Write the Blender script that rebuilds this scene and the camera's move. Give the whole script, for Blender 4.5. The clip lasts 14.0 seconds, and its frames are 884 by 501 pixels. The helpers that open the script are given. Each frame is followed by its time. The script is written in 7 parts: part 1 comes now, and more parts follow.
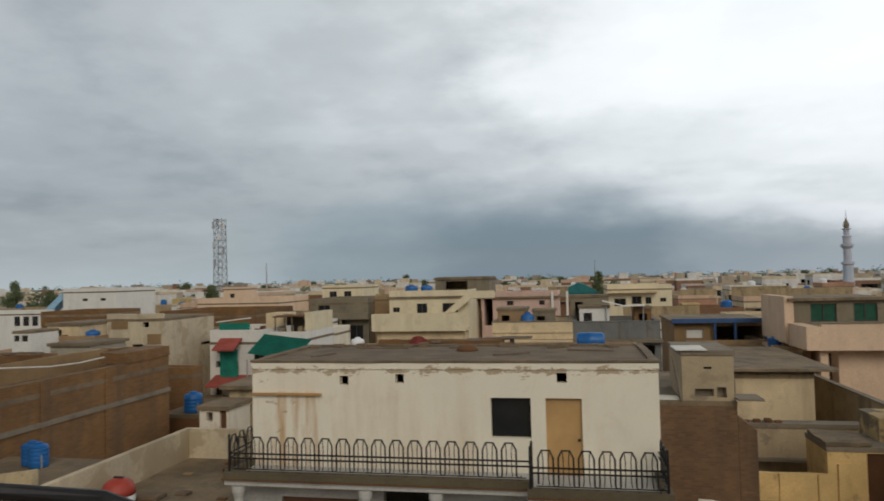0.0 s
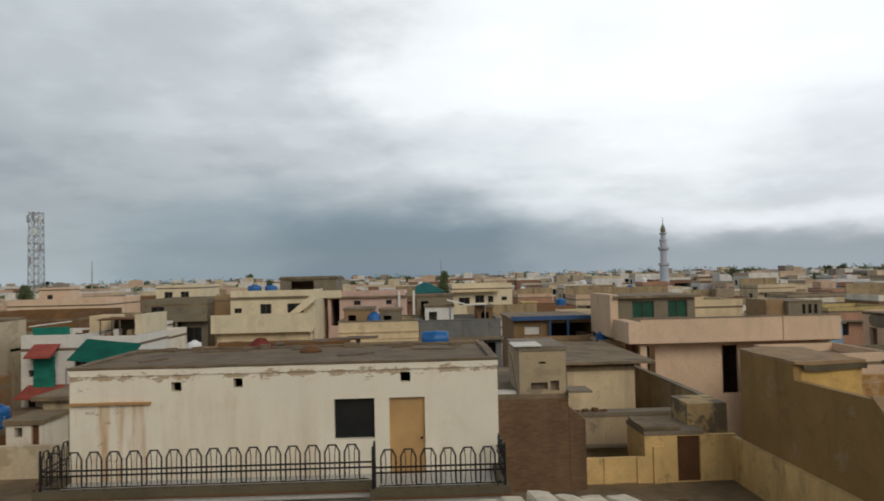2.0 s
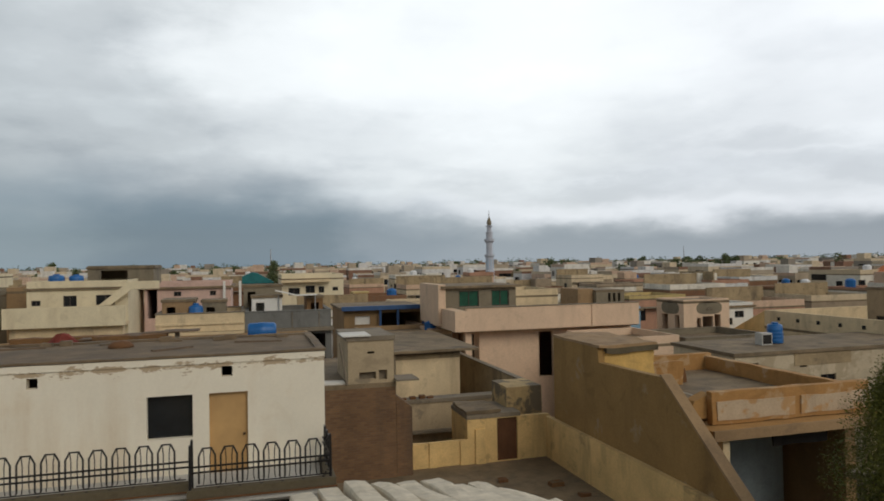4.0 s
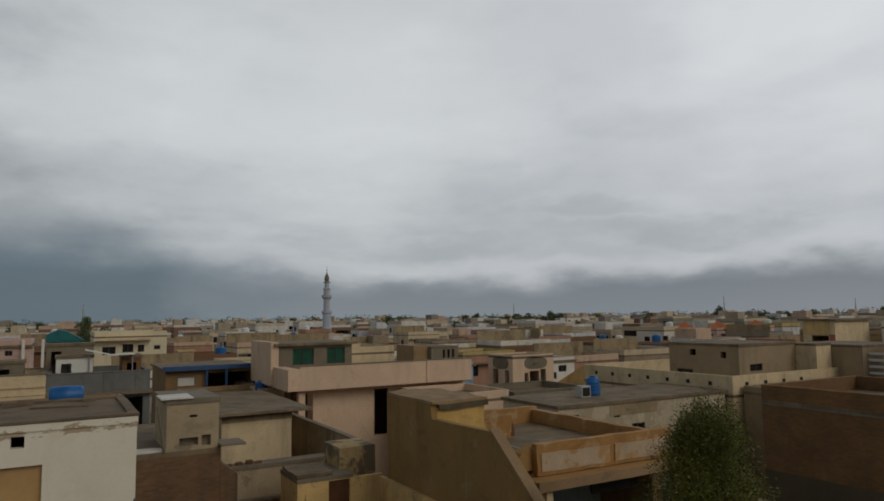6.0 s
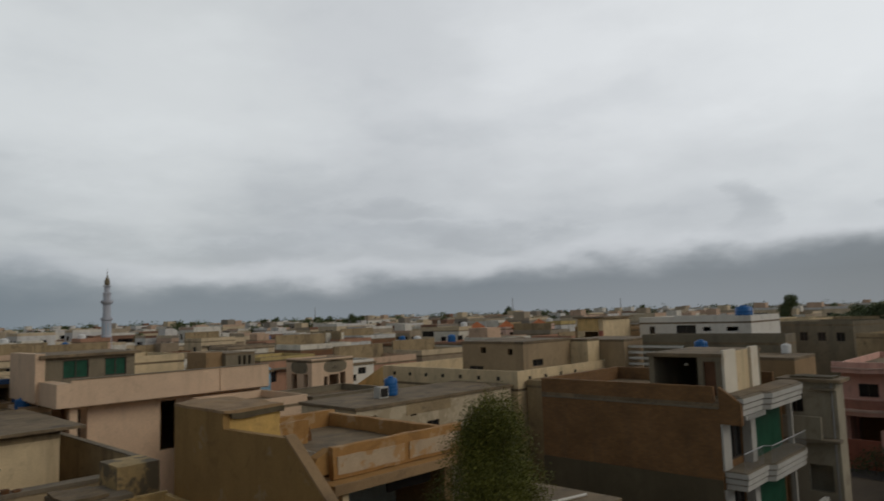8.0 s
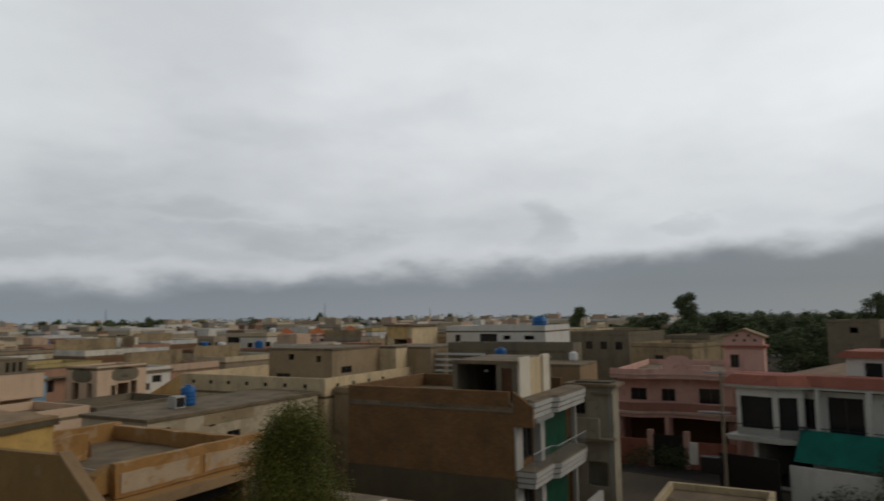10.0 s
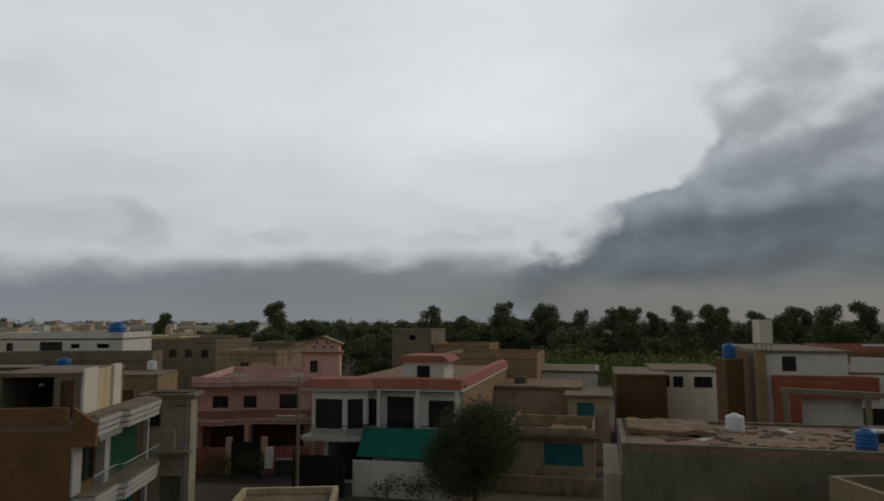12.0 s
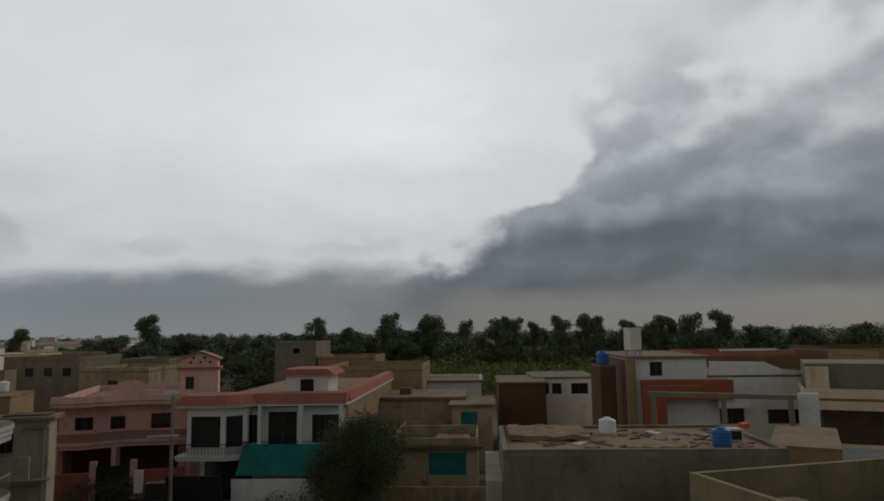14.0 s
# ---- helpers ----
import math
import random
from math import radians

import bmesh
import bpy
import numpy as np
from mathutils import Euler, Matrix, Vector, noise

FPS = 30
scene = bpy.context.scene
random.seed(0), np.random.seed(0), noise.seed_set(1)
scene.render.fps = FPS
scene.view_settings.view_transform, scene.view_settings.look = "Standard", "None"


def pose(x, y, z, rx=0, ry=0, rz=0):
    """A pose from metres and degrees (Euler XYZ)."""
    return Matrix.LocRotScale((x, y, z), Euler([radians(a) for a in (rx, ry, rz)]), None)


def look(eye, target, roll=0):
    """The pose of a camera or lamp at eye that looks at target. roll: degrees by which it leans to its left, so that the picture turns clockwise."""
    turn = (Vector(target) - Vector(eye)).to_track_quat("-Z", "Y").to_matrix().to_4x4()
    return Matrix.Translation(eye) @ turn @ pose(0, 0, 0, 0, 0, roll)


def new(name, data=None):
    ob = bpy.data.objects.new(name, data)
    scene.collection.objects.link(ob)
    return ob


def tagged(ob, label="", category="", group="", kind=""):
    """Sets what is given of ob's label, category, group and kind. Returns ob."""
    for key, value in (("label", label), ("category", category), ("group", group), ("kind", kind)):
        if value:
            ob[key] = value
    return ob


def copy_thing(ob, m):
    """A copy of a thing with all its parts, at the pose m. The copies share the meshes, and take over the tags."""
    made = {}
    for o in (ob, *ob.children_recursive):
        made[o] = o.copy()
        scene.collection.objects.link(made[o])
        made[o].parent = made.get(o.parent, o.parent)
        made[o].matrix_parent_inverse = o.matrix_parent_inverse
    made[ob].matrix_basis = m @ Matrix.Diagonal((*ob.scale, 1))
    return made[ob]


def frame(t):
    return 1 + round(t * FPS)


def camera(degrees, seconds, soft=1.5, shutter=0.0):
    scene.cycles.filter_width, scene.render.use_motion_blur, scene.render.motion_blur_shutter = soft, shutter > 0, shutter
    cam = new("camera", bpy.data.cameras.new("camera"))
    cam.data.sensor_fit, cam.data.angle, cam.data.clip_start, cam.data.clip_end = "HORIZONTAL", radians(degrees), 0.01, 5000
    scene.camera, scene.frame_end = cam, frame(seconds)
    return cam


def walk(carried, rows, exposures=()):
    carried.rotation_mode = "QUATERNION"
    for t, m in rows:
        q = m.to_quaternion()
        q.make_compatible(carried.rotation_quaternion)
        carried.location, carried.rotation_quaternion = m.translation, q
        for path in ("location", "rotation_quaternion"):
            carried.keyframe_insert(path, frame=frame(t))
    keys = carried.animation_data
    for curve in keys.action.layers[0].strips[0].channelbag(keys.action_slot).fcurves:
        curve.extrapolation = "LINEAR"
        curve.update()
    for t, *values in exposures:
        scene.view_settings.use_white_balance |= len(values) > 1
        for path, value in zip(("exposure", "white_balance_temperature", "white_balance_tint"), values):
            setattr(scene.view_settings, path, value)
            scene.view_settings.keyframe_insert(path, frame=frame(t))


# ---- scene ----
cam = camera(66.25, 14.0, soft=1.7, shutter=0.4)
METRES, EYE, TILT, LEAN, TURN = 1.0, 11.0, 0.0, 0.0, 11.0
ROWS = [
    (0.0, 0.015, -0.077, -0.005, 0.00, 2.35, 1.34),
    (0.5, 0.039, 0.039, 0.004, -2.95, 2.14, 1.29),
    (1.0, 0.033, 0.005, -0.001, -4.33, 2.48, 0.93),
    (1.5, 0.083, 0.015, -0.007, -8.11, 2.20, 0.58),
    (2.0, 0.098, -0.008, -0.003, -12.78, 2.02, 1.30),
    (2.5, 0.100, -0.036, 0.002, -15.35, 0.87, 1.27),
    (3.0, 0.156, -0.029, -0.001, -20.95, 0.39, 0.73),
    (3.2, 0.144, -0.027, 0.003, -22.76, 0.49, 0.83),
    (5.3, 0.266, -0.085, 0.004, -36.36, 3.50, -0.44),
    (5.5, 0.248, -0.111, 0.005, -38.88, 4.88, -0.24),
    (6.0, 0.263, -0.093, -0.001, -40.48, 5.48, 0.81),
    (6.5, 0.267, -0.106, -0.003, -40.95, 4.84, 2.07),
    (7.0, 0.294, -0.109, -0.001, -44.66, 3.08, 3.57),
    (7.5, 0.339, -0.156, 0.001, -51.29, 3.02, 3.89),
    (7.7, 0.317, -0.175, -0.001, -53.85, 4.03, 2.94),
    (9.8, 0.395, -0.284, -0.000, -70.38, 5.56, 1.10),
    (10.0, 0.394, -0.268, 0.003, -72.78, 5.54, 0.80),
    (10.5, 0.425, -0.387, 0.000, -84.12, 7.00, 0.45),
    (11.0, 0.419, -0.451, 0.003, -94.46, 7.21, 1.66),
    (11.5, 0.417, -0.516, 0.000, -102.37, 6.60, 1.35),
    (12.0, 0.408, -0.536, 0.001, -106.20, 5.91, 0.05),
    (12.5, 0.386, -0.555, -0.001, -110.45, 6.17, 0.90),
    (13.0, 0.378, -0.583, -0.002, -113.61, 6.06, 1.72),
    (13.5, 0.378, -0.591, 0.000, -114.82, 6.32, 0.45),
    (14.0, 0.374, -0.602, -0.001, -115.71, 6.79, 0.82),
]
EXPOSURES = [(0.0, -0.14), (1.5, -0.12), (3.2, -0.05), (5.3, -0.6), (6.0, -0.85), (6.5, -0.83), (7.0, -0.74), (7.5, -0.76), (10.0, -0.73), (11.0, -0.91), (14.0, -0.91)]
walk(cam, [(t, pose(0, 0, EYE, TILT, LEAN, TURN) @ pose(METRES * x, METRES * y, METRES * z, 90 + pitch, roll, yaw)) for t, x, y, z, yaw, pitch, roll in ROWS], EXPOSURES)


# ---- node helpers ----
def tree_of(m):
    m.use_nodes = True
    return m.node_tree


def node(nt, kind, ins=None, operation="", blend_type="", feature=""):
    n = nt.nodes.new(kind)
    if operation:
        n.operation = operation
    if feature:
        n.feature = feature
    if blend_type:
        n.data_type, n.blend_type = "RGBA", blend_type
    for k, v in (ins or {}).items():
        if isinstance(v, bpy.types.NodeSocket):
            nt.links.new(v, n.inputs[k])
        else:
            n.inputs[k].default_value = v
    return n


def math_node(nt, op, a, b=0.0, clamp=False):
    n = node(nt, "ShaderNodeMath", {0: a, 1: b}, operation=op)
    n.use_clamp = clamp
    return n.outputs[0]


def ramp(nt, fac, stops, mode="LINEAR"):
    n = node(nt, "ShaderNodeValToRGB", {"Fac": fac})
    n.color_ramp.interpolation = mode
    e = n.color_ramp.elements
    while len(e) < len(stops):
        e.new(0.5)
    for el, (p, c) in zip(e, stops):
        el.position = p
        el.color = (*c, 1) if len(c) == 3 else c
    return n.outputs["Color"]


def mix(nt, fac, a, b, blend="MIX"):
    n = node(nt, "ShaderNodeMix", blend_type=blend)
    for key, v in ((0, fac), (6, a), (7, b)):
        if isinstance(v, bpy.types.NodeSocket):
            nt.links.new(v, n.inputs[key])
        elif key:
            n.inputs[key].default_value = (*v, 1)
        else:
            n.inputs[key].default_value = v
    return n.outputs[2]


# ---- overcast sky and a soft sun ----
SUN_DIR = Vector((0.30, -0.76, 0.57)).normalized()
world = bpy.data.worlds.new("overcast_sky")
scene.world = world
wt = tree_of(world)
for n in list(wt.nodes):
    wt.nodes.remove(n)


def wm(op, a, b=0.0, clamp=False):
    return math_node(wt, op, a, b, clamp)


def sky_noise(vec, scale, detail=5.0, rough=0.5, colour=False):
    return node(wt, "ShaderNodeTexNoise", {"Vector": vec, "Scale": scale, "Detail": detail, "Roughness": rough}).outputs[1 if colour else 0]


def vec_math(op, a, b):
    return node(wt, "ShaderNodeVectorMath", {0: a, 1: b}, operation=op).outputs[0]


geo = node(wt, "ShaderNodeTexCoord").outputs["Generated"]
sep = node(wt, "ShaderNodeSeparateXYZ", {0: geo})
up = wm("MAXIMUM", sep.outputs[2], 0.0)
# compass bearing from north to the east, and height over the horizon, both in degrees
bearing = wm("MULTIPLY", wm("ARCTAN2", sep.outputs[0], sep.outputs[1]), 57.2958)
height = wm("MULTIPLY", wm("ARCSINE", wm("MINIMUM", up, 1.0)), 57.2958)
# clouds lie flat: squash the noise upright, and ravel every edge with it
squashed = vec_math("MULTIPLY", geo, (1.0, 1.0, 2.3))
ravel = node(wt, "ShaderNodeSeparateXYZ", {0: sky_noise(squashed, 4.2, 8.0, 0.56, True)})
b_rag = wm("ADD", bearing, wm("MULTIPLY", wm("SUBTRACT", ravel.outputs[0], 0.5), 26.0))
h_rag = wm("ADD", height, wm("MULTIPLY", wm("SUBTRACT", ravel.outputs[1], 0.5), 8.0))


def by_bearing(stops, a=None, mode="LINEAR"):
    """A colour or height that changes round the horizon."""
    return ramp(wt, wm("DIVIDE", wm("ADD", a or bearing, 60.0), 220.0), [((d + 60.0) / 220.0, c if isinstance(c, tuple) else (c, c, c)) for d, c in stops], mode)


def edge(value, a, b):
    """0 to 1, softly, as the value goes from a to b."""
    n = node(wt, "ShaderNodeMapRange", {0: value, 1: a, 2: b, 3: 0.0, 4: 1.0})
    n.interpolation_type = "SMOOTHSTEP"
    return n.outputs[0]


def rag_patch(d, h, w, t, soft=1.0):
    """A ragged cloud of half-width w and half-height t degrees."""
    u = wm("DIVIDE", wm("SUBTRACT", b_rag, d), w)
    v = wm("DIVIDE", wm("SUBTRACT", h_rag, h), t)
    return edge(wm("ADD", wm("MULTIPLY", u, u), wm("MULTIPLY", v, v)), 1.0 + soft, 0.0)


# the high deck: grey in the north-west, bright and thin from the north round to the east
deck = by_bearing([(-60, (0.50, 0.525, 0.53)), (-42, (0.50, 0.53, 0.54)), (-26, (0.53, 0.56, 0.565)), (-12, (0.63, 0.655, 0.66)), (0, (0.86, 0.88, 0.875)), (10, (0.95, 0.97, 0.965)), (24, (0.97, 0.985, 0.98)), (40, (0.98, 0.99, 1.0)), (60, (1.12, 1.125, 1.13)), (80, (1.24, 1.245, 1.24)), (102, (1.33, 1.33, 1.325)), (118, (1.15, 1.15, 1.15)), (140, (0.8, 0.81, 0.82)), (160, (0.55, 0.56, 0.57))], b_rag, "EASE")
# past 30 degrees up, unseen, the deck darkens to cut the light from overhead
deck = mix(wt, 1.0, deck, ramp(wt, wm("DIVIDE", h_rag, 60.0), [(0.0, (0.66, 0.67, 0.69)), (0.10, (0.74, 0.75, 0.765)), (0.17, (0.86, 0.865, 0.87)), (0.27, (1.0, 1.0, 1.0)), (0.44, (0.98, 0.98, 0.98)), (0.56, (0.75, 0.75, 0.75)), (0.78, (0.36, 0.36, 0.36)), (1.0, (0.20, 0.20, 0.20))], "EASE"), "MULTIPLY")
flat_z = wm("ADD", up, 0.16)
flat = node(wt, "ShaderNodeCombineXYZ", {0: wm("DIVIDE", sep.outputs[0], flat_z), 1: wm("DIVIDE", sep.outputs[1], flat_z), 2: 0.0}).outputs[0]
streaks = wm("ADD", wm("MULTIPLY", sky_noise(flat, 1.5, 6.0, 0.5), 0.65), wm("MULTIPLY", sky_noise(squashed, 5.5, 7.0, 0.55), 0.35))
veil = by_bearing([(-40, 0.8), (15, 0.62), (30, 0.42), (50, 0.32), (80, 0.2), (115, 0.25)])
deck = mix(wt, veil, deck, mix(wt, 1.0, deck, ramp(wt, streaks, [(0.36, (0.70, 0.715, 0.735)), (0.5, (0.97, 0.97, 0.97)), (0.62, (1.16, 1.16, 1.155))], "EASE"), "MULTIPLY"))
# thin bright cloud before the hidden light
deck = mix(wt, wm("MULTIPLY", rag_patch(15, 17.0, 11, 5.0, 5.0), 0.5), deck, (1.14, 1.15, 1.14))
# long grey smears under the deck
for d, h, w, t, depth in ((-24, 5.2, 15, 1.3, 0.22), (-3, 7.4, 12, 1.7, 0.20), (-38, 8.5, 10, 2.2, 0.14), (5, 10.5, 12, 2.2, 0.15), (41, 8.8, 4.5, 0.9, 0.16), (70.3, 7.7, 3.2, 1.3, 0.2), (83, 7.2, 3.0, 0.8, 0.16), (55, 5.8, 5.0, 0.7, 0.14), (95, 7.0, 3.0, 0.6, 0.12), (33, 5.4, 7.0, 0.8, 0.14), (48, 6.6, 9.0, 0.9, 0.16)):
    deck = mix(wt, wm("MULTIPLY", rag_patch(d, h, w, t), depth), deck, (0.22, 0.25, 0.285))
# the dark rain band along the horizon, with lit heads of cloud over its edge in the east
band_top = by_bearing([(-60, 0.07), (-44, 0.08), (-32, 0.12), (-24, 0.21), (-12, 0.28), (0, 0.29), (8, 0.25), (16, 0.18), (24, 0.13), (36, 0.14), (46, 0.14), (58, 0.18), (70, 0.22), (84, 0.25), (96, 0.24), (110, 0.22), (140, 0.2)])
frayed = wm("MULTIPLY", wm("SUBTRACT", sky_noise(squashed, 7.0, 5.0, 0.5), 0.5), 4.5)
over_band = wm("SUBTRACT", wm("ADD", height, frayed), wm("MULTIPLY", band_top, 20.0))
heads = wm("MULTIPLY", wm("MULTIPLY", edge(over_band, -0.4, 0.5), edge(over_band, 2.6, 0.7)), by_bearing([(5, 0.0), (18, 0.45), (30, 0.5), (50, 0.38), (80, 0.3), (100, 0.12), (112, 0.0)]))
deck = mix(wt, heads, deck, (1.10, 1.10, 1.13))
band = by_bearing([(-60, (0.42, 0.46, 0.48)), (-44, (0.39, 0.44, 0.47)), (-28, (0.34, 0.39, 0.425)), (-18, (0.225, 0.28, 0.32)), (-6, (0.16, 0.21, 0.255)), (3, (0.17, 0.22, 0.265)), (12, (0.255, 0.30, 0.345)), (22, (0.295, 0.335, 0.375)), (40, (0.29, 0.325, 0.365)), (62, (0.325, 0.352, 0.385)), (80, (0.30, 0.322, 0.345)), (100, (0.315, 0.33, 0.34)), (140, (0.33, 0.335, 0.335))], b_rag, "EASE")
band = mix(wt, 1.0, band, ramp(wt, wm("DIVIDE", height, 8.0), [(0.0, (1.16, 1.15, 1.13)), (0.3, (1.0, 1.0, 1.0)), (0.8, (1.08, 1.08, 1.08))]), "MULTIPLY")
band_soft = by_bearing([(-60, 5.0), (-10, 4.5), (12, 3.4), (25, 2.2), (60, 1.9), (140, 2.2)])
sky_colour = mix(wt, edge(wm("DIVIDE", over_band, band_soft), 0.75, -0.6), deck, band)
# the heap of storm cloud in the south-east: lit lumps over a dark base, paler sky under it
lump_vec = vec_math("MULTIPLY", geo, (1.0, 1.0, 1.5))


def lumps(vec):
    return wm("ADD", wm("MULTIPLY", sky_noise(vec, 6.5, 2.0, 0.45), 0.66), wm("MULTIPLY", sky_noise(vec, 15.0, 5.0, 0.5), 0.34))


lump = lumps(lump_vec)
relief = wm("SUBTRACT", lump, lumps(vec_math("ADD", lump_vec, (0.012, 0.016, 0.042))))
b_heap = wm("ADD", bearing, wm("MULTIPLY", wm("SUBTRACT", lump, 0.5), 16.0))
heap_top = wm("MULTIPLY", by_bearing([(84, 0.0), (92, 0.14), (100, 0.20), (103, 0.26), (106, 0.38), (111.5, 0.42), (114, 0.62), (117, 0.86), (120, 1.10), (124, 1.35), (140, 1.45), (156, 1.3), (160, 0.6)], b_heap), 20.0)
in_heap = wm("SUBTRACT", heap_top, wm("SUBTRACT", height, wm("MULTIPLY", wm("SUBTRACT", lump, 0.5), 11.0)))
heap_soft = wm("ADD", 2.6, wm("MULTIPLY", edge(height, 10.0, 20.0), 5.0))
heap_mask = wm("MULTIPLY", edge(wm("DIVIDE", in_heap, heap_soft), -0.15, 1.0), edge(bearing, 92.0, 106.0))
rise = wm("ADD", height, wm("MULTIPLY", wm("SUBTRACT", lump, 0.5), 7.5))
heap_tone = ramp(wt, wm("DIVIDE", rise, 30.0), [(0.0, (0.22, 0.235, 0.25)), (0.14, (0.150, 0.172, 0.198)), (0.24, (0.155, 0.18, 0.208)), (0.30, (0.29, 0.318, 0.35)), (0.40, (0.46, 0.488, 0.515)), (0.55, (0.80, 0.815, 0.83)), (0.85, (1.04, 1.045, 1.05))], "EASE")
heap_tone = mix(wt, 1.0, heap_tone, ramp(wt, wm("ADD", relief, 0.5), [(0.40, (0.80, 0.805, 0.815)), (0.5, (0.98, 0.98, 0.98)), (0.60, (1.26, 1.255, 1.24))]), "MULTIPLY")
heap_tone = mix(wt, 1.0, heap_tone, by_bearing([(100, 1.12), (116, 1.0), (134, 0.86), (150, 0.9)]), "MULTIPLY")
sky_colour = mix(wt, wm("MULTIPLY", heap_mask, 0.96), sky_colour, heap_tone)
# a break in it where the light comes through
gap = edge(wm("ADD", wm("POWER", wm("DIVIDE", wm("SUBTRACT", b_heap, 131.5), 5.5), 2.0), wm("POWER", wm("DIVIDE", wm("SUBTRACT", rise, 20.5), 2.6), 2.0)), 1.9, 0.2)
sky_colour = mix(wt, wm("MULTIPLY", gap, 0.75), sky_colour, (1.20, 1.20, 1.19))
strip = wm("MULTIPLY", edge(wm("ADD", height, wm("MULTIPLY", wm("SUBTRACT", lump, 0.5), 5.0)), 4.2, 2.0), edge(bearing, 101.0, 108.0))
sky_colour = mix(wt, wm("MULTIPLY", strip, 0.9), sky_colour, (0.30, 0.288, 0.28))
sky_colour = mix(wt, 1.0, sky_colour, (1.005, 1.035, 1.06), "MULTIPLY")
nishita = node(wt, "ShaderNodeTexSky")
nishita.sky_type, nishita.sun_disc = "NISHITA", False
nishita.sun_elevation, nishita.sun_rotation = math.asin(SUN_DIR.z), math.atan2(SUN_DIR.x, SUN_DIR.y)
clear = node(wt, "ShaderNodeBackground", {"Color": nishita.outputs[0], "Strength": 0.008})
cloud = node(wt, "ShaderNodeBackground", {"Color": sky_colour, "Strength": 1.0})
both = node(wt, "ShaderNodeAddShader", {0: clear.outputs[0], 1: cloud.outputs[0]})
node(wt, "ShaderNodeOutputWorld", {"Surface": both.outputs[0]})

sun = new("sun", bpy.data.lights.new("sun", "SUN"))
sun.data.energy, sun.data.angle, sun.data.color = 1.05, radians(30), (1.0, 0.90, 0.76)
sun.matrix_world = look(SUN_DIR * 50, (0, 0, 0))


# ---- materials ----
def plaster(name, colour, stain=(0.10, 0.075, 0.05), amount=0.5, rough=0.9, scale=0.6, relief=0.15, spread=0.22, jitter=False, grainy=1.0, wear=0.55):
    """Painted or bare render: blotches, fine grain, and rain streaks."""
    m = bpy.data.materials.new(name)
    nt = tree_of(m)
    bsdf = nt.nodes["Principled BSDF"]
    pos = node(nt, "ShaderNodeNewGeometry").outputs["Position"]
    if jitter:
        rnd = node(nt, "ShaderNodeObjectInfo").outputs["Random"]
        base = ramp(nt, rnd, jitter, "CONSTANT")
    else:
        base = node(nt, "ShaderNodeRGB").outputs[0]
        base.default_value = (*colour, 1)
    blot = node(nt, "ShaderNodeTexNoise", {"Vector": pos, "Scale": scale, "Detail": 6.0, "Roughness": 0.6}).outputs[0]
    grain = node(nt, "ShaderNodeTexNoise", {"Vector": pos, "Scale": 14.0, "Detail": 4.0, "Roughness": 0.65}).outputs[0]
    tall = node(nt, "ShaderNodeVectorMath", {0: pos, 1: (0.9, 0.9, 0.16)}, operation="MULTIPLY").outputs[0]
    streak = node(nt, "ShaderNodeTexNoise", {"Vector": tall, "Scale": 1.0, "Detail": 5.0, "Roughness": 0.6}).outputs[0]
    shade = ramp(nt, blot, [(0.3, (1 - spread,) * 3), (0.7, (1 + spread * 0.4,) * 3)])
    col = mix(nt, 1.0, base, shade, "MULTIPLY")
    col = mix(nt, 1.0, col, ramp(nt, grain, [(0.3, (1 - 0.12 * grainy,) * 3), (0.7, (1 + 0.06 * grainy,) * 3)]), "MULTIPLY")
    both = math_node(nt, "MULTIPLY", streak, math_node(nt, "ADD", blot, 0.45))
    dirt = ramp(nt, both, [(0.50, (0, 0, 0)), (0.72, (amount,) * 3)])
    col = mix(nt, dirt, col, stain)
    patch = node(nt, "ShaderNodeTexNoise", {"Vector": pos, "Scale": 1.3, "Detail": 9.0, "Roughness": 0.66, "Distortion": 0.6}).outputs[0]
    col = mix(nt, ramp(nt, patch, [(0.56, (0, 0, 0)), (0.64, (amount * wear,) * 3)]), col, stain)
    nt.links.new(col, bsdf.inputs["Base Color"])
    bsdf.inputs["Roughness"].default_value = rough
    bump = node(nt, "ShaderNodeBump", {"Height": math_node(nt, "ADD", math_node(nt, "MULTIPLY", grain, grainy), blot), "Strength": relief, "Distance": 0.03})
    nt.links.new(bump.outputs[0], bsdf.inputs["Normal"])
    return m


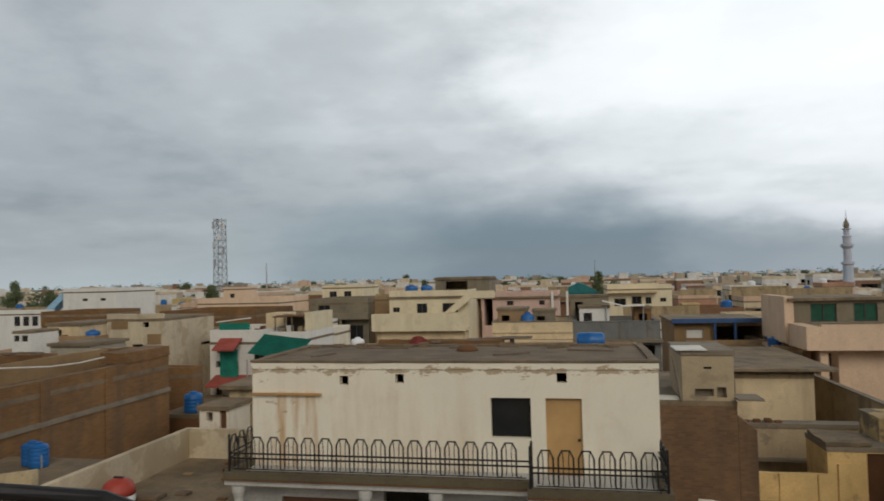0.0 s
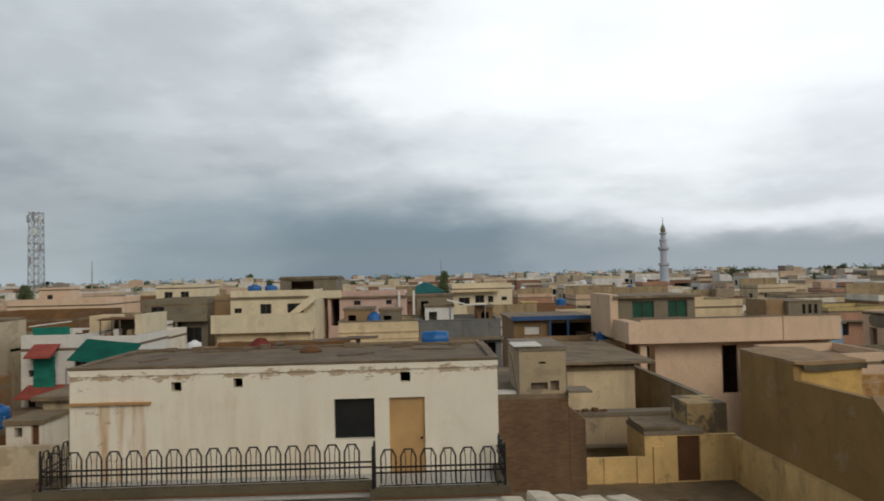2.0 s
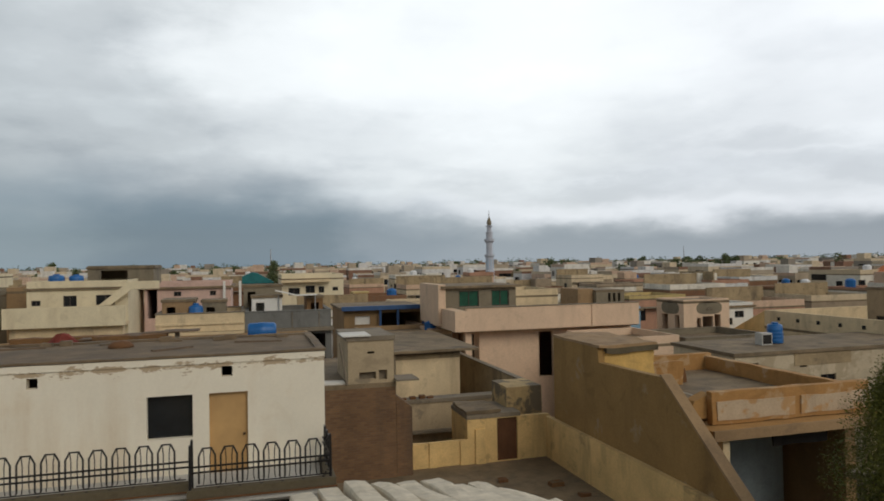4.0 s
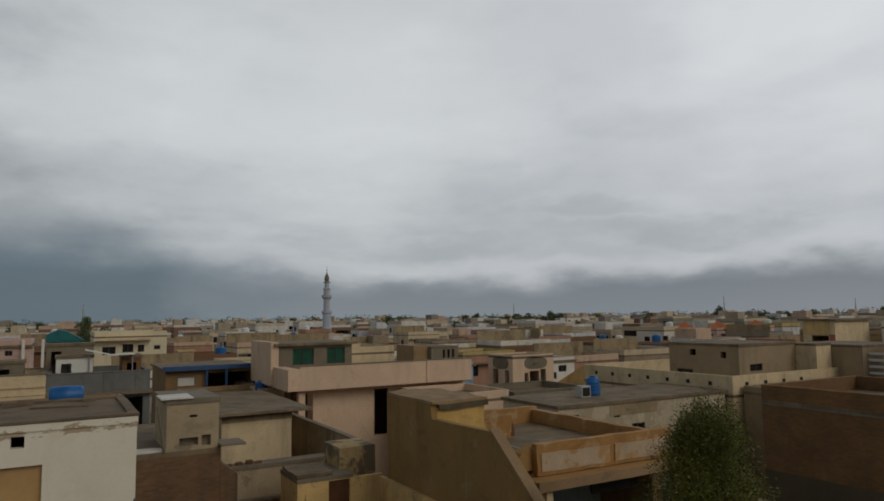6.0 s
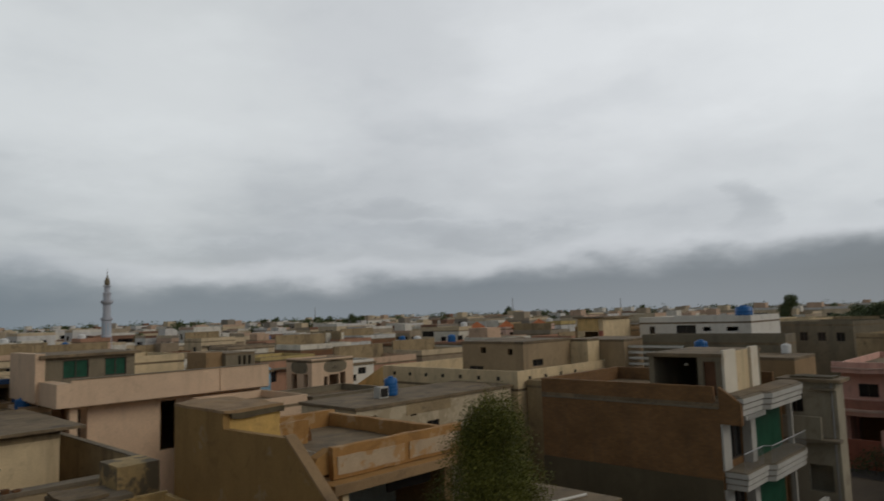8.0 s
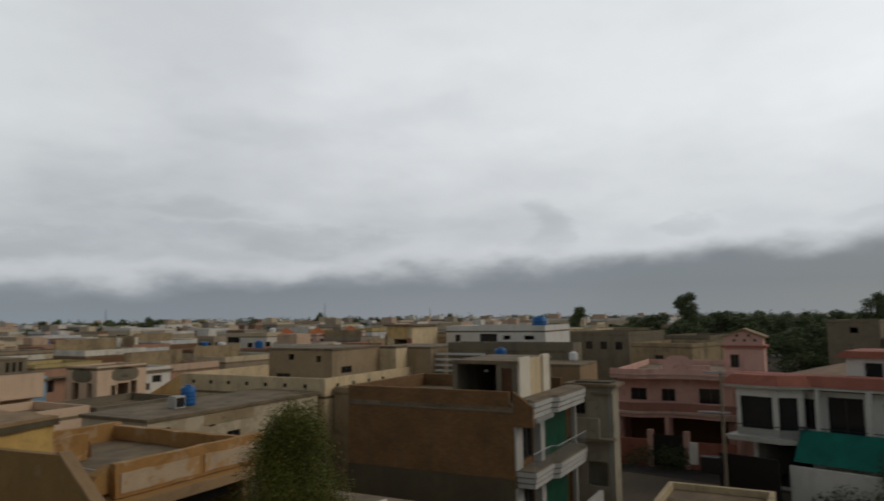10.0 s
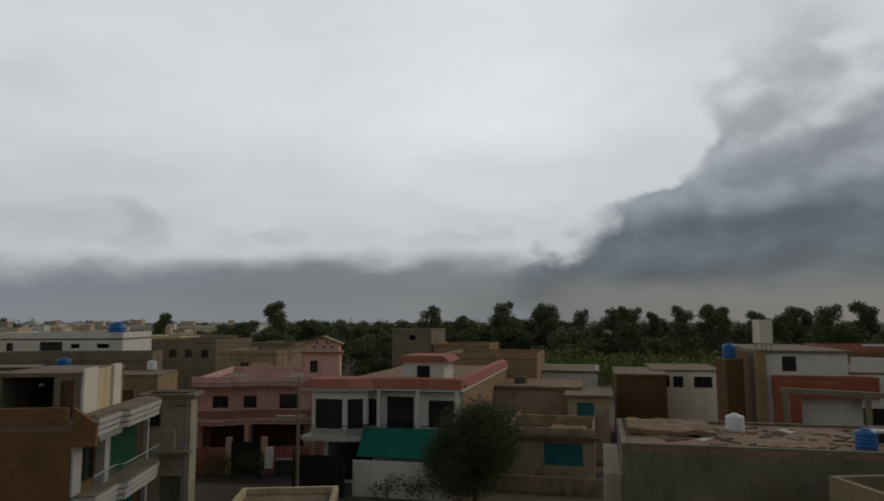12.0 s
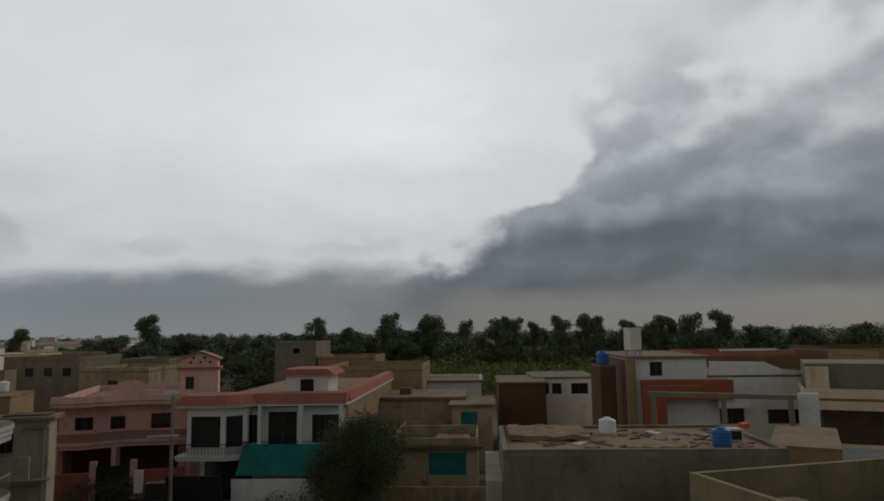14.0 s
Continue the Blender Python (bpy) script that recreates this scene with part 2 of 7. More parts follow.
def brickwork(name, a, b, mortar, amount=0.5):
    m = bpy.data.materials.new(name)
    nt = tree_of(m)
    bsdf = nt.nodes["Principled BSDF"]
    pos = node(nt, "ShaderNodeNewGeometry").outputs["Position"]
    p = node(nt, "ShaderNodeSeparateXYZ", {0: pos})
    vec = node(nt, "ShaderNodeCombineXYZ", {0: math_node(nt, "ADD", p.outputs[0], p.outputs[1]), 1: p.outputs[2], 2: 0.0}).outputs[0]
    bt = node(nt, "ShaderNodeTexBrick", {"Vector": vec, "Color1": (*a, 1), "Color2": (*b, 1), "Mortar": (*mortar, 1), "Scale": 1.0, "Mortar Size": 0.008, "Brick Width": 0.235, "Row Height": 0.08, "Bias": 0.0})
    blot = node(nt, "ShaderNodeTexNoise", {"Vector": pos, "Scale": 0.5, "Detail": 7.0, "Roughness": 0.62}).outputs[0]
    tall = node(nt, "ShaderNodeVectorMath", {0: pos, 1: (1.6, 1.6, 0.2)}, operation="MULTIPLY").outputs[0]
    streak = node(nt, "ShaderNodeTexNoise", {"Vector": tall, "Scale": 1.0, "Detail": 5.0}).outputs[0]
    col = mix(nt, 1.0, bt.outputs["Color"], ramp(nt, blot, [(0.28, (0.62,) * 3), (0.72, (1.15,) * 3)]), "MULTIPLY")
    col = mix(nt, ramp(nt, streak, [(0.5, (0, 0, 0)), (0.75, (amount,) * 3)]), col, (0.09, 0.065, 0.045))
    nt.links.new(col, bsdf.inputs["Base Color"])
    bsdf.inputs["Roughness"].default_value = 0.92
    bump = node(nt, "ShaderNodeBump", {"Height": math_node(nt, "SUBTRACT", blot, bt.outputs["Fac"]), "Strength": 0.5, "Distance": 0.02})
    nt.links.new(bump.outputs[0], bsdf.inputs["Normal"])
    return m


def simple(name, colour, rough=0.5, metal=0.0, spread=0.15, scale=3.0, ior=1.45):
    m = bpy.data.materials.new(name)
    nt = tree_of(m)
    bsdf = nt.nodes["Principled BSDF"]
    pos = node(nt, "ShaderNodeNewGeometry").outputs["Position"]
    blot = node(nt, "ShaderNodeTexNoise", {"Vector": pos, "Scale": scale, "Detail": 5.0, "Roughness": 0.6}).outputs[0]
    col = mix(nt, 1.0, colour, ramp(nt, blot, [(0.3, (1 - spread,) * 3), (0.7, (1 + spread * 0.5,) * 3)]), "MULTIPLY")
    nt.links.new(col, bsdf.inputs["Base Color"])
    bsdf.inputs["Roughness"].default_value = rough
    bsdf.inputs["Metallic"].default_value = metal
    bsdf.inputs["IOR"].default_value = ior
    return m


def foliage(name, dark, light):
    m = bpy.data.materials.new(name)
    nt = tree_of(m)
    bsdf = nt.nodes["Principled BSDF"]
    geo_n = node(nt, "ShaderNodeNewGeometry")
    blot = node(nt, "ShaderNodeTexNoise", {"Vector": geo_n.outputs["Position"], "Scale": 0.8, "Detail": 3.0}).outputs[0]
    fac = math_node(nt, "ADD", math_node(nt, "MULTIPLY", blot, 0.6), math_node(nt, "MULTIPLY", geo_n.outputs["Random Per Island"], 0.4))
    col = ramp(nt, fac, [(0.25, dark), (0.75, light)])
    nt.links.new(col, bsdf.inputs["Base Color"])
    bsdf.inputs["Roughness"].default_value = 0.7
    return m


WHITE = plaster("whitewashed_plaster", (0.80, 0.73, 0.60), (0.42, 0.25, 0.10), 0.55, scale=0.5, spread=0.10, grainy=0.4)
# the near white wall: paint has flaked off under the roof edge, and rust runs down below the hood
PEELING = plaster("peeling_whitewash", (0.85, 0.78, 0.63), (0.50, 0.34, 0.17), 0.35, scale=0.45, spread=0.09, relief=0.05, grainy=0.25, wear=0.25)
pn = PEELING.node_tree
pb = pn.nodes["Principled BSDF"]
paint = pb.inputs["Base Color"].links[0].from_socket
ppos = node(pn, "ShaderNodeNewGeometry").outputs["Position"]
pz = node(pn, "ShaderNodeSeparateXYZ", {0: ppos})
flake = node(pn, "ShaderNodeTexNoise", {"Vector": node(pn, "ShaderNodeVectorMath", {0: ppos, 1: (1.0, 1.0, 2.2)}, operation="MULTIPLY").outputs[0], "Scale": 3.2, "Detail": 7.0, "Roughness": 0.62}).outputs[0]
near_top = math_node(pn, "SUBTRACT", 0.36, math_node(pn, "MULTIPLY", math_node(pn, "ABSOLUTE", math_node(pn, "SUBTRACT", pz.outputs[2], 8.80)), 1.25))
bare = ramp(pn, math_node(pn, "ADD", flake, near_top), [(0.80, (0, 0, 0)), (0.86, (0.85, 0.85, 0.85))])
paint = mix(pn, bare, paint, (0.40, 0.29, 0.17))
run_vec = node(pn, "ShaderNodeVectorMath", {0: ppos, 1: (3.4, 0.0, 0.30)}, operation="MULTIPLY").outputs[0]
runs = node(pn, "ShaderNodeTexNoise", {"Vector": run_vec, "Scale": 1.0, "Detail": 4.0, "Roughness": 0.6}).outputs[0]
west = ramp(pn, math_node(pn, "DIVIDE", math_node(pn, "ADD", pz.outputs[0], 8.0), 10.0), [(0.0, (1, 1, 1)), (0.17, (0.9, 0.9, 0.9)), (0.23, (0.14, 0.14, 0.14)), (0.5, (0.10, 0.10, 0.10)), (0.75, (0.02, 0.02, 0.02))])
rust = math_node(pn, "MULTIPLY", ramp(pn, runs, [(0.46, (0, 0, 0)), (0.68, (0.9, 0.9, 0.9))]), west)
under_hood = math_node(pn, "ADD", math_node(pn, "MULTIPLY", math_node(pn, "SUBTRACT", 8.30, pz.outputs[2]), 6.0), 0.3, True)
rust = math_node(pn, "MULTIPLY", rust, math_node(pn, "MAXIMUM", under_hood, 0.12))
paint = mix(pn, rust, paint, (0.50, 0.27, 0.085))
chip = ramp(pn, math_node(pn, "ADD", flake, math_node(pn, "MULTIPLY", west, 0.16)), [(0.80, (0, 0, 0)), (0.83, (0.6, 0.6, 0.6))])
paint = mix(pn, chip, paint, (0.36, 0.27, 0.17))
pn.links.new(paint, pb.inputs["Base Color"])
CREAM = plaster("cream_plaster", (0.76, 0.60, 0.37), (0.22, 0.16, 0.10), 0.5)
YELLOW = plaster("yellow_plaster", (0.78, 0.54, 0.23), (0.17, 0.11, 0.055), 0.7, spread=0.28)
OCHRE = plaster("orange_ochre_plaster", (0.46, 0.255, 0.085), (0.14, 0.09, 0.05), 0.6)
PEACH = plaster("peach_plaster", (0.76, 0.55, 0.38), (0.34, 0.24, 0.16), 0.35, spread=0.12)
PINK = plaster("pink_plaster", (0.74, 0.44, 0.36), (0.20, 0.09, 0.07), 0.4, spread=0.15)
PALE_PINK = plaster("pale_pink_plaster", (0.66, 0.46, 0.38), (0.3, 0.2, 0.16), 0.4)
GREY = plaster("grey_cement_plaster", (0.24, 0.20, 0.135), (0.08, 0.07, 0.055), 0.6)
STAINED = plaster("stained_cream_plaster", (0.40, 0.30, 0.17), (0.07, 0.055, 0.04), 0.75, scale=0.9, spread=0.35)
BROWN = plaster("bare_brown_plaster", (0.31, 0.195, 0.09), (0.17, 0.115, 0.06), 0.6, scale=0.4, spread=0.3)
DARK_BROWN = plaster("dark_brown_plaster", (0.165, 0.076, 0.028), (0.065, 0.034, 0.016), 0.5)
TAN = plaster("tan_plaster", (0.36, 0.235, 0.12), (0.12, 0.08, 0.05), 0.5)
SHARP_WHITE = plaster("white_paint", (0.76, 0.735, 0.67), (0.30, 0.27, 0.22), 0.3, spread=0.08)
MOSSY = plaster("mossy_grey_cement", (0.20, 0.185, 0.125), (0.085, 0.08, 0.055), 0.85, scale=0.35, spread=0.45)
RUBBLE_ROOF = plaster("brick_dust_roof", (0.30, 0.19, 0.11), (0.10, 0.075, 0.05), 0.7, scale=0.8, spread=0.4, relief=0.5)


def worn(name, paint, bare, scale, edge, amount=0.9):
    """Paint that has come away in ragged patches."""
    m = plaster(name, paint, tuple(c * 0.35 for c in paint), 0.5)
    nt = m.node_tree
    bsdf = nt.nodes["Principled BSDF"]
    old = bsdf.inputs["Base Color"].links[0].from_socket
    pos = node(nt, "ShaderNodeNewGeometry").outputs["Position"]
    rag_ = node(nt, "ShaderNodeTexNoise", {"Vector": pos, "Scale": scale, "Detail": 8.0, "Roughness": 0.6, "Distortion": 0.4}).outputs[0]
    nt.links.new(mix(nt, ramp(nt, rag_, [(edge, (0, 0, 0)), (edge + 0.05, (amount,) * 3)]), old, bare), bsdf.inputs["Base Color"])
    return m


WORN_OCHRE = worn("rubbed_orange_plaster", (0.43, 0.225, 0.072), (0.50, 0.36, 0.21), 1.1, 0.54, 0.55)
WORN_PANEL = worn("rubbed_pale_panel", (0.55, 0.42, 0.28), (0.45, 0.25, 0.09), 1.6, 0.52, 0.8)
SALTED = worn("bare_plaster_with_salt_bloom", (0.34, 0.205, 0.07), (0.37, 0.29, 0.18), 0.8, 0.62, 0.5)
BLOTCHED = worn("blotched_yellow_plaster", (0.56, 0.40, 0.19), (0.13, 0.11, 0.08), 1.1, 0.50, 0.85)
WEATHERED = worn("weathered_cream_wash", (0.60, 0.50, 0.345), (0.38, 0.30, 0.19), 0.7, 0.52, 0.7)
SMEARED = worn("smeared_tan_plaster", (0.47, 0.37, 0.235), (0.20, 0.165, 0.115), 0.8, 0.60, 0.7)
# pale grey paint; on the white house's lower storey it holds the balcony shade
GREY_AND_SHADED = plaster("grey_and_shaded_white_paint", (0.52, 0.505, 0.465), (0.22, 0.19, 0.15), 0.4, spread=0.15)
RUST = plaster("rusty_plaster", (0.50, 0.28, 0.105), (0.24, 0.15, 0.08), 0.5)
COOL_GREY = plaster("cool_grey_cement", (0.20, 0.198, 0.18), (0.075, 0.07, 0.06), 0.6, spread=0.3)
TAN_CEMENT = plaster("tan_cement_render", (0.42, 0.31, 0.185), (0.15, 0.115, 0.075), 0.5, scale=0.4, spread=0.25)
OLD_BEIGE = plaster("old_beige_render", (0.42, 0.37, 0.275), (0.15, 0.13, 0.095), 0.6, scale=0.6, spread=0.28)
ROOF = plaster("mud_roof", (0.21, 0.15, 0.09), (0.08, 0.065, 0.05), 0.8, scale=1.2, spread=0.4, relief=0.5)
CONCRETE_ROOF = plaster("weathered_concrete_roof", (0.25, 0.185, 0.11), (0.085, 0.068, 0.05), 0.8, scale=0.7, spread=0.45, relief=0.4)
CONCRETE = plaster("raw_concrete", (0.25, 0.205, 0.145), (0.07, 0.06, 0.05), 0.6, spread=0.3)
TERRACOTTA = plaster("terracotta_tiles", (0.42, 0.15, 0.10), (0.16, 0.06, 0.04), 0.5)
SIGN_RED = plaster("rust_red_boards", (0.36, 0.10, 0.045), (0.14, 0.05, 0.03), 0.4)
BRICK = brickwork("old_red_brick", (0.25, 0.122, 0.040), (0.195, 0.092, 0.030), (0.18, 0.118, 0.06))
DARK_BRICK = brickwork("dark_red_brick", (0.28, 0.145, 0.054), (0.22, 0.112, 0.042), (0.19, 0.12, 0.065), 0.3)
STAIN_BRICK = brickwork("sooty_brick", (0.235, 0.13, 0.062), (0.17, 0.095, 0.05), (0.17, 0.115, 0.07), 0.7)
# mixed town paints, with more pale ones to put distance haze into the colour
FAR_WALL = plaster("town_wall", (0.5, 0.4, 0.3), (0.14, 0.11, 0.08), 0.5, jitter=[
    (0.0, (0.66, 0.53, 0.35)), (0.20, (0.78, 0.73, 0.62)), (0.38, (0.33, 0.28, 0.21)), (0.46, (0.66, 0.46, 0.32)),
    (0.56, (0.22, 0.11, 0.055)), (0.70, (0.36, 0.28, 0.19)), (0.82, (0.70, 0.69, 0.66)), (0.90, (0.46, 0.25, 0.16)), (0.95, (0.58, 0.44, 0.18))])
# the same for the farthest houses: pale tones carry haze as well as paint
TOWN_FAR = plaster("distant_town_wall", (0.5, 0.4, 0.3), (0.14, 0.11, 0.08), 0.4, jitter=[
    (0.0, (0.66, 0.54, 0.37)), (0.2, (0.78, 0.74, 0.66)), (0.42, (0.32, 0.28, 0.23)), (0.50, (0.62, 0.44, 0.32)), (0.64, (0.26, 0.14, 0.09)), (0.72, (0.45, 0.37, 0.27)), (0.84, (0.72, 0.70, 0.67))])
town_nodes = TOWN_FAR.node_tree
island = town_nodes.nodes.new("ShaderNodeNewGeometry")
for link in list(town_nodes.links):
    if link.from_node.bl_idname == "ShaderNodeObjectInfo":
        town_nodes.links.new(island.outputs["Random Per Island"], link.to_socket)
GROUND = plaster("dusty_ground", (0.17, 0.135, 0.095), (0.07, 0.06, 0.045), 0.6, scale=0.15, spread=0.35)
ASPHALT = plaster("worn_asphalt", (0.07, 0.065, 0.06), (0.12, 0.10, 0.08), 0.6, scale=0.4)
GLASS = simple("dark_window_glass", (0.018, 0.02, 0.022), 0.12)
DARK = simple("dark_interior", (0.022, 0.02, 0.018), 0.9)
GREEN_GLASS = simple("green_shutters", (0.012, 0.085, 0.048), 0.35, spread=0.3)
FRAME = simple("dark_window_frame", (0.07, 0.055, 0.045), 0.6)
WHITE_FRAME = simple("pale_window_frame", (0.55, 0.53, 0.48), 0.6)
IRON = simple("black_painted_iron", (0.022, 0.02, 0.02), 0.45, 0.3, 0.3, 20.0)
STEEL = simple("galvanised_steel", (0.40, 0.40, 0.40), 0.5, 0.6)
DOOR_TAN = simple("tan_painted_door", (0.52, 0.32, 0.13), 0.55, 0, 0.2, 1.2)
DOOR_BROWN = simple("brown_wooden_door", (0.13, 0.055, 0.022), 0.6, 0, 0.3, 2.0)
BLUE = simple("blue_plastic", (0.016, 0.125, 0.36), 0.4, 0, 0.2, 2.0)
BLUE_PAINT = simple("blue_paint", (0.04, 0.095, 0.22), 0.6)
SKY_PAINT = simple("pale_blue_paint", (0.30, 0.50, 0.66), 0.6)
WHITE_PLASTIC = simple("white_plastic", (0.78, 0.78, 0.77), 0.45)
RED_PLASTIC = simple("faded_red_plastic", (0.38, 0.05, 0.03), 0.5)
ORANGE = simple("orange_plastic", (0.70, 0.13, 0.03), 0.5)
GREEN_CLOTH = simple("green_shade_net", (0.012, 0.20, 0.14), 0.85, 0, 0.3, 1.5)
TEAL = simple("teal_sheet", (0.012, 0.15, 0.155), 0.6, 0, 0.25, 1.5)
TEAL_NET = simple("teal_shade_net", (0.008, 0.17, 0.13), 0.85, 0, 0.3, 1.0)
RED_CLOTH = simple("red_cloth", (0.34, 0.075, 0.055), 0.85, 0, 0.25, 2.0)
BARK = simple("bark", (0.10, 0.075, 0.05), 0.9, 0, 0.4, 4.0)
WOOD = simple("grey_wood", (0.16, 0.11, 0.07), 0.85, 0, 0.35, 3.0)
TILE_WHITE = plaster("white_clay_tile", (0.73, 0.64, 0.49), (0.36, 0.27, 0.16), 0.6, scale=4.0, spread=0.28, relief=0.35)
LEAF = foliage("leaf_green", (0.034, 0.052, 0.016), (0.08, 0.105, 0.03))
DIRTY_CREAM = plaster("weathered_cream_plaster", (0.58, 0.46, 0.28), (0.12, 0.09, 0.055), 0.65, scale=0.8, spread=0.25)
DAMP = plaster("damp_brown_cement", (0.125, 0.10, 0.058), (0.07, 0.055, 0.035), 0.5, spread=0.3)
PALE = plaster("pale_cream_plaster", (0.76, 0.66, 0.45), (0.35, 0.26, 0.15), 0.35, spread=0.12)
LEAF_NEAR = foliage("leaf_yellow_green", (0.055, 0.068, 0.006), (0.15, 0.15, 0.012))
LEAF_FAR = foliage("leaf_dark", (0.058, 0.085, 0.034), (0.145, 0.178, 0.07))
BUSH = foliage("leaf_bright", (0.08, 0.115, 0.016), (0.20, 0.235, 0.04))


# ---- mesh helpers ----
OFFSET = {}


def thing(name, at, label, category, group="", rot=0, local=False, kind=""):
    """An Empty at the base of a thing. Parts come in world metres, or in the thing's own when local."""
    ob = new(name)
    ob.empty_display_size = 0.3
    ob.matrix_world = pose(*at, 0, 0, rot)
    OFFSET[ob] = Vector((0, 0, 0)) if local else Vector(at)
    return tagged(ob, label, category, group, kind)


def part(name, bm, material, parent, label="", smooth=False):
    off = OFFSET[parent]
    bmesh.ops.translate(bm, verts=bm.verts, vec=-off)
    me = bpy.data.meshes.new(name)
    bm.to_mesh(me)
    bm.free()
    me.materials.append(material)
    if smooth:
        for p in me.polygons:
            p.use_smooth = True
    ob = new(name, me)
    ob.parent = parent
    OFFSET[ob] = off
    if label:
        ob["label"] = label
    return ob


def box(bm, x0, x1, y0, y1, z0, z1):
    v = [bm.verts.new(p) for p in ((x0, y0, z0), (x1, y0, z0), (x1, y1, z0), (x0, y1, z0), (x0, y0, z1), (x1, y0, z1), (x1, y1, z1), (x0, y1, z1))]
    for f in ((0, 3, 2, 1), (4, 5, 6, 7), (0, 1, 5, 4), (1, 2, 6, 5), (2, 3, 7, 6), (3, 0, 4, 7)):
        bm.faces.new([v[i] for i in f])
    return v


def one_box(*b):
    bm = bmesh.new()
    box(bm, *b)
    return bm


def rough_box(b, amount=0.03, cuts=5, seed=0):
    """A box with worn, slightly wavy edges."""
    bm = bmesh.new()
    box(bm, *b)
    bmesh.ops.subdivide_edges(bm, edges=bm.edges, cuts=cuts, use_grid_fill=True)
    for v in bm.verts:
        v.co += noise.noise_vector(v.co * 1.7 + Vector((seed, 0, 0))) * amount
    return bm


def prism(pts, d0, d1, axis="x"):
    """A polygon in (y, z) or (x, z) drawn out along the other axis."""
    bm = bmesh.new()
    put = (lambda d, p: (d, p[0], p[1])) if axis == "x" else (lambda d, p: (p[0], d, p[1]))
    a = [bm.verts.new(put(d0, p)) for p in pts]
    b = [bm.verts.new(put(d1, p)) for p in pts]
    bm.faces.new(a)
    bm.faces.new(b[::-1])
    for i in range(len(pts)):
        j = (i + 1) % len(pts)
        bm.faces.new((a[j], a[i], b[i], b[j]))
    bmesh.ops.recalc_face_normals(bm, faces=bm.faces)
    return bm


def loft(low, z0, high, z1):
    """A solid between two plan outlines of equal length."""
    bm = bmesh.new()
    a = [bm.verts.new((x, y, z0)) for x, y in low]
    b = [bm.verts.new((x, y, z1)) for x, y in high]
    bm.faces.new(a[::-1])
    bm.faces.new(b)
    for i in range(len(a)):
        j = (i + 1) % len(a)
        bm.faces.new((a[i], a[j], b[j], b[i]))
    bmesh.ops.recalc_face_normals(bm, faces=bm.faces)
    return bm


def tube(bm, pts, r, seg=6, r1=None):
    pts = [Vector(p) for p in pts]
    rings = []
    runs_ = [(q - p).normalized() for p, q in zip(pts, pts[1:])]
    axis = min((Vector((0, 1, 0)), Vector((1, 0, 0)), Vector((0, 0, 1))), key=lambda v: max(abs(d.dot(v)) for d in runs_))
    for i, p in enumerate(pts):
        d = (pts[min(i + 1, len(pts) - 1)] - pts[max(i - 1, 0)]).normalized()
        a = d.cross(axis).normalized()
        b = d.cross(a)
        rr = r if r1 is None else r + (r1 - r) * i / (len(pts) - 1)
        rings.append([bm.verts.new(p + rr * (math.cos(2 * math.pi * k / seg) * a + math.sin(2 * math.pi * k / seg) * b)) for k in range(seg)])
    for q, s in zip(rings, rings[1:]):
        for k in range(seg):
            bm.faces.new((q[k], q[(k + 1) % seg], s[(k + 1) % seg], s[k]))
    bm.faces.new(rings[0][::-1])
    bm.faces.new(rings[-1])
    return bm


def lathe(profile, at=(0, 0, 0), seg=24):
    """A turned body from (radius, height) pairs."""
    bm = bmesh.new()
    rings = [[bm.verts.new((at[0] + r * math.cos(2 * math.pi * k / seg), at[1] + r * math.sin(2 * math.pi * k / seg), at[2] + z)) for k in range(seg)] for r, z in profile]
    for q, s in zip(rings, rings[1:]):
        for k in range(seg):
            bm.faces.new((q[k], q[(k + 1) % seg], s[(k + 1) % seg], s[k]))
    bm.faces.new(rings[0][::-1])
    bm.faces.new(rings[-1])
    return bm


def on_side(b, side, u0, u1, z0, z1, d0, d1):
    """A box on one side of the block b, from depth d0 to d1 inwards."""
    x0, x1, y0, y1 = b
    if side == "S":
        return (u0, u1, y0 + d0, y0 + d1, z0, z1)
    if side == "N":
        return (u0, u1, y1 - d1, y1 - d0, z0, z1)
    if side == "W":
        return (x0 + d0, x0 + d1, u0, u1, z0, z1)
    return (x1 - d1, x1 - d0, u0, u1, z0, z1)


def pierced(bm, b, side, u0, u1, z0, z1, thick, holes):
    """A wall of real thickness with the holes cut out of it."""
    us = sorted({u0, u1, *(h[0] for h in holes), *(h[1] for h in holes)})
    zs = sorted({z0, z1, *(h[2] for h in holes), *(h[3] for h in holes)})
    us = [u for u in us if u0 <= u <= u1]
    zs = [z for z in zs if z0 <= z <= z1]
    for a, c in zip(us, us[1:]):
        for e, f in zip(zs, zs[1:]):
            mu, mz = (a + c) / 2, (e + f) / 2
            if not any(h[0] < mu < h[1] and h[2] < mz < h[3] for h in holes):
                box(bm, *on_side(b, side, a, c, e, f, 0, thick))


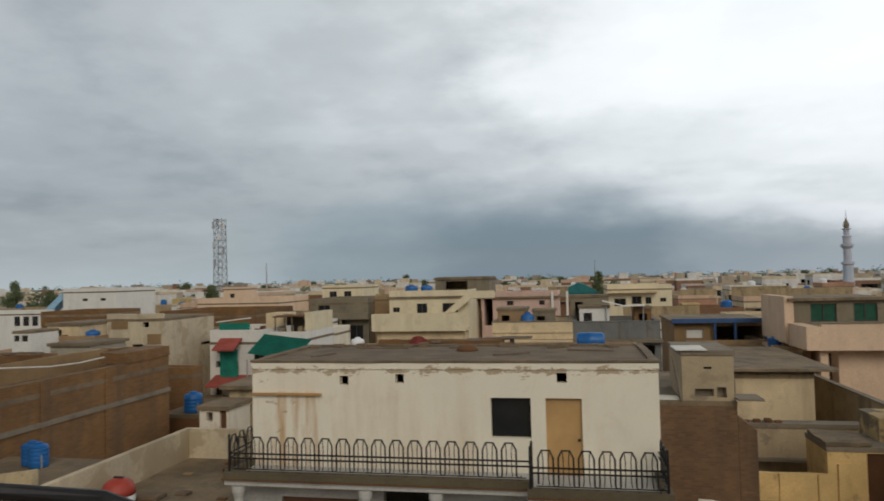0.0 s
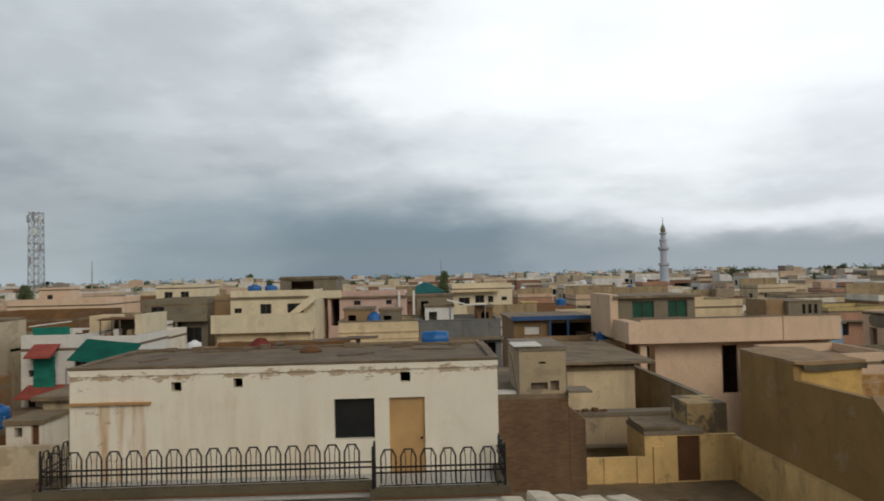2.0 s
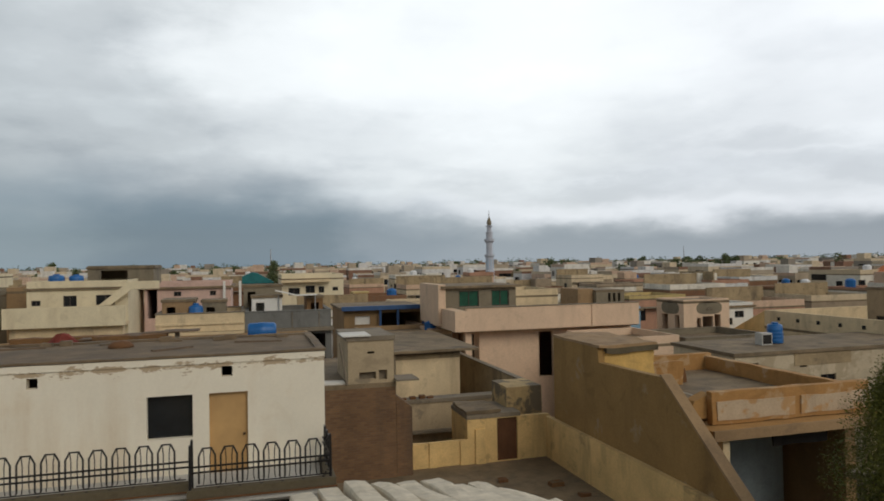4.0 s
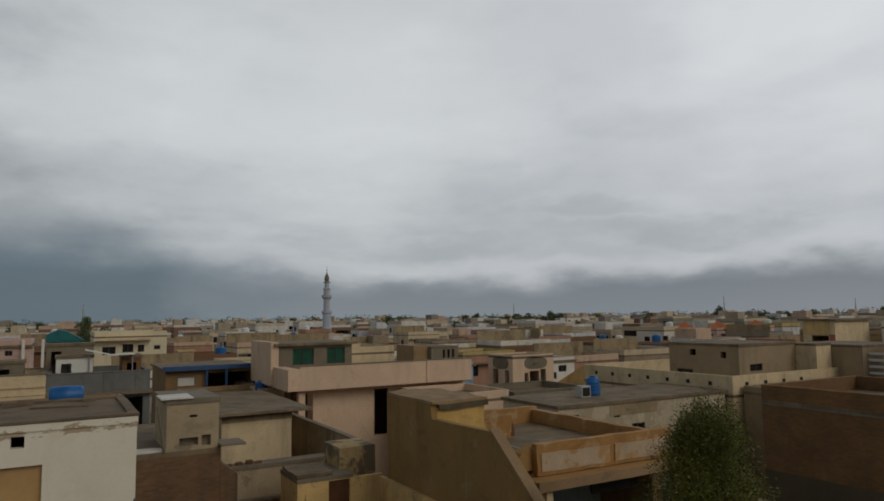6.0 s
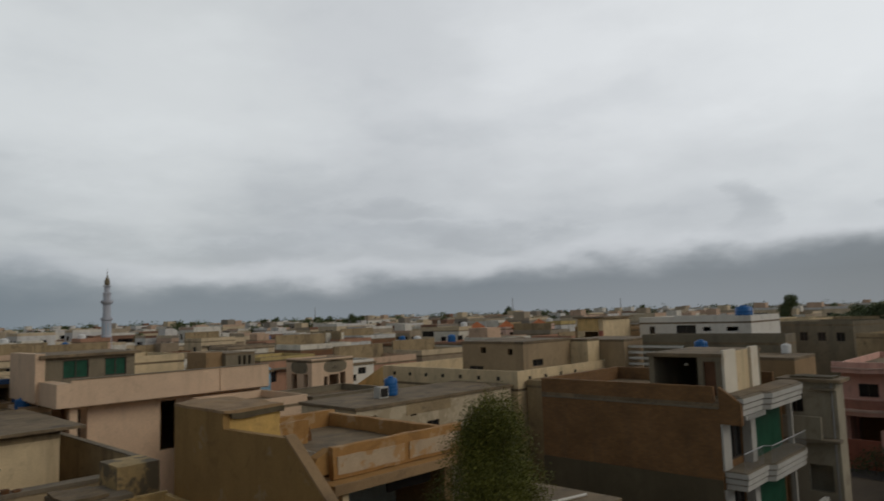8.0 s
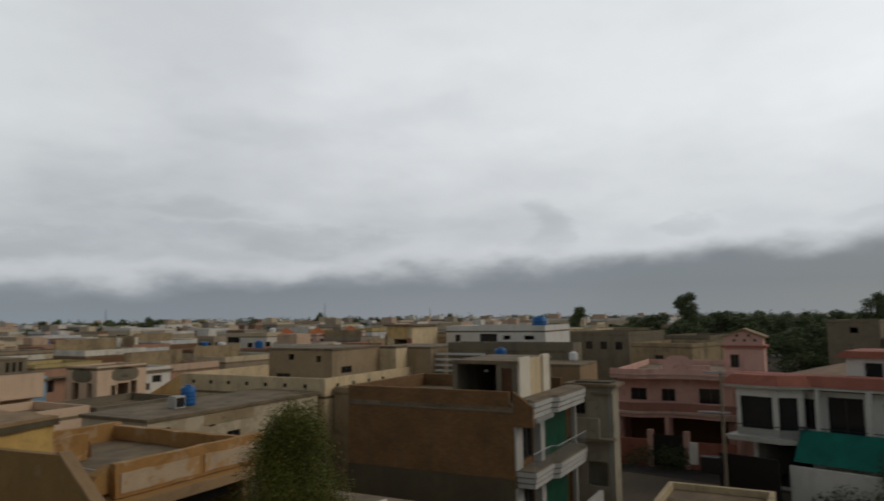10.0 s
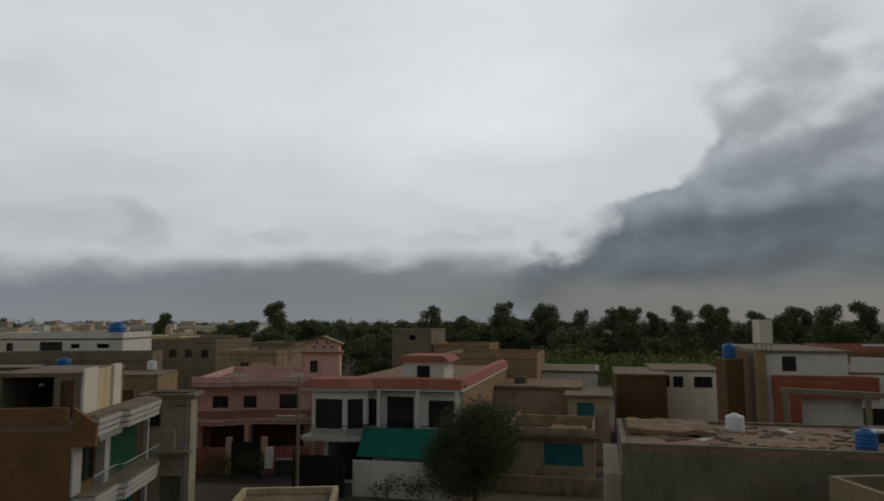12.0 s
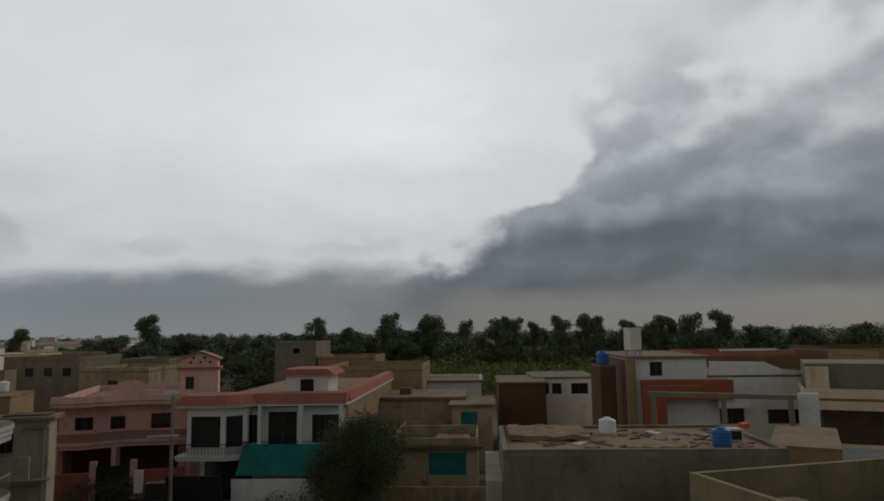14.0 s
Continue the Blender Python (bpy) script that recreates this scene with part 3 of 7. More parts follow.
def opening(parent, b, side, h, far=False):
    """What fills a hole: glass in a frame, a door leaf, shutters, or nothing."""
    u0, u1, z0, z1, kind = h[:5]
    if kind == "open":
        return
    fills = {"glass": GLASS, "green": GREEN_GLASS, "tan_door": DOOR_TAN, "brown_door": DOOR_BROWN, "teal": TEAL, "white": SHARP_WHITE, "grey_door": WOOD}
    pane_bm = one_box(*on_side(b, side, u0, u1, z0, z1, 0.11, 0.15))
    if far or "door" in kind or kind in ("teal", "white"):
        part("door_leaf" if "door" in kind else "window", pane_bm, fills[kind], parent)
        return
    fr = bmesh.new()
    w = 0.05
    for q in ((u0, u1, z0, z0 + w), (u0, u1, z1 - w, z1), (u0, u0 + w, z0 + w, z1 - w), (u1 - w, u1, z0 + w, z1 - w), ((u0 + u1) / 2 - w / 2, (u0 + u1) / 2 + w / 2, z0 + w, z1 - w)):
        box(fr, *on_side(b, side, *q, 0.06, 0.105))
    window = part("window", fr, FRAME, parent)
    part("pane", pane_bm, fills[kind], window)


def house(name, block, z0, z1, wall, roof, label, par=0.8, over=0.0, holes=(), at=None, rot=0, thick=0.23, pt=0.14, par_mat=None, cap=None, far=False, category="house", group="", par_sides="SNEW"):
    """A block with real walls, a roof slab, a parapet and its openings. holes: (side, u0, u1, z0, z1, kind)."""
    x0, x1, y0, y1 = block
    base = at or ((x0 + x1) / 2, (y0 + y1) / 2, z0)
    ob = thing(name, base, label, category, group, rot, local=at is not None)
    bm = bmesh.new()
    zt = z1 - 0.16
    t = thick
    for side in "SNWE":
        hs = [h[1:] for h in holes if h[0] == side]
        u0, u1 = (x0, x1) if side in "SN" else (y0 + t, y1 - t)
        pierced(bm, block, side, u0, u1, z0, zt, t, hs)
    bmesh.ops.remove_doubles(bm, verts=bm.verts, dist=0.0005)
    part("wall", bm, wall, ob)
    o = max(over, 0.012)
    part("roof", one_box(x0 - o, x1 + o, y0 - o, y1 + o, zt, z1), roof, ob)
    if par:
        bm = bmesh.new()
        for side in par_sides:
            u0, u1 = (x0, x1) if side in "SN" else (y0 + pt, y1 - pt)
            box(bm, *on_side(block, side, u0, u1, z1, z1 + par, 0, pt))
        bmesh.ops.remove_doubles(bm, verts=bm.verts, dist=0.0005)
        part("parapet", bm, par_mat or wall, ob)
        if cap:
            bm = bmesh.new()
            for side in par_sides:
                u0, u1 = (x0 - 0.04, x1 + 0.04) if side in "SN" else (y0 + pt, y1 - pt)
                box(bm, *on_side(block, side, u0, u1, z1 + par, z1 + par + 0.06, -0.04, pt + 0.03))
            part("coping", bm, cap, ob)
    for h in holes:
        opening(ob, block, h[0], h[1:], far)
    return ob


def ledge(ob, b, material, name="ledge"):
    return part(name, one_box(*b), material, ob)


def water_tank(at, r, h, material, label, lying=False):
    ob = thing("water_tank", at, label, "water tank", "roof tanks")
    x, y, z = at
    if lying:
        bm = lathe([(0.02, -h / 2), (r * 0.8, -h / 2), (r, -h / 2 + 0.12), (r, -0.2), (r * 1.04, -0.17), (r * 1.04, 0.17), (r, 0.2), (r, h / 2 - 0.12), (r * 0.8, h / 2), (0.02, h / 2)])
        bmesh.ops.rotate(bm, cent=(0, 0, 0), matrix=Matrix.Rotation(radians(90), 3, "Y"), verts=bm.verts)
        bmesh.ops.translate(bm, verts=bm.verts, vec=(x, y, z + r + 0.08))
        part("barrel", bm, material, ob, smooth=True)
        bm = bmesh.new()
        for sx in (-0.35, 0.35):
            box(bm, x + sx * h - 0.06, x + sx * h + 0.06, y - r * 0.8, y + r * 0.8, z, z + 0.2)
        part("cradle", bm, CONCRETE, ob)
        return ob
    prof = [(r * 0.96, 0), (r, 0.04)]
    for k in range(4):
        zz = 0.1 + k * (h * 0.68) / 4
        prof += [(r, zz), (r * 1.035, zz + 0.03), (r * 1.035, zz + 0.07), (r, zz + 0.1)]
    prof += [(r, h * 0.8), (r * 0.9, h * 0.88), (r * 0.45, h * 0.93), (r * 0.42, h * 0.93)]
    part("barrel", lathe(prof, at), material, ob, smooth=True)
    part("lid", lathe([(r * 0.44, h * 0.93), (r * 0.44, h * 0.98), (r * 0.36, h), (0.02, h)], at, 16), material, ob)
    pipe = tube(bmesh.new(), [(x + r * 0.9, y - r * 0.6, z), (x + r * 0.9, y - r * 0.6, z + h * 0.5), (x + r * 0.7, y - r * 0.4, z + h * 0.55)], 0.025)
    part("pipe", pipe, STEEL, ob)
    return ob


def leaves(bm, centres, count, size, rng):
    """Many small leaf blades scattered in uneven clumps."""
    total = sum(c[1] ** 2 for c in centres)
    for c, r, sq in centres:
        for _ in range(int(count * r * r / total)):
            d = Vector((rng.gauss(0, 1), rng.gauss(0, 1), rng.gauss(0, 1))).normalized() * r * rng.triangular(0.15, 1.25, 0.85)
            p = Vector(c) + Vector((d.x, d.y, d.z * sq))
            a = Vector((rng.gauss(0, 1), rng.gauss(0, 1), rng.gauss(0, 0.7))).normalized()
            b = a.orthogonal().normalized()
            b.rotate(Matrix.Rotation(rng.uniform(0, 6.28), 3, a))
            s = size * rng.uniform(0.6, 1.3)
            q = [bm.verts.new(p + s * (a * i + b * j)) for i, j in ((-0.7, 0), (0, -0.42), (0.7, 0), (0, 0.42))]
            bm.faces.new(q)


def tree(at, height, spread, count, size, material, seed, label, low=0.35, clumps=12, squash=0.8, category="tree", group="trees", tight=0.34):
    rng = random.Random(seed)
    ob = thing("tree", at, label, category, group)
    x, y, z = at
    bm = bmesh.new()
    top = Vector((x + rng.uniform(-0.1, 0.1) * spread, y, z + height * 0.72))
    trunk = [Vector((x, y, z)), Vector((x + rng.uniform(-0.05, 0.05) * height, y + rng.uniform(-0.05, 0.05) * height, z + height * 0.35)), top]
    tube(bm, trunk, height * 0.028, 7, height * 0.010)
    centres = []
    for k in range(clumps):
        a = rng.uniform(0, 6.283)
        f = (k + 0.5) / clumps
        zz = z + height * (low + (0.94 - low) * f)
        rr = spread * math.sin(math.pi * (0.18 + 0.74 * f)) * rng.uniform(0.35, 0.85)
        c = Vector((x + rr * math.cos(a), y + rr * math.sin(a), zz))
        centres.append((c, spread * rng.uniform(tight * 0.75, tight * 1.3), squash))
        s = trunk[1].lerp(top, min(1.0, max(0.0, f * 0.9)))
        tube(bm, [s, s.lerp(c, 0.5) + Vector((0, 0, 0.05 * height * rng.random())), c], height * 0.010, 5, height * 0.003)
    part("trunk", bm, BARK, ob)
    bm = bmesh.new()
    leaves(bm, centres, count, size, rng)
    part("crown", bm, material, ob)
    return ob


# ---- ground and streets ----
bm = bmesh.new()
bmesh.ops.create_circle(bm, cap_ends=True, radius=3500, segments=64)
me = bpy.data.meshes.new("ground")
bm.to_mesh(me)
bm.free()
me.materials.append(GROUND)
tagged(new("ground", me), "flat dusty brown earth between the houses", "ground", kind="structure")
me = bpy.data.meshes.new("road")
bm = one_box(43.2, 48.6, -60, 60, -0.1, 0.03)
bm.to_mesh(me)
bm.free()
me.materials.append(ASPHALT)
road = tagged(new("road", me), "worn grey asphalt street before the pink house", "road", kind="structure")
road.matrix_world = pose(3.5, 0, 0, 0, 0, -10)

# ---- the roof that the camera stands on ----
own = house("house", (-3.2, 2.6, -9.0, 2.6), 0, 9.3, CREAM, CONCRETE_ROOF, "cream three-storey house with a flat concrete roof", par=0)
rail = thing("roof_railing", (-2.3, 1.9, 9.3), "black painted iron pipe railing on the house roof", "railing")
part("top_rail", tube(bmesh.new(), [(-3.0, 0.6, 10.28), (-2.6, 1.5, 10.28), (-2.1, 2.06, 10.26), (-1.8, 2.30, 10.17), (-1.5, 2.45, 10.0), (-1.3, 2.5, 9.7), (-1.2, 2.5, 9.3)], 0.032, 8), IRON, rail)
part("lower_rail", tube(bmesh.new(), [(-3.0, 0.6, 10.19), (-2.6, 1.5, 10.19), (-2.1, 2.06, 10.16), (-1.82, 2.28, 10.07)], 0.016, 8), IRON, rail)
for px_, py_ in ((-3.0, 0.6), (-2.6, 1.5), (-2.1, 2.06), (-1.8, 2.3)):
    part("post", tube(bmesh.new(), [(px_, py_, 9.3), (px_, py_, 10.25 if px_ < -1.9 else 10.15)], 0.018), IRON, rail)
# vaulted canopy of white clay tiles below the roof edge
canopy = thing("tiled_canopy", (1.2, 3.6, 8.6), "vaulted canopy of rough white clay tiles", "canopy")


def vault(x):
    return 9.375 - (0.30 if x < 0.88 else 0.118) * (x - 0.88) ** 2


tile_rng = random.Random(4)
for k in range(17):
    x0 = -0.42 + 0.19 * k
    bm = bmesh.new()
    end = 4.95 + tile_rng.uniform(-0.03, 0.03)
    w, tip = 0.083 + tile_rng.uniform(-0.005, 0.005), tile_rng.uniform(-0.012, 0.012)
    rows = []
    for i in range(8):
        f = i / 7
        y = 2.62 + (end - 2.62) * f
        z = vault(x0) + 0.19 * (4.95 - y) + tip + 0.012 * math.sin(f * 11 + k * 2.3)
        rows.append([bm.verts.new((x0 + q * w, y + 0.02 * math.sin(k * 5 + j * 2), z + dz)) for j, (q, dz) in enumerate(((-1, -0.05), (-0.97, 0.006), (-0.86, 0.020), (0, 0.024 + 0.006 * math.sin(i * 2.1 + k)), (0.86, 0.018), (0.97, 0.004), (1, -0.05)))])
    for p, q in zip(rows, rows[1:]):
        for i in range(6):
            bm.faces.new((p[i], q[i], q[i + 1], p[i + 1]))
        bm.faces.new((p[6], q[6], q[0], p[0]))
    bm.faces.new(rows[-1])
    bm.faces.new(rows[0][::-1])
    bmesh.ops.recalc_face_normals(bm, faces=bm.faces)
    part("tile", bm, TILE_WHITE, canopy)
part("beam", one_box(-0.5, 2.75, 2.62, 4.6, 8.6, 8.95), CONCRETE, canopy)
# small gabled hood beside it
hood = thing("gabled_hood", (5.5, 2.1, 8.0), "small gabled brick hood with a white cap on one slope", "roof hood")
part("gable", prism([(3.3, 8.0), (3.3, 8.96), (2.22, 9.40), (1.98, 9.43), (1.86, 9.28), (1.5, 8.75), (1.5, 8.0)], 5.42, 5.62), DARK_BRICK, hood)
part("cap", prism([(3.35, 8.96), (3.35, 9.03), (2.2, 9.49), (2.12, 9.45), (2.2, 9.41)], 5.30, 5.46), TILE_WHITE, hood, "chipped white cement cap")
part("wall", one_box(4.6, 5.62, 1.5, 3.3, 0, 8.0), BROWN, hood)

# ---- the whitewashed house with the balcony ----
white = house("house", (-7.96, 1.82, 15.8, 19.6), 6.3, 9.0, PEELING, ROOF, "whitewashed roof room with peeling stained plaster and a mud roof", par=0.0, over=0.0, holes=[
    ("S", -5.67, -5.44, 8.45, 8.67, "open"), ("S", -4.26, -4.05, 8.5, 8.72, "open"), ("S", -0.43, -0.20, 8.53, 8.76, "open"),
    ("S", -1.97, -1.04, 7.25, 8.18, "open"), ("S", -0.70, 0.12, 6.32, 8.18, "tan_door")])
bm = bmesh.new()
for q in ((-8.0, 1.86, 15.75, 15.94), (-8.0, 1.86, 19.5, 19.7), (-8.0, -7.80, 15.94, 19.5), (1.66, 1.86, 15.94, 19.5)):
    box(bm, *q, 9.0, 9.05)
bmesh.ops.subdivide_edges(bm, edges=[e for e in bm.edges if e.calc_length() > 2], cuts=30, use_grid_fill=True)
for v in bm.verts:
    v.co += noise.noise_vector(v.co * 2.3) * 0.025
part("roof_edge", bm, ROOF, white, "crumbling mud edge")
part("fascia", one_box(-7.975, 1.835, 15.772, 15.786, 8.84, 8.985), PEELING, white)
part("hood", rough_box((-7.93, -6.13, 15.70, 15.8, 8.2, 8.25), 0.012, 6), RUST, white, "rust-stained rain hood")
part("knob", lathe([(0.0101, 0), (0.03, 0.01), (0.03, 0.04), (0.0101, 0.05)], (0.04, 15.87, 7.2), 10), IRON, white)
part("inner_floor", one_box(-7.7, 1.55, 16.05, 19.3, 6.31, 6.34), CONCRETE, white)
part("window_pane", one_box(-1.97, -1.04, 15.98, 16.0, 7.25, 8.18), GLASS, white, "dark window glass")
# white house below its balcony: the shade is put into the grey wall colour
lower = house("house", (-8.2, 1.9, 15.3, 20.5), 0, 6.3, GREY_AND_SHADED, CONCRETE_ROOF, "white two-storey house with columns under its balcony", par=0.0, holes=[
    ("S", -6.98, -5.08, 4.6, 5.88, "brown_door"), ("S", -4.46, -3.32, 3.4, 6.1, "open"), ("S", -2.68, -1.21, 4.6, 5.86, "glass"), ("S", 0.55, 1.6, 4.6, 5.86, "glass")])
ledge(lower, (-8.1, -1.04, 14.62, 15.79, 6.31, 6.46), GREY_AND_SHADED, "balcony_slab")
ledge(lower, (-1.04, 1.85, 14.16, 15.79, 6.29, 6.44), GREY_AND_SHADED, "balcony_slab")
ledge(lower, (-8.1, -1.042, 14.56, 14.78, 6.472, 6.62), DAMP, "kerb")
ledge(lower, (-8.15, -1.042, 14.54, 14.60, 6.44, 6.468), DARK_BROWN, "drip_edge")
ledge(lower, (-1.038, 1.88, 14.08, 14.14, 6.41, 6.438), DARK_BROWN, "drip_edge")
ledge(lower, (-1.04, 1.86, 14.12, 14.32, 6.442, 6.60), DAMP, "kerb")
ledge(lower, (1.66, 1.86, 14.32, 15.79, 6.442, 6.60), DAMP, "kerb")
ledge(lower, (-8.1, -7.92, 14.78, 15.79, 6.462, 6.62), DAMP, "kerb")
for cx in (-7.8, -4.72, -3.1, -0.6, 1.6):
    cy = 14.75 if cx < -1 else 14.35
    part("column", lathe([(0.13, 0), (0.11, 0.1), (0.11, 6.0), (0.16, 6.15), (0.16, 6.285)], (cx, cy, 0), 14), GREY_AND_SHADED, lower)

# balcony railing of bent rods
railing = thing("balcony_railing", (-3.0, 14.5, 6.6), "black iron balcony railing of octagonal arches", "railing")


def arch_bm():
    bm = bmesh.new()
    w = 0.155
    tube(bm, [(-w, 0, 0.10), (-w, 0, 0.64), (-w * 0.52, 0, 0.79), (w * 0.52, 0, 0.79), (w, 0, 0.64), (w, 0, 0.10)], 0.019, 6)
    for dx in (-0.055, 0.055):
        tube(bm, [(dx * 1.3, 0, 0.08), (dx, 0, 0.2), (dx, 0, 0.60), (dx * 1.3, 0, 0.77)], 0.010, 4)
    tube(bm, [(w, 0, 0.10), (w + 0.02, 0, 0.06), (w + 0.085, 0, 0.06), (w + 0.105, 0, 0.10)], 0.015, 5)
    tube(bm, [(-w - 0.05, 0, 0.055), (w + 0.21, 0, 0.055)], 0.012, 5)
    tube(bm, [(w + 0.0525, 0, -0.04), (w + 0.0525, 0, 0.015)], 0.03, 6)
    return bm


arch_ob = part("arch", arch_bm(), IRON, railing)
arch_mesh = arch_ob.data
bmesh_fix = bmesh.new()
bmesh_fix.from_mesh(arch_mesh)
bmesh.ops.translate(bmesh_fix, verts=bmesh_fix.verts, vec=OFFSET[railing])
bmesh_fix.to_mesh(arch_mesh)
bmesh_fix.free()
spots = [(-7.30 + 0.417 * k, 14.68, 6.62, 0) for k in range(15)] + [(-0.66 + 0.413 * k, 14.22, 6.60, 0) for k in range(6)]
spots += [(1.76, 14.45 + 0.4 * k, 6.60, 90) for k in range(3)] + [(-8.0, 14.9 + 0.4 * k, 6.62, 90) for k in range(3)] + [(-7.71, 14.68, 6.62, 0)]
for k, (ax, ay, az, ar) in enumerate(spots):
    ob = arch_ob if k == 0 else new("arch", arch_mesh)
    ob.parent = railing
    ob.matrix_local = Matrix.Translation(-OFFSET[railing]) @ pose(ax, ay, az, 0, 0, ar)
for a, b_ in (((-8.0, 14.68), (-0.98, 14.68)), ((-0.98, 14.22), (1.76, 14.22)), ((1.76, 14.22), (1.76, 15.75)), ((-8.0, 14.68), (-8.0, 15.75))):
    for h_ in (0.31, 0.42):
        part("cross_rail", tube(bmesh.new(), [(*a, 6.61 + h_), (*b_, 6.61 + h_)], 0.020, 5), IRON, railing)
for px_, py_ in ((-0.98, 14.68), (-0.98, 14.22), (1.76, 14.22), (-8.0, 14.68)):
    part("post", tube(bmesh.new(), [(px_, py_, 6.45), (px_, py_, 7.42), (px_, py_, 7.47)], 0.032, 8, 0.02), IRON, railing)

# ---- terrace and brick wall beside the white house ----
house("house", (-12.05, -8.25, 4.0, 19.5), 0, 5.6, DIRTY_CREAM, CONCRETE_ROOF, "stained cream house with a walled roof terrace", par=0.9, pt=0.18, par_sides="NW", par_mat=WEATHERED)
bm = thing("gas_bottle_dome", (-11.15, 15.0, 5.6), "red and white plastic dome standing on the terrace", "tank")
part("lower_half", lathe([(0.36, 0.0), (0.39, 0.1), (0.395, 0.27)], (-11.15, 15.0, 5.6), 24), WHITE_PLASTIC, bm, smooth=True)
part("upper_half", lathe([(0.405, 0.27), (0.39, 0.40), (0.33, 0.54), (0.22, 0.63), (0.1, 0.66), (0.02, 0.67)], (-11.15, 15.0, 5.6), 24), RED_PLASTIC, bm, "faded red", smooth=True)
part("handle", one_box(-11.27, -11.03, 14.97, 15.03, 6.265, 6.30), IRON, bm)
low_left = house("house", (-16.45, -12.3, 2.0, 17.3), 0, 6.05, BROWN, CONCRETE_ROOF, "low brown house with a cluttered roof", par=0.0)
part("kerb", prism([(-15.9, 6.05), (-13.2, 6.05), (-13.2, 6.5), (-13.5, 6.45), (-15.9, 6.1)], 14.55, 14.75, "y"), DIRTY_CREAM, low_left)
part("kerb", rough_box((-12.6, -12.32, 9.0, 17.2, 6.05, 6.2), 0.04), STAINED, low_left)
water_tank((-15.0, 16.55, 6.06), 0.27, 0.66, BLUE, "blue plastic water tank on the low brown roof")
water_tank((-14.62, 16.35, 6.06), 0.25, 0.68, BLUE, "blue plastic water tank on the low brown roof")
house("house", (-16.45, -12.3, 17.35, 24.0), 0, 4.4, BROWN, CONCRETE_ROOF, "low brown house behind the terrace wall", par=0.0)
brick_house = house("house", (-27.0, -16.5, 6.0, 25.4), 0, 7.7, BRICK, ROOF, "old brick house with a long bare side wall", par=0.38, pt=0.23)
part("band", rough_box((-16.5, -16.44, 6.0, 25.4, 6.62, 6.78), 0.02, 8), CONCRETE, brick_house, "grey cement band")
part("pier", rough_box((-17.6, -16.47, 22.7, 25.44, 8.08, 8.48), 0.04), BRICK, brick_house)
part("ruined_wall", rough_box((-19.4, -17.6, 25.0, 25.3, 8.08, 8.4), 0.09, 6), BRICK, brick_house)
part("roof_wall", rough_box((-19.2, -19.0, 8.0, 24.9, 7.7, 8.42), 0.04, 7), BROWN, brick_house)
for yy in (10.0, 14.5, 18.5, 21.5):
    part("pilaster", rough_box((-16.5, -16.46, yy, yy + 0.4, 4.5, 8.0), 0.012), BRICK, brick_house)
house("house", (-24.0, -18.25, 30.0, 31.0), 0, 6.6, BRICK, ROOF, "brick house with a low parapet", par=0.35)
house("house", (-24.0, -17.6, 36.2, 40.0), 0, 4.0, TAN, CONCRETE_ROOF, "low tan house beside a brick house", par=0.0)
house("house", (-18.4, -16.1, 27.6, 29.6), 0, 5.2, DARK_BROWN, CONCRETE_ROOF, "low dark brown store room", par=0.0)
water_tank((-17.1, 28.2, 5.21), 0.40, 0.92, BLUE, "blue plastic water tank on a dark store room")
house("house", (-14.3, -9.0, 26.3, 31.0), 0, 6.75, DIRTY_CREAM, CONCRETE_ROOF, "pale cement house with a large dark window", par=0.0, over=0.3, holes=[("S", -14.12, -13.46, 5.2, 5.82, "glass"), ("S", -13.2, -12.9, 4.6, 5.9, "open")])
house("house", (-14.3, -13.1, 24.0, 25.8), 0, 6.3, WHITE, CONCRETE_ROOF, "small white shed with a brown door", par=0.0, over=0.08, holes=[("S", -14.02, -13.75, 5.7, 6.05, "open"), ("S", -13.45, -13.18, 4.9, 6.12, "brown_door")])

# ---- houses behind the terrace ----
green_house = house("house", (-22.7, -19.2, 39.4, 45.0), 0, 7.3, SHARP_WHITE, CONCRETE_ROOF, "white house with green curtains and pink rain hoods", par=0.75, holes=[
    ("S", -22.2, -21.8, 6.6, 6.95, "open"), ("S", -22.3, -21.7, 5.7, 6.1, "open"), ("S", -19.7, -19.0, 5.0, 6.6, "glass"), ("S", -22.3, -21.9, 4.0, 5.0, "glass")])
part("rain_hood", prism([(38.3, 6.95), (39.38, 7.55), (39.38, 7.45), (38.3, 6.85)], -21.95, -20.5), RED_CLOTH, green_house, "pink metal rain hood")
part("curtain", rough_box((-21.85, -20.7, 39.1, 39.2, 5.0, 6.86), 0.05), GREEN_CLOTH, green_house, "green cloth curtain")
part("rain_hood", prism([(38.0, 4.75), (39.38, 5.25), (39.38, 5.15), (38.0, 4.65)], -22.3, -19.5), RED_CLOTH, green_house)
part("screen", rough_box((-22.5, -20.4, 40.2, 40.25, 7.3, 8.45), 0.04), GREEN_CLOTH, green_house, "green cloth screen on the roof")
part("screen_rail", tube(bmesh.new(), [(-22.7, 40.2, 8.5), (-20.3, 40.2, 8.75)], 0.04), SHARP_WHITE, green_house)
part("roof_room", one_box(-20.6, -19.25, 43.0, 44.9, 7.3, 8.9), CREAM, green_house)
for k in range(7):
    part("rubble", rough_box((-22.2 + k * 0.4, -21.9 + k * 0.4, 42.0, 42.4, 7.31, 7.9 + 0.25 * math.sin(k * 2.1)), 0.1, 2, k), DARK_BROWN, green_house)
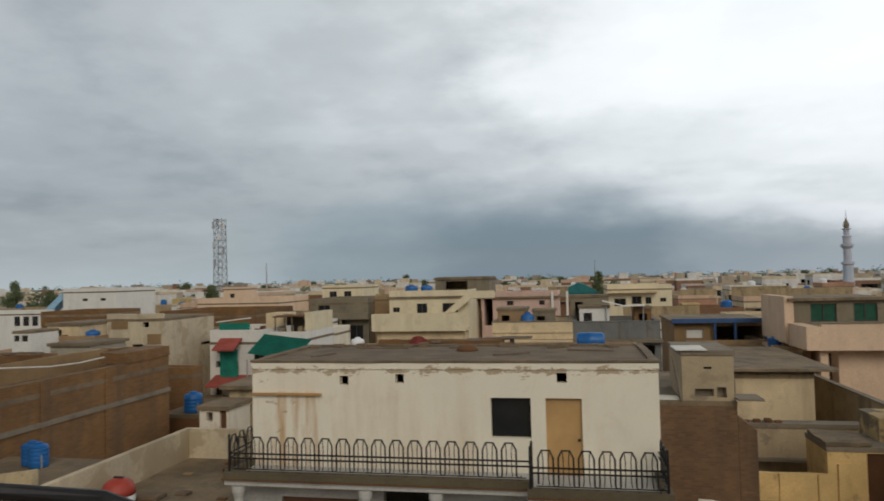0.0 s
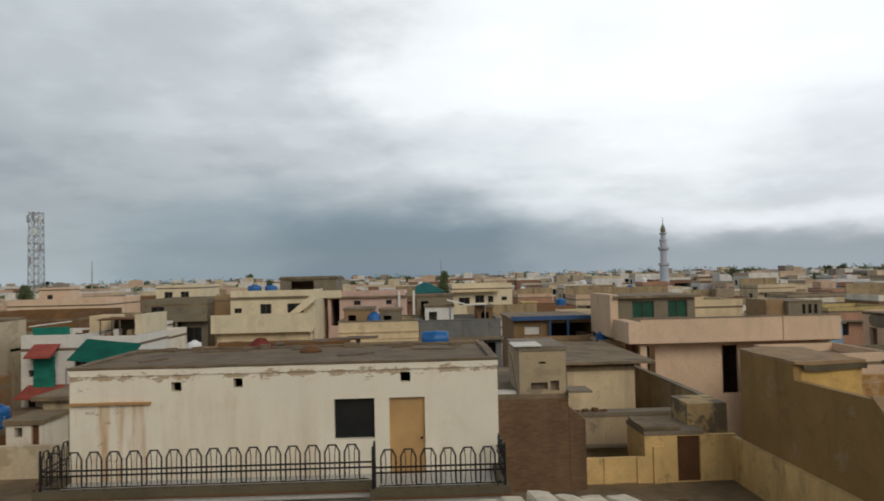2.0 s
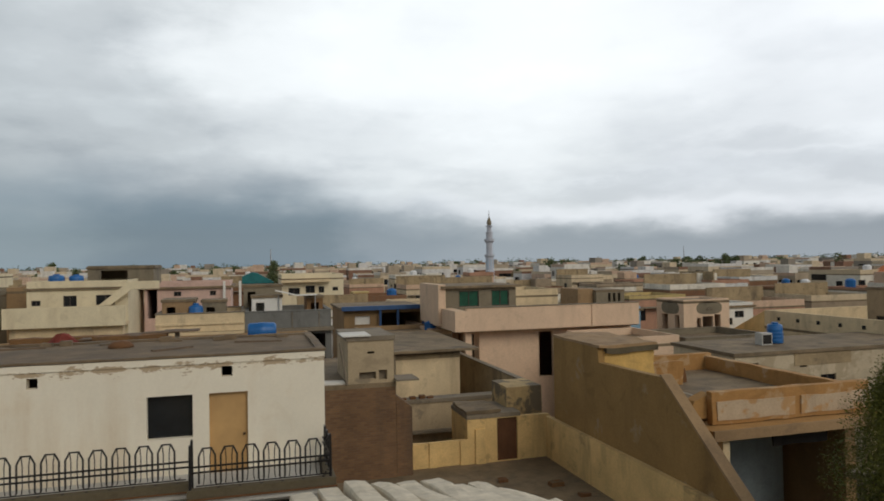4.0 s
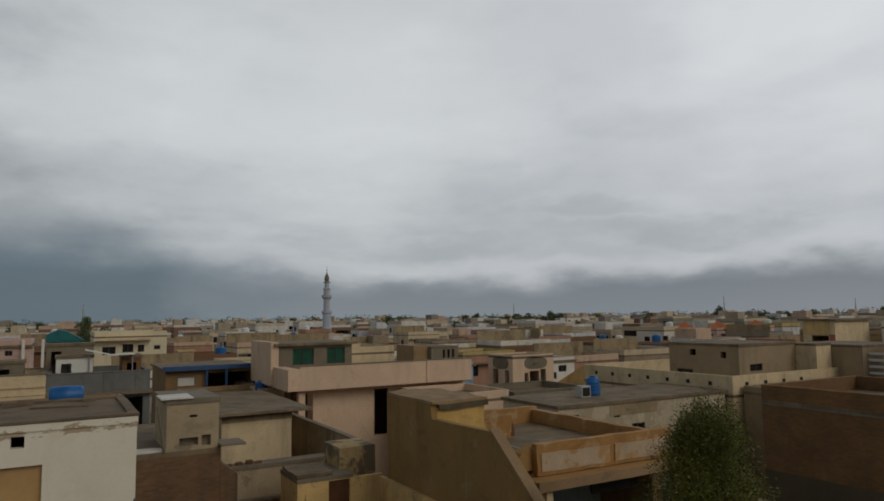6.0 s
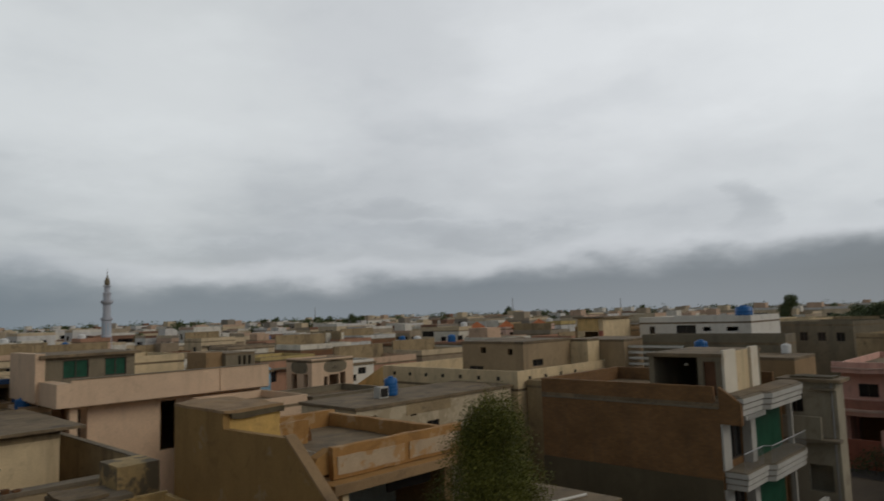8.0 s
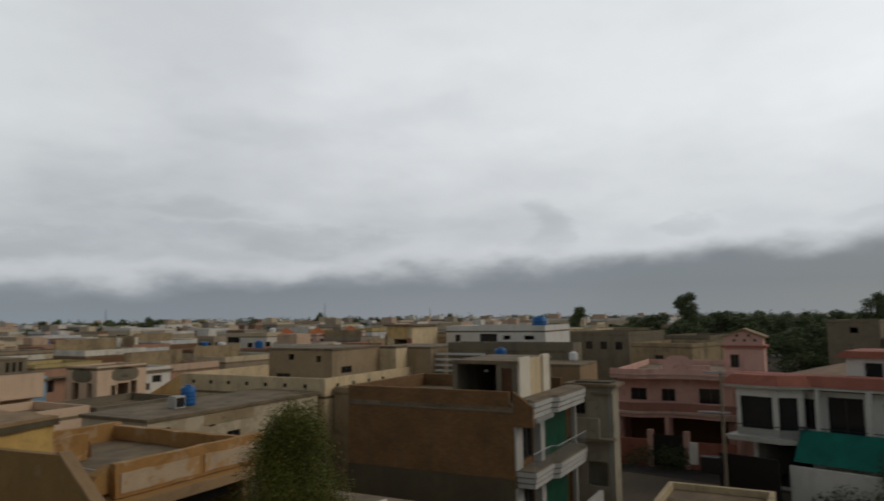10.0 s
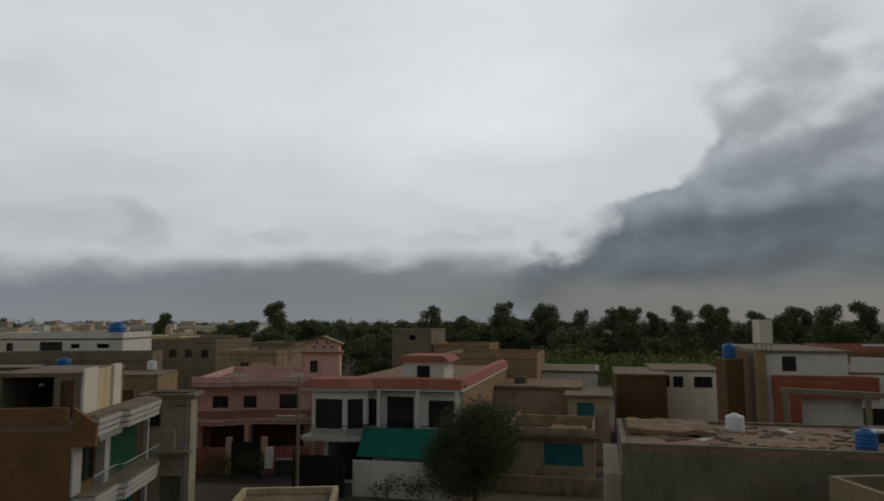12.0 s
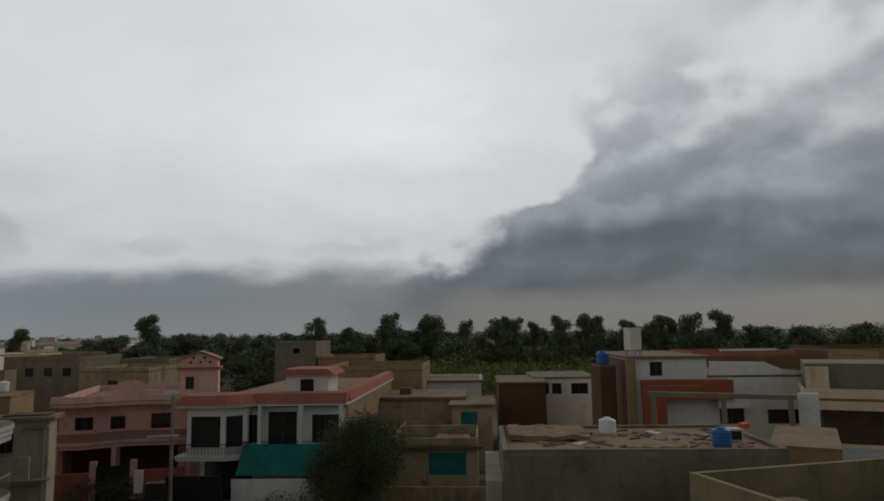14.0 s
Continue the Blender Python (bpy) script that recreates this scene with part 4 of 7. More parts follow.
wing = house("house", (-19.15, -16.5, 40.2, 45.0), 0, 7.4, SHARP_WHITE, CONCRETE_ROOF, "white house wing with an open roof shed", par=0.45, holes=[("S", -18.8, -18.2, 5.6, 6.9, "glass"), ("S", -17.9, -17.1, 4.4, 6.8, "open")])
part("shed_roof", rough_box((-19.2, -16.9, 41.0, 43.2, 8.72, 8.8), 0.04, 6), DARK_BROWN, wing, "dark sheet roof")
for px_, py_ in ((-19.05, 41.1), (-17.9, 41.1), (-17.0, 41.1), (-19.05, 43.0), (-17.0, 43.0)):
    part("shed_post", tube(bmesh.new(), [(px_, py_, 7.4), (px_, py_, 8.72)], 0.05), WOOD, wing)
part("shed_back", one_box(-19.1, -17.0, 43.05, 43.2, 7.4, 8.7), DAMP, wing)
part("end_wall", rough_box((-16.98, -16.5, 41.0, 44.8, 7.86, 9.0), 0.03, 5), PALE, wing, "cream end wall")
for k in range(5):
    part("rubble", rough_box((-18.9 + 0.4 * k, -18.6 + 0.4 * k, 41.6, 42.0, 7.4, 7.95 + 0.2 * math.sin(k * 2.3)), 0.09, 2, k), (STAINED, SHARP_WHITE, WOOD)[k % 3], wing)
awning = thing("shade_net", (-17.4, 38.2, 4.0), "green shade net stretched over a yard", "awning")
bm = bmesh.new()
rows = []
for i in range(9):
    rows.append([bm.verts.new((-18.95 + 3.1 * i / 8, 37.0 + 2.3 * j / 5, 6.85 + 0.95 * j / 5 - 0.10 * math.sin(math.pi * i / 8) - 0.35 * (i / 8) ** 2)) for j in range(6)])
for p, q in zip(rows, rows[1:]):
    for j in range(5):
        bm.faces.new((p[j], q[j], q[j + 1], p[j + 1]))
bmesh.ops.solidify(bm, geom=bm.faces, thickness=0.02)
part("net", bm, GREEN_CLOTH, awning)
for px_, py_ in ((-18.95, 37.0), (-15.85, 37.0)):
    part("pole", tube(bmesh.new(), [(px_, py_, 0), (px_, py_, 6.5)], 0.04), STEEL, awning)
flaking = house("house", (-27.6, -23.9, 36.2, 42.0), 0, 9.0, WEATHERED, CONCRETE_ROOF, "half-plastered house with flaking walls", par=0.0, holes=[("S", -25.2, -24.8, 8.5, 8.8, "open"), ("S", -25.9, -25.2, 7.0, 7.5, "open")])
part("broken_parapet", rough_box((-27.6, -23.9, 36.2, 36.4, 9.0, 9.32), 0.10, 9), WEATHERED, flaking)
part("bare_patch", rough_box((-27.3, -26.2, 36.17, 36.2, 8.4, 8.9), 0.012, 6), BROWN, flaking, "patch of bare brown render")
part("bare_patch", rough_box((-24.9, -24.0, 36.17, 36.2, 7.5, 8.1), 0.012, 6, 3), BROWN, flaking)
house("house", (-30.5, -27.5, 35.0, 40.0), 0, 7.6, TAN, CONCRETE_ROOF, "tan house with a stair head", par=0.5, holes=[("S", -29.5, -28.9, 6.3, 7.0, "glass")])
house("house", (-34.0, -31.0, 33.0, 38.0), 0, 6.9, FAR_WALL, CONCRETE_ROOF, "plain house with a cluttered roof", par=0.4)
water_tank((-28.4, 36.0, 7.61), 0.4, 0.8, BLUE, "small blue water tank on a tan roof")
porch_house = house("house", (-34.6, -26.0, 52.0, 60.0), 0, 8.3, BRICK, CONCRETE_ROOF, "brick house with an open porch", par=0.45, holes=[("S", -33.6, -31.2, 5.2, 7.2, "open"), ("S", -30.8, -28.0, 5.2, 7.2, "open")])
part("porch_slab", one_box(-34.8, -25.8, 50.9, 51.98, 7.25, 7.42), CONCRETE, porch_house)
for cx in (-33.8, -31.0, -27.6):
    part("column", one_box(cx - 0.14, cx + 0.14, 51.0, 51.28, 0, 7.245), WHITE_FRAME, porch_house)
shining = house("house", (-59.6, -52.5, 70.5, 78.0), 0, 10.4, SHARP_WHITE, CONCRETE_ROOF, "tall white house with a pale blue outside stair", par=0.4, holes=[("S", -57.0, -56.3, 9.3, 9.6, "glass"), ("S", -54.6, -53.9, 9.3, 9.6, "glass")])
part("stair", prism([(-63.4, 7.4), (-63.4, 8.2), (-62.0, 8.3), (-59.65, 10.3), (-59.65, 9.4), (-61.8, 7.4)], 70.3, 71.6, "y"), SKY_PAINT, shining, "pale blue stair wall")
house("house", (-67.5, -60.2, 68.0, 69.9), 0, 8.0, SHARP_WHITE, CONCRETE_ROOF, "white house with pale blue columns", par=0.4, holes=[("S", -64.0 + 1.2 * k, -63.2 + 1.2 * k, 6.6, 7.7, "glass") for k in range(4)])
house("house", (-44.8, -34.2, 75.0, 84.0), 0, 8.6, PEACH, CONCRETE_ROOF, "long peach house with a roof room", par=0.6, holes=[("S", -43.5, -42.5, 7.4, 8.0, "glass"), ("S", -40.0, -39.0, 7.4, 8.0, "glass"), ("S", -37.0, -36.0, 7.4, 8.0, "glass")])
house("roof_room", (-42.5, -39.5, 77.0, 80.0), 8.6, 10.3, PEACH, CONCRETE_ROOF, "peach roof room", par=0.2, category="roof room", holes=[("S", -41.6, -41.0, 9.2, 9.7, "glass")])

gh2 = house("house", (-23.5, -18.0, 58.0, 66.0), 0, 9.0, GREY, CONCRETE_ROOF, "grey house with a columned porch and balcony", par=0.4, holes=[("S", -22.7, -21.6, 8.2, 8.8, "glass"), ("S", -23.0, -20.2, 5.6, 7.5, "open"), ("S", -19.8, -18.5, 5.6, 7.0, "glass")])
ledge(gh2, (-23.7, -17.8, 57.2, 57.98, 7.55, 8.15), GREY, "balcony")
for cx in (-22.2, -21.2, -20.4):
    part("column", tube(bmesh.new(), [(cx, 57.4, 0), (cx, 57.4, 7.55)], 0.12, 8), GREY, gh2)
house("house", (-18.0, -14.5, 60.0, 68.0), 0, 9.2, TAN, CONCRETE_ROOF, "tan house with a ruined roof", par=0.3)

stair_house = house("house", (-15.5, -8.7, 56.0, 64.0), 0, 9.5, PALE, CONCRETE_ROOF, "cream house with a slanting outside stair", par=0.5, over=0.15, holes=[
    ("S", -13.1, -12.2, 8.1, 8.9, "glass"), ("S", -10.9, -9.6, 8.15, 8.9, "glass"), ("S", -15.2, -14.6, 8.2, 8.6, "glass")])
part("balcony", one_box(-16.6, -8.6, 54.3, 54.5, 6.7, 8.15), PALE, stair_house)
part("balcony_floor", one_box(-16.6, -8.6, 54.5, 55.98, 6.7, 6.9), CREAM, stair_house)
part("lower_wall", one_box(-16.3, -8.9, 54.9, 55.98, 0, 6.7), CREAM, stair_house)
part("stair_wall", prism([(-10.6, 8.15), (-8.5, 9.9), (-6.4, 9.9), (-6.4, 9.3), (-8.3, 9.3), (-9.8, 8.15)], 55.3, 55.5, "y"), PALE, stair_house)
water_tank((-13.9, 57.5, 9.51), 0.55, 1.0, BLUE, "blue plastic water tank on a cream roof")
water_tank((-12.6, 57.8, 9.51), 0.5, 0.95, BLUE, "blue plastic water tank on a cream roof")
house("roof_room", (-12.5, -7.5, 61.0, 66.0), 9.5, 11.0, GREY, CONCRETE_ROOF, "grey cement roof room", par=0.1, category="roof room", over=0.1, holes=[("S", -11.5, -9.5, 9.9, 10.7, "open")])
pinkish = house("house", (-8.3, -1.4, 61.5, 70.0), 0, 9.2, PALE_PINK, CONCRETE_ROOF, "pale pink house with a thin roof slab", par=0.35, over=0.25, holes=[("S", -3.1, -2.6, 8.4, 8.8, "glass"), ("S", -6.0, -5.4, 8.4, 8.8, "glass"), ("S", -8.1, -7.3, 6.6, 9.0, "open")])
for cx in (-1.9, -0.6):
    part("column", one_box(cx - 0.1, cx + 0.1, 61.0, 61.2, 0, 9.6), SHARP_WHITE, pinkish)

# yellow and grey twin houses
twin_a = house("house", (-5.0, -0.12, 41.7, 47.0), 0, 7.15, CREAM, CONCRETE_ROOF, "cream yellow house with banded roof parapet", par=1.05, pt=0.2, cap=CONCRETE, holes=[("S", -2.7, -0.5, 6.0, 6.75, "open"), ("S", -4.7, -3.2, 6.1, 6.6, "open")])
ledge(twin_a, (-5.04, -0.12, 41.62, 41.69, 7.55, 7.66), CREAM, "band")
ledge(twin_a, (-5.1, -0.12, 41.4, 41.69, 6.95, 7.12), CREAM, "rain_hood")
twin_b = house("house", (-0.1, 4.95, 41.7, 47.0), 0, 7.15, COOL_GREY, CONCRETE_ROOF, "grey cement house with a deep roof parapet", par=1.0, pt=0.2, cap=COOL_GREY, holes=[("S", 0.2, 1.4, 4.6, 6.6, "open"), ("S", 1.8, 4.6, 4.2, 6.75, "open")])
ledge(twin_b, (-0.08, 5.05, 41.3, 41.69, 6.95, 7.12), CONCRETE, "rain_hood")
for cx in (2.6, 4.2):
    ledge(twin_b, (cx, cx + 0.05, 41.66, 41.695, 7.15, 8.1), CONCRETE, "joint")
for b, m_, lab in (((-4.8, -3.0, 43.0, 45.5, 9.0), TAN, "tan stair head"), ((-2.6, -1.2, 43.4, 45.0, 8.9), GREY, "grey roof store"), ((0.3, 2.1, 42.8, 44.5, 9.1), SHARP_WHITE, "white roof room"), ((-0.2, 2.2, 45.0, 46.6, 9.7), GREY, "grey roof room"), ((3.6, 4.6, 43.0, 45.0, 9.0), DARK_BRICK, "dark red shed")):
    house("roof_room", b[:4], 7.15, b[4], m_, CONCRETE_ROOF, lab + " on a flat roof", par=0, over=0.06, category="roof room", holes=[("S", b[0] + 0.25, b[0] + 0.75, 7.4, b[4] - 0.45, "open")])
water_tank((-2.9, 42.9, 7.16), 0.4, 1.6, BLUE, "blue plastic water tank between roof sheds")
sheet = thing("roof_sheet", (2.6, 42.6, 7.16), "bent white metal sheet over a roof yard", "roof sheet")
part("sheet", prism([(1.7, 9.35), (3.0, 9.02), (4.2, 9.05), (4.2, 9.10), (3.0, 9.08), (1.7, 9.42)], 42.3, 43.2, "y"), SHARP_WHITE, sheet)
for px_ in (1.9, 4.1):
    part("post", tube(bmesh.new(), [(px_, 42.7, 7.16), (px_, 42.7, 9.05)], 0.035), STEEL, sheet)
house("house", (-12.5, 3.2, 29.5, 38.0), 0, 7.20, TAN, ROOF, "low house with a brown roof behind the white house", par=0.12)
water_tank((0.75, 34.6, 7.21), 0.42, 1.35, BLUE, "blue plastic water tank lying on a low roof", lying=True)
water_tank((-11.0, 33.5, 7.21), 0.33, 0.85, WHITE_PLASTIC, "white plastic water tank on a low roof")
for k, (rx, ry, rw) in enumerate(((-11.9, 33.0, 5.6), (-10.5, 35.5, 4.0), (-6.8, 34.4, 3.2))):
    st = thing("brick_stack", (rx + rw / 2, ry + 0.3, 7.20), "long low stack of old red bricks on a roof", "brick stack", "brick stacks")
    part("stack", rough_box((rx, rx + rw, ry, ry + 0.6, 7.20, 7.66 + 0.06 * k), 0.06, 8, k), BRICK, st)
tent = thing("tarpaulin", (-8.2, 33.0, 7.20), "red tarpaulin thrown over a heap on a roof", "tarpaulin")
bm = bmesh.new()
rows = [[bm.verts.new((-9.0 + 1.9 * i / 8, 33.9 + 1.3 * j / 5, 7.45 + 0.65 * math.exp(-((i - 4) / 2.2) ** 2) * math.exp(-((j - 2.5) / 1.8) ** 2) + 0.04 * math.sin(i * 2 + j))) for j in range(6)] for i in range(9)]
for p, q in zip(rows, rows[1:]):
    for j in range(5):
        bm.faces.new((p[j], q[j], q[j + 1], p[j + 1]))
bmesh.ops.solidify(bm, geom=bm.faces, thickness=0.03)
part("cloth", bm, RED_CLOTH, tent)
for k in range(5):
    st = thing("roof_board", (-6.5 + 0.9 * k, 35.0 + 0.3 * (k % 2), 7.20), "weathered board propped on a low roof", "board", "boards on the roof")
    part("board", rough_box((-7.4 + 0.9 * k, -5.8 + 0.9 * k, 34.6 + 0.3 * (k % 2), 35.8, 7.62 + 0.05 * k, 7.68 + 0.05 * k), 0.03, 3, k), WOOD, st)
    part("prop", one_box(-6.9 + 0.9 * k, -6.7 + 0.9 * k, 34.95, 35.3, 7.20, 7.62 + 0.05 * k), CONCRETE, st)

cream3 = house("house", (3.5, 10.1, 74.5, 84.0), 0, 9.4, PALE, CONCRETE_ROOF, "cream three-storey house with square windows", par=0.45, holes=[("S", 4.2, 5.4, 7.6, 8.4, "glass"), ("S", 6.0, 7.0, 7.8, 8.6, "glass"), ("S", 7.4, 8.0, 7.8, 8.5, "glass"), ("S", 8.9, 9.5, 8.0, 8.4, "glass"), ("S", 4.2, 8.0, 5.2, 6.6, "open")])
ledge(cream3, (3.4, 8.6, 73.6, 74.48, 9.0, 9.2), CREAM, "slab")
teal_house = house("house", (-0.5, 2.8, 85.0, 90.0), 0, 8.7, TAN, CONCRETE_ROOF, "tan house with a teal sheet roof", par=0)
part("sheet_roof", prism([(-0.7, 8.7), (-0.7, 9.5), (0.5, 10.05), (1.2, 9.9), (3.0, 8.85), (3.0, 8.7)], 84.5, 90.2, "y"), TEAL, teal_house, "teal sheet roof")
porch = house("house", (6.7, 12.7, 49.0, 56.0), 0, 7.7, BROWN, CONCRETE_ROOF, "brown house with a blue porch beam", par=0.0, over=0.15, holes=[("S", 7.5, 8.6, 6.5, 7.1, "white"), ("S", 9.4, 12.4, 5.0, 7.3, "open")])
ledge(porch, (6.5, 12.9, 48.5, 48.82, 7.55, 7.85), BLUE_PAINT, "beam")
for cx in (9.3, 10.6, 12.5):
    part("column", tube(bmesh.new(), [(cx, 48.66, 0), (cx, 48.66, 7.55)], 0.09, 8), BLUE_PAINT, porch)
water_tank((12.2, 45.5, 6.2), 0.4, 0.7, BLUE, "small blue water tank before the porch")
house("house", (7.2, 13.0, 43.0, 47.5), 0, 6.2, TAN, CONCRETE_ROOF, "low tan house before the blue porch", par=0.3)

# ---- cluttered roofs beyond the brick house ----
house("roof_room", (-26.3, -24.0, 30.2, 33.0), 0, 8.15, OLD_BEIGE, CONCRETE_ROOF, "old beige roof room", par=0.0, over=0.12, category="roof room")
house("roof_room", (-31.0, -29.9, 32.8, 35.0), 0, 8.6, SHARP_WHITE, CONCRETE_ROOF, "small white roof cabin with square openings", par=0.0, category="roof room", holes=[("S", -30.9, -30.55, 8.0, 8.35, "glass"), ("S", -30.4, -30.0, 8.0, 8.35, "glass")])
house("house", (-40.0, -35.0, 45.0, 50.0), 0, 8.9, BRICK, CONCRETE_ROOF, "plain brick house with a low parapet", par=0.25)
house("house", (-31.8, -29.6, 36.3, 40.0), 0, 8.8, CREAM, CONCRETE_ROOF, "cream stair head with a slanting side", par=0.0, over=0.1, holes=[("S", -31.3, -30.8, 7.8, 8.4, "open")])
house("house", (-25.7, -24.1, 40.6, 44.0), 0, 7.2, CREAM, CONCRETE_ROOF, "cream house with a deep ledge", par=0.15, over=0.2, holes=[("S", -25.2, -24.5, 6.0, 6.6, "glass")])
house("house", (-22.5, -19.8, 50.3, 55.0), 0, 7.6, SHARP_WHITE, CONCRETE_ROOF, "white house with arched balcony windows", par=0.2, holes=[("S", -22.0, -21.5, 6.6, 7.3, "glass"), ("S", -21.2, -20.7, 6.6, 7.3, "glass")])
house("house", (-32.5, -27.0, 84.5, 92.0), 0, 10.1, PALE, CONCRETE_ROOF, "pale house with a roof room", par=0.3, holes=[("S", -31.5, -30.5, 8.8, 9.6, "glass"), ("S", -29.5, -28.5, 8.8, 9.6, "glass")])
house("house", (-19.0, -17.0, 46.0, 50.0), 0, 7.2, WHITE, CONCRETE_ROOF, "tan house with an open cluttered roof", par=0.4, holes=[("S", -18.6, -17.4, 5.4, 6.8, "open")])
sag = thing("cable", (-17.6, 20.3, 8.0), "white cable sagging between the roofs", "cable")
part("wire", tube(bmesh.new(), [(-20.0, 18.0, 8.6), (-18.75, 19.32, 8.35), (-17.68, 20.31, 8.28), (-17.0, 20.9, 8.34), (-16.4, 21.35, 8.48)], 0.03, 5), WHITE_FRAME, sag)
for k, (px_, py_, w_, m_) in enumerate(((-23.5, 12.5, 1.2, TAN), (-21.5, 15.0, 0.9, WOOD), (-22.8, 19.0, 1.5, STAINED), (-20.6, 22.5, 1.0, BRICK), (-25.0, 22.0, 1.3, GREY))):
    ob = thing("roof_lumber", (px_, py_, 7.7), "pile of odd boards and sheets on the brick house roof", "lumber pile", "lumber piles")
    part("pile", rough_box((px_ - w_, px_ + w_, py_ - 0.4, py_ + 0.4, 7.7, 8.1 + 0.12 * k), 0.12, 4, k), m_, ob)
    part("board", rough_box((px_ - w_ * 1.2, px_ + w_ * 0.6, py_ - 0.15, py_ + 0.15, 8.1 + 0.12 * k, 8.16 + 0.12 * k), 0.04, 3, k), WOOD, ob)
# litter on the white house's roof
dish = thing("clay_bowl", (-2.9, 18.4, 9.0), "dark upturned bowl on the mud roof", "bowl")
part("bowl", lathe([(0.30, 0), (0.29, 0.06), (0.2, 0.14), (0.03, 0.17)], (-2.9, 18.4, 9.0), 18), DARK_BROWN, dish, smooth=True)
for k, (px_, py_, l_, r_) in enumerate(((-1.6, 17.4, 0.5, 30), (-5.4, 18.9, 0.7, 5), (0.4, 18.2, 0.6, -10), (-6.6, 17.2, 0.4, 60))):
    ob = thing("plank", (px_, py_, 9.0), "pale plank lying on the mud roof", "plank", "planks on the mud roof", r_, local=True)
    part("board", rough_box((-l_, l_, -0.05, 0.05, 0, 0.04), 0.015, 4, k), WOOD, ob)
for k in range(14):
    px_, py_ = -7.6 + 0.68 * k + 0.2 * math.sin(k * 3.3), 19.2 + 0.2 * math.sin(k * 1.7)
    ob = thing("rubble", (px_, py_, 9.0), "lump of dried mud on the roof edge", "rubble", "lumps on the mud roof")
    part("lump", rough_box((px_ - 0.14, px_ + 0.14, py_ - 0.1, py_ + 0.1, 9.0, 9.05 + 0.04 * (k % 3)), 0.05, 2, k), ROOF, ob)
litter = random.Random(31)
for k in range(16):
    px_, py_ = litter.uniform(-11.6, -8.6), litter.uniform(13.5, 19.0)
    s_ = litter.uniform(0.06, 0.2)
    ob = thing("rubble", (px_, py_, 5.6), "dark scrap lying on the terrace floor", "rubble", "scraps on the terrace")
    part("lump", rough_box((px_ - s_ * 1.6, px_ + s_ * 1.6, py_ - s_, py_ + s_, 5.6, 5.6 + s_ * 0.5), 0.05, 2, k), (DARK_BROWN, WOOD, TAN)[k % 3], ob)
frame_bits = thing("bed_frame", (-9.3, 18.3, 5.6), "broken wooden bed frame on the terrace", "bed frame")
part("rail", rough_box((-10.0, -8.7, 18.5, 18.58, 5.72, 5.8), 0.02, 3), WOOD, frame_bits)
part("rail", rough_box((-10.1, -8.8, 17.9, 17.98, 5.72, 5.8), 0.02, 3), WOOD, frame_bits)
for dx, dy in ((-10.0, 18.5), (-8.75, 18.5), (-10.0, 17.9), (-8.85, 17.9)):
    part("leg", one_box(dx - 0.04, dx + 0.04, dy, dy + 0.08, 5.6, 5.72), WOOD, frame_bits)

# ---- brick stair head and yellow houses ----
stair_head = house("house", (2.35, 5.2, 23.95, 31.0), 0, 6.7, STAIN_BRICK, CONCRETE_ROOF, "sooty brick house with a plastered stair head", par=0.0)
part("side_wall", prism([(5.22, 0), (5.22, 6.2), (5.8, 5.75), (5.8, 0)], 24.0, 25.5, "y"), STAIN_BRICK, stair_head)
box_room = house("roof_room", (3.5, 5.15, 24.0, 27.0), 6.7, 8.38, SMEARED, CONCRETE, "stained plaster stair head with a concrete lid", par=0, over=0.05, category="roof room", holes=[("S", 3.9, 4.5, 6.85, 7.1, "open"), ("S", 4.6, 4.9, 6.8, 7.15, "open"), ("S", 4.2, 4.45, 7.75, 7.83, "open")])
part("lid_slab", rough_box((3.3, 4.3, 23.85, 25.2, 8.385, 8.43), 0.01), SHARP_WHITE, box_room, "pale roof slab")
part("ledge", rough_box((5.15, 5.95, 23.5, 24.6, 6.78, 6.84), 0.015), CONCRETE, stair_head)
part("post", tube(bmesh.new(), [(3.45, 23.9, 6.7), (3.2, 23.9, 8.2)], 0.04), CONCRETE, box_room)
part("recess", one_box(3.75, 5.0, 24.231, 24.28, 6.72, 7.2), CONCRETE, box_room, "grey cement recess")
part("roof_litter", rough_box((2.5, 3.4, 24.1, 24.6, 6.7, 6.78), 0.04), SHARP_WHITE, stair_head, "pale rubble")

yellow = house("house", (7.1, 10.42, 33.0, 41.6), 0, 6.5, CREAM, CONCRETE_ROOF, "cream house with a broad flat concrete roof", par=0.0, over=0.0)
part("roof_slab", rough_box((6.9, 11.3, 32.5, 41.7, 6.5, 6.62), 0.03, 8), CONCRETE_ROOF, yellow)
part("stain_band", one_box(7.08, 10.44, 32.985, 32.998, 6.12, 6.34), STAINED, yellow, "damp stained band")
lower_y = house("boundary_wall", (5.85, 11.85, 28.5, 29.1), 0, 5.05, SMEARED, CONCRETE, "smeared tan boundary wall with an open slot below", par=0.0, over=0.05, category="wall", holes=[("S", 6.6, 9.6, 3.0, 3.62, "open")])
part("ledge", rough_box((5.8, 9.6, 28.2, 28.5, 3.64, 3.74), 0.015), CONCRETE, lower_y)
for k in range(4):
    part("rubble", rough_box((6.4 + 0.4 * k, 6.65 + 0.4 * k, 28.6, 28.85, 5.05, 5.12 + 0.04 * (k % 3)), 0.04, 2, k), DARK_BROWN, lower_y)
yard = thing("boundary_wall", (11.9, 32.5, 0), "stained boundary wall with a pale coping", "wall")
part("wall", rough_box((11.86, 12.06, 28.6, 39.9, 0, 5.58), 0.02, 6), STAINED, yard)
part("coping", rough_box((11.82, 12.1, 28.6, 39.9, 5.585, 5.65), 0.01, 8), CONCRETE, yard)

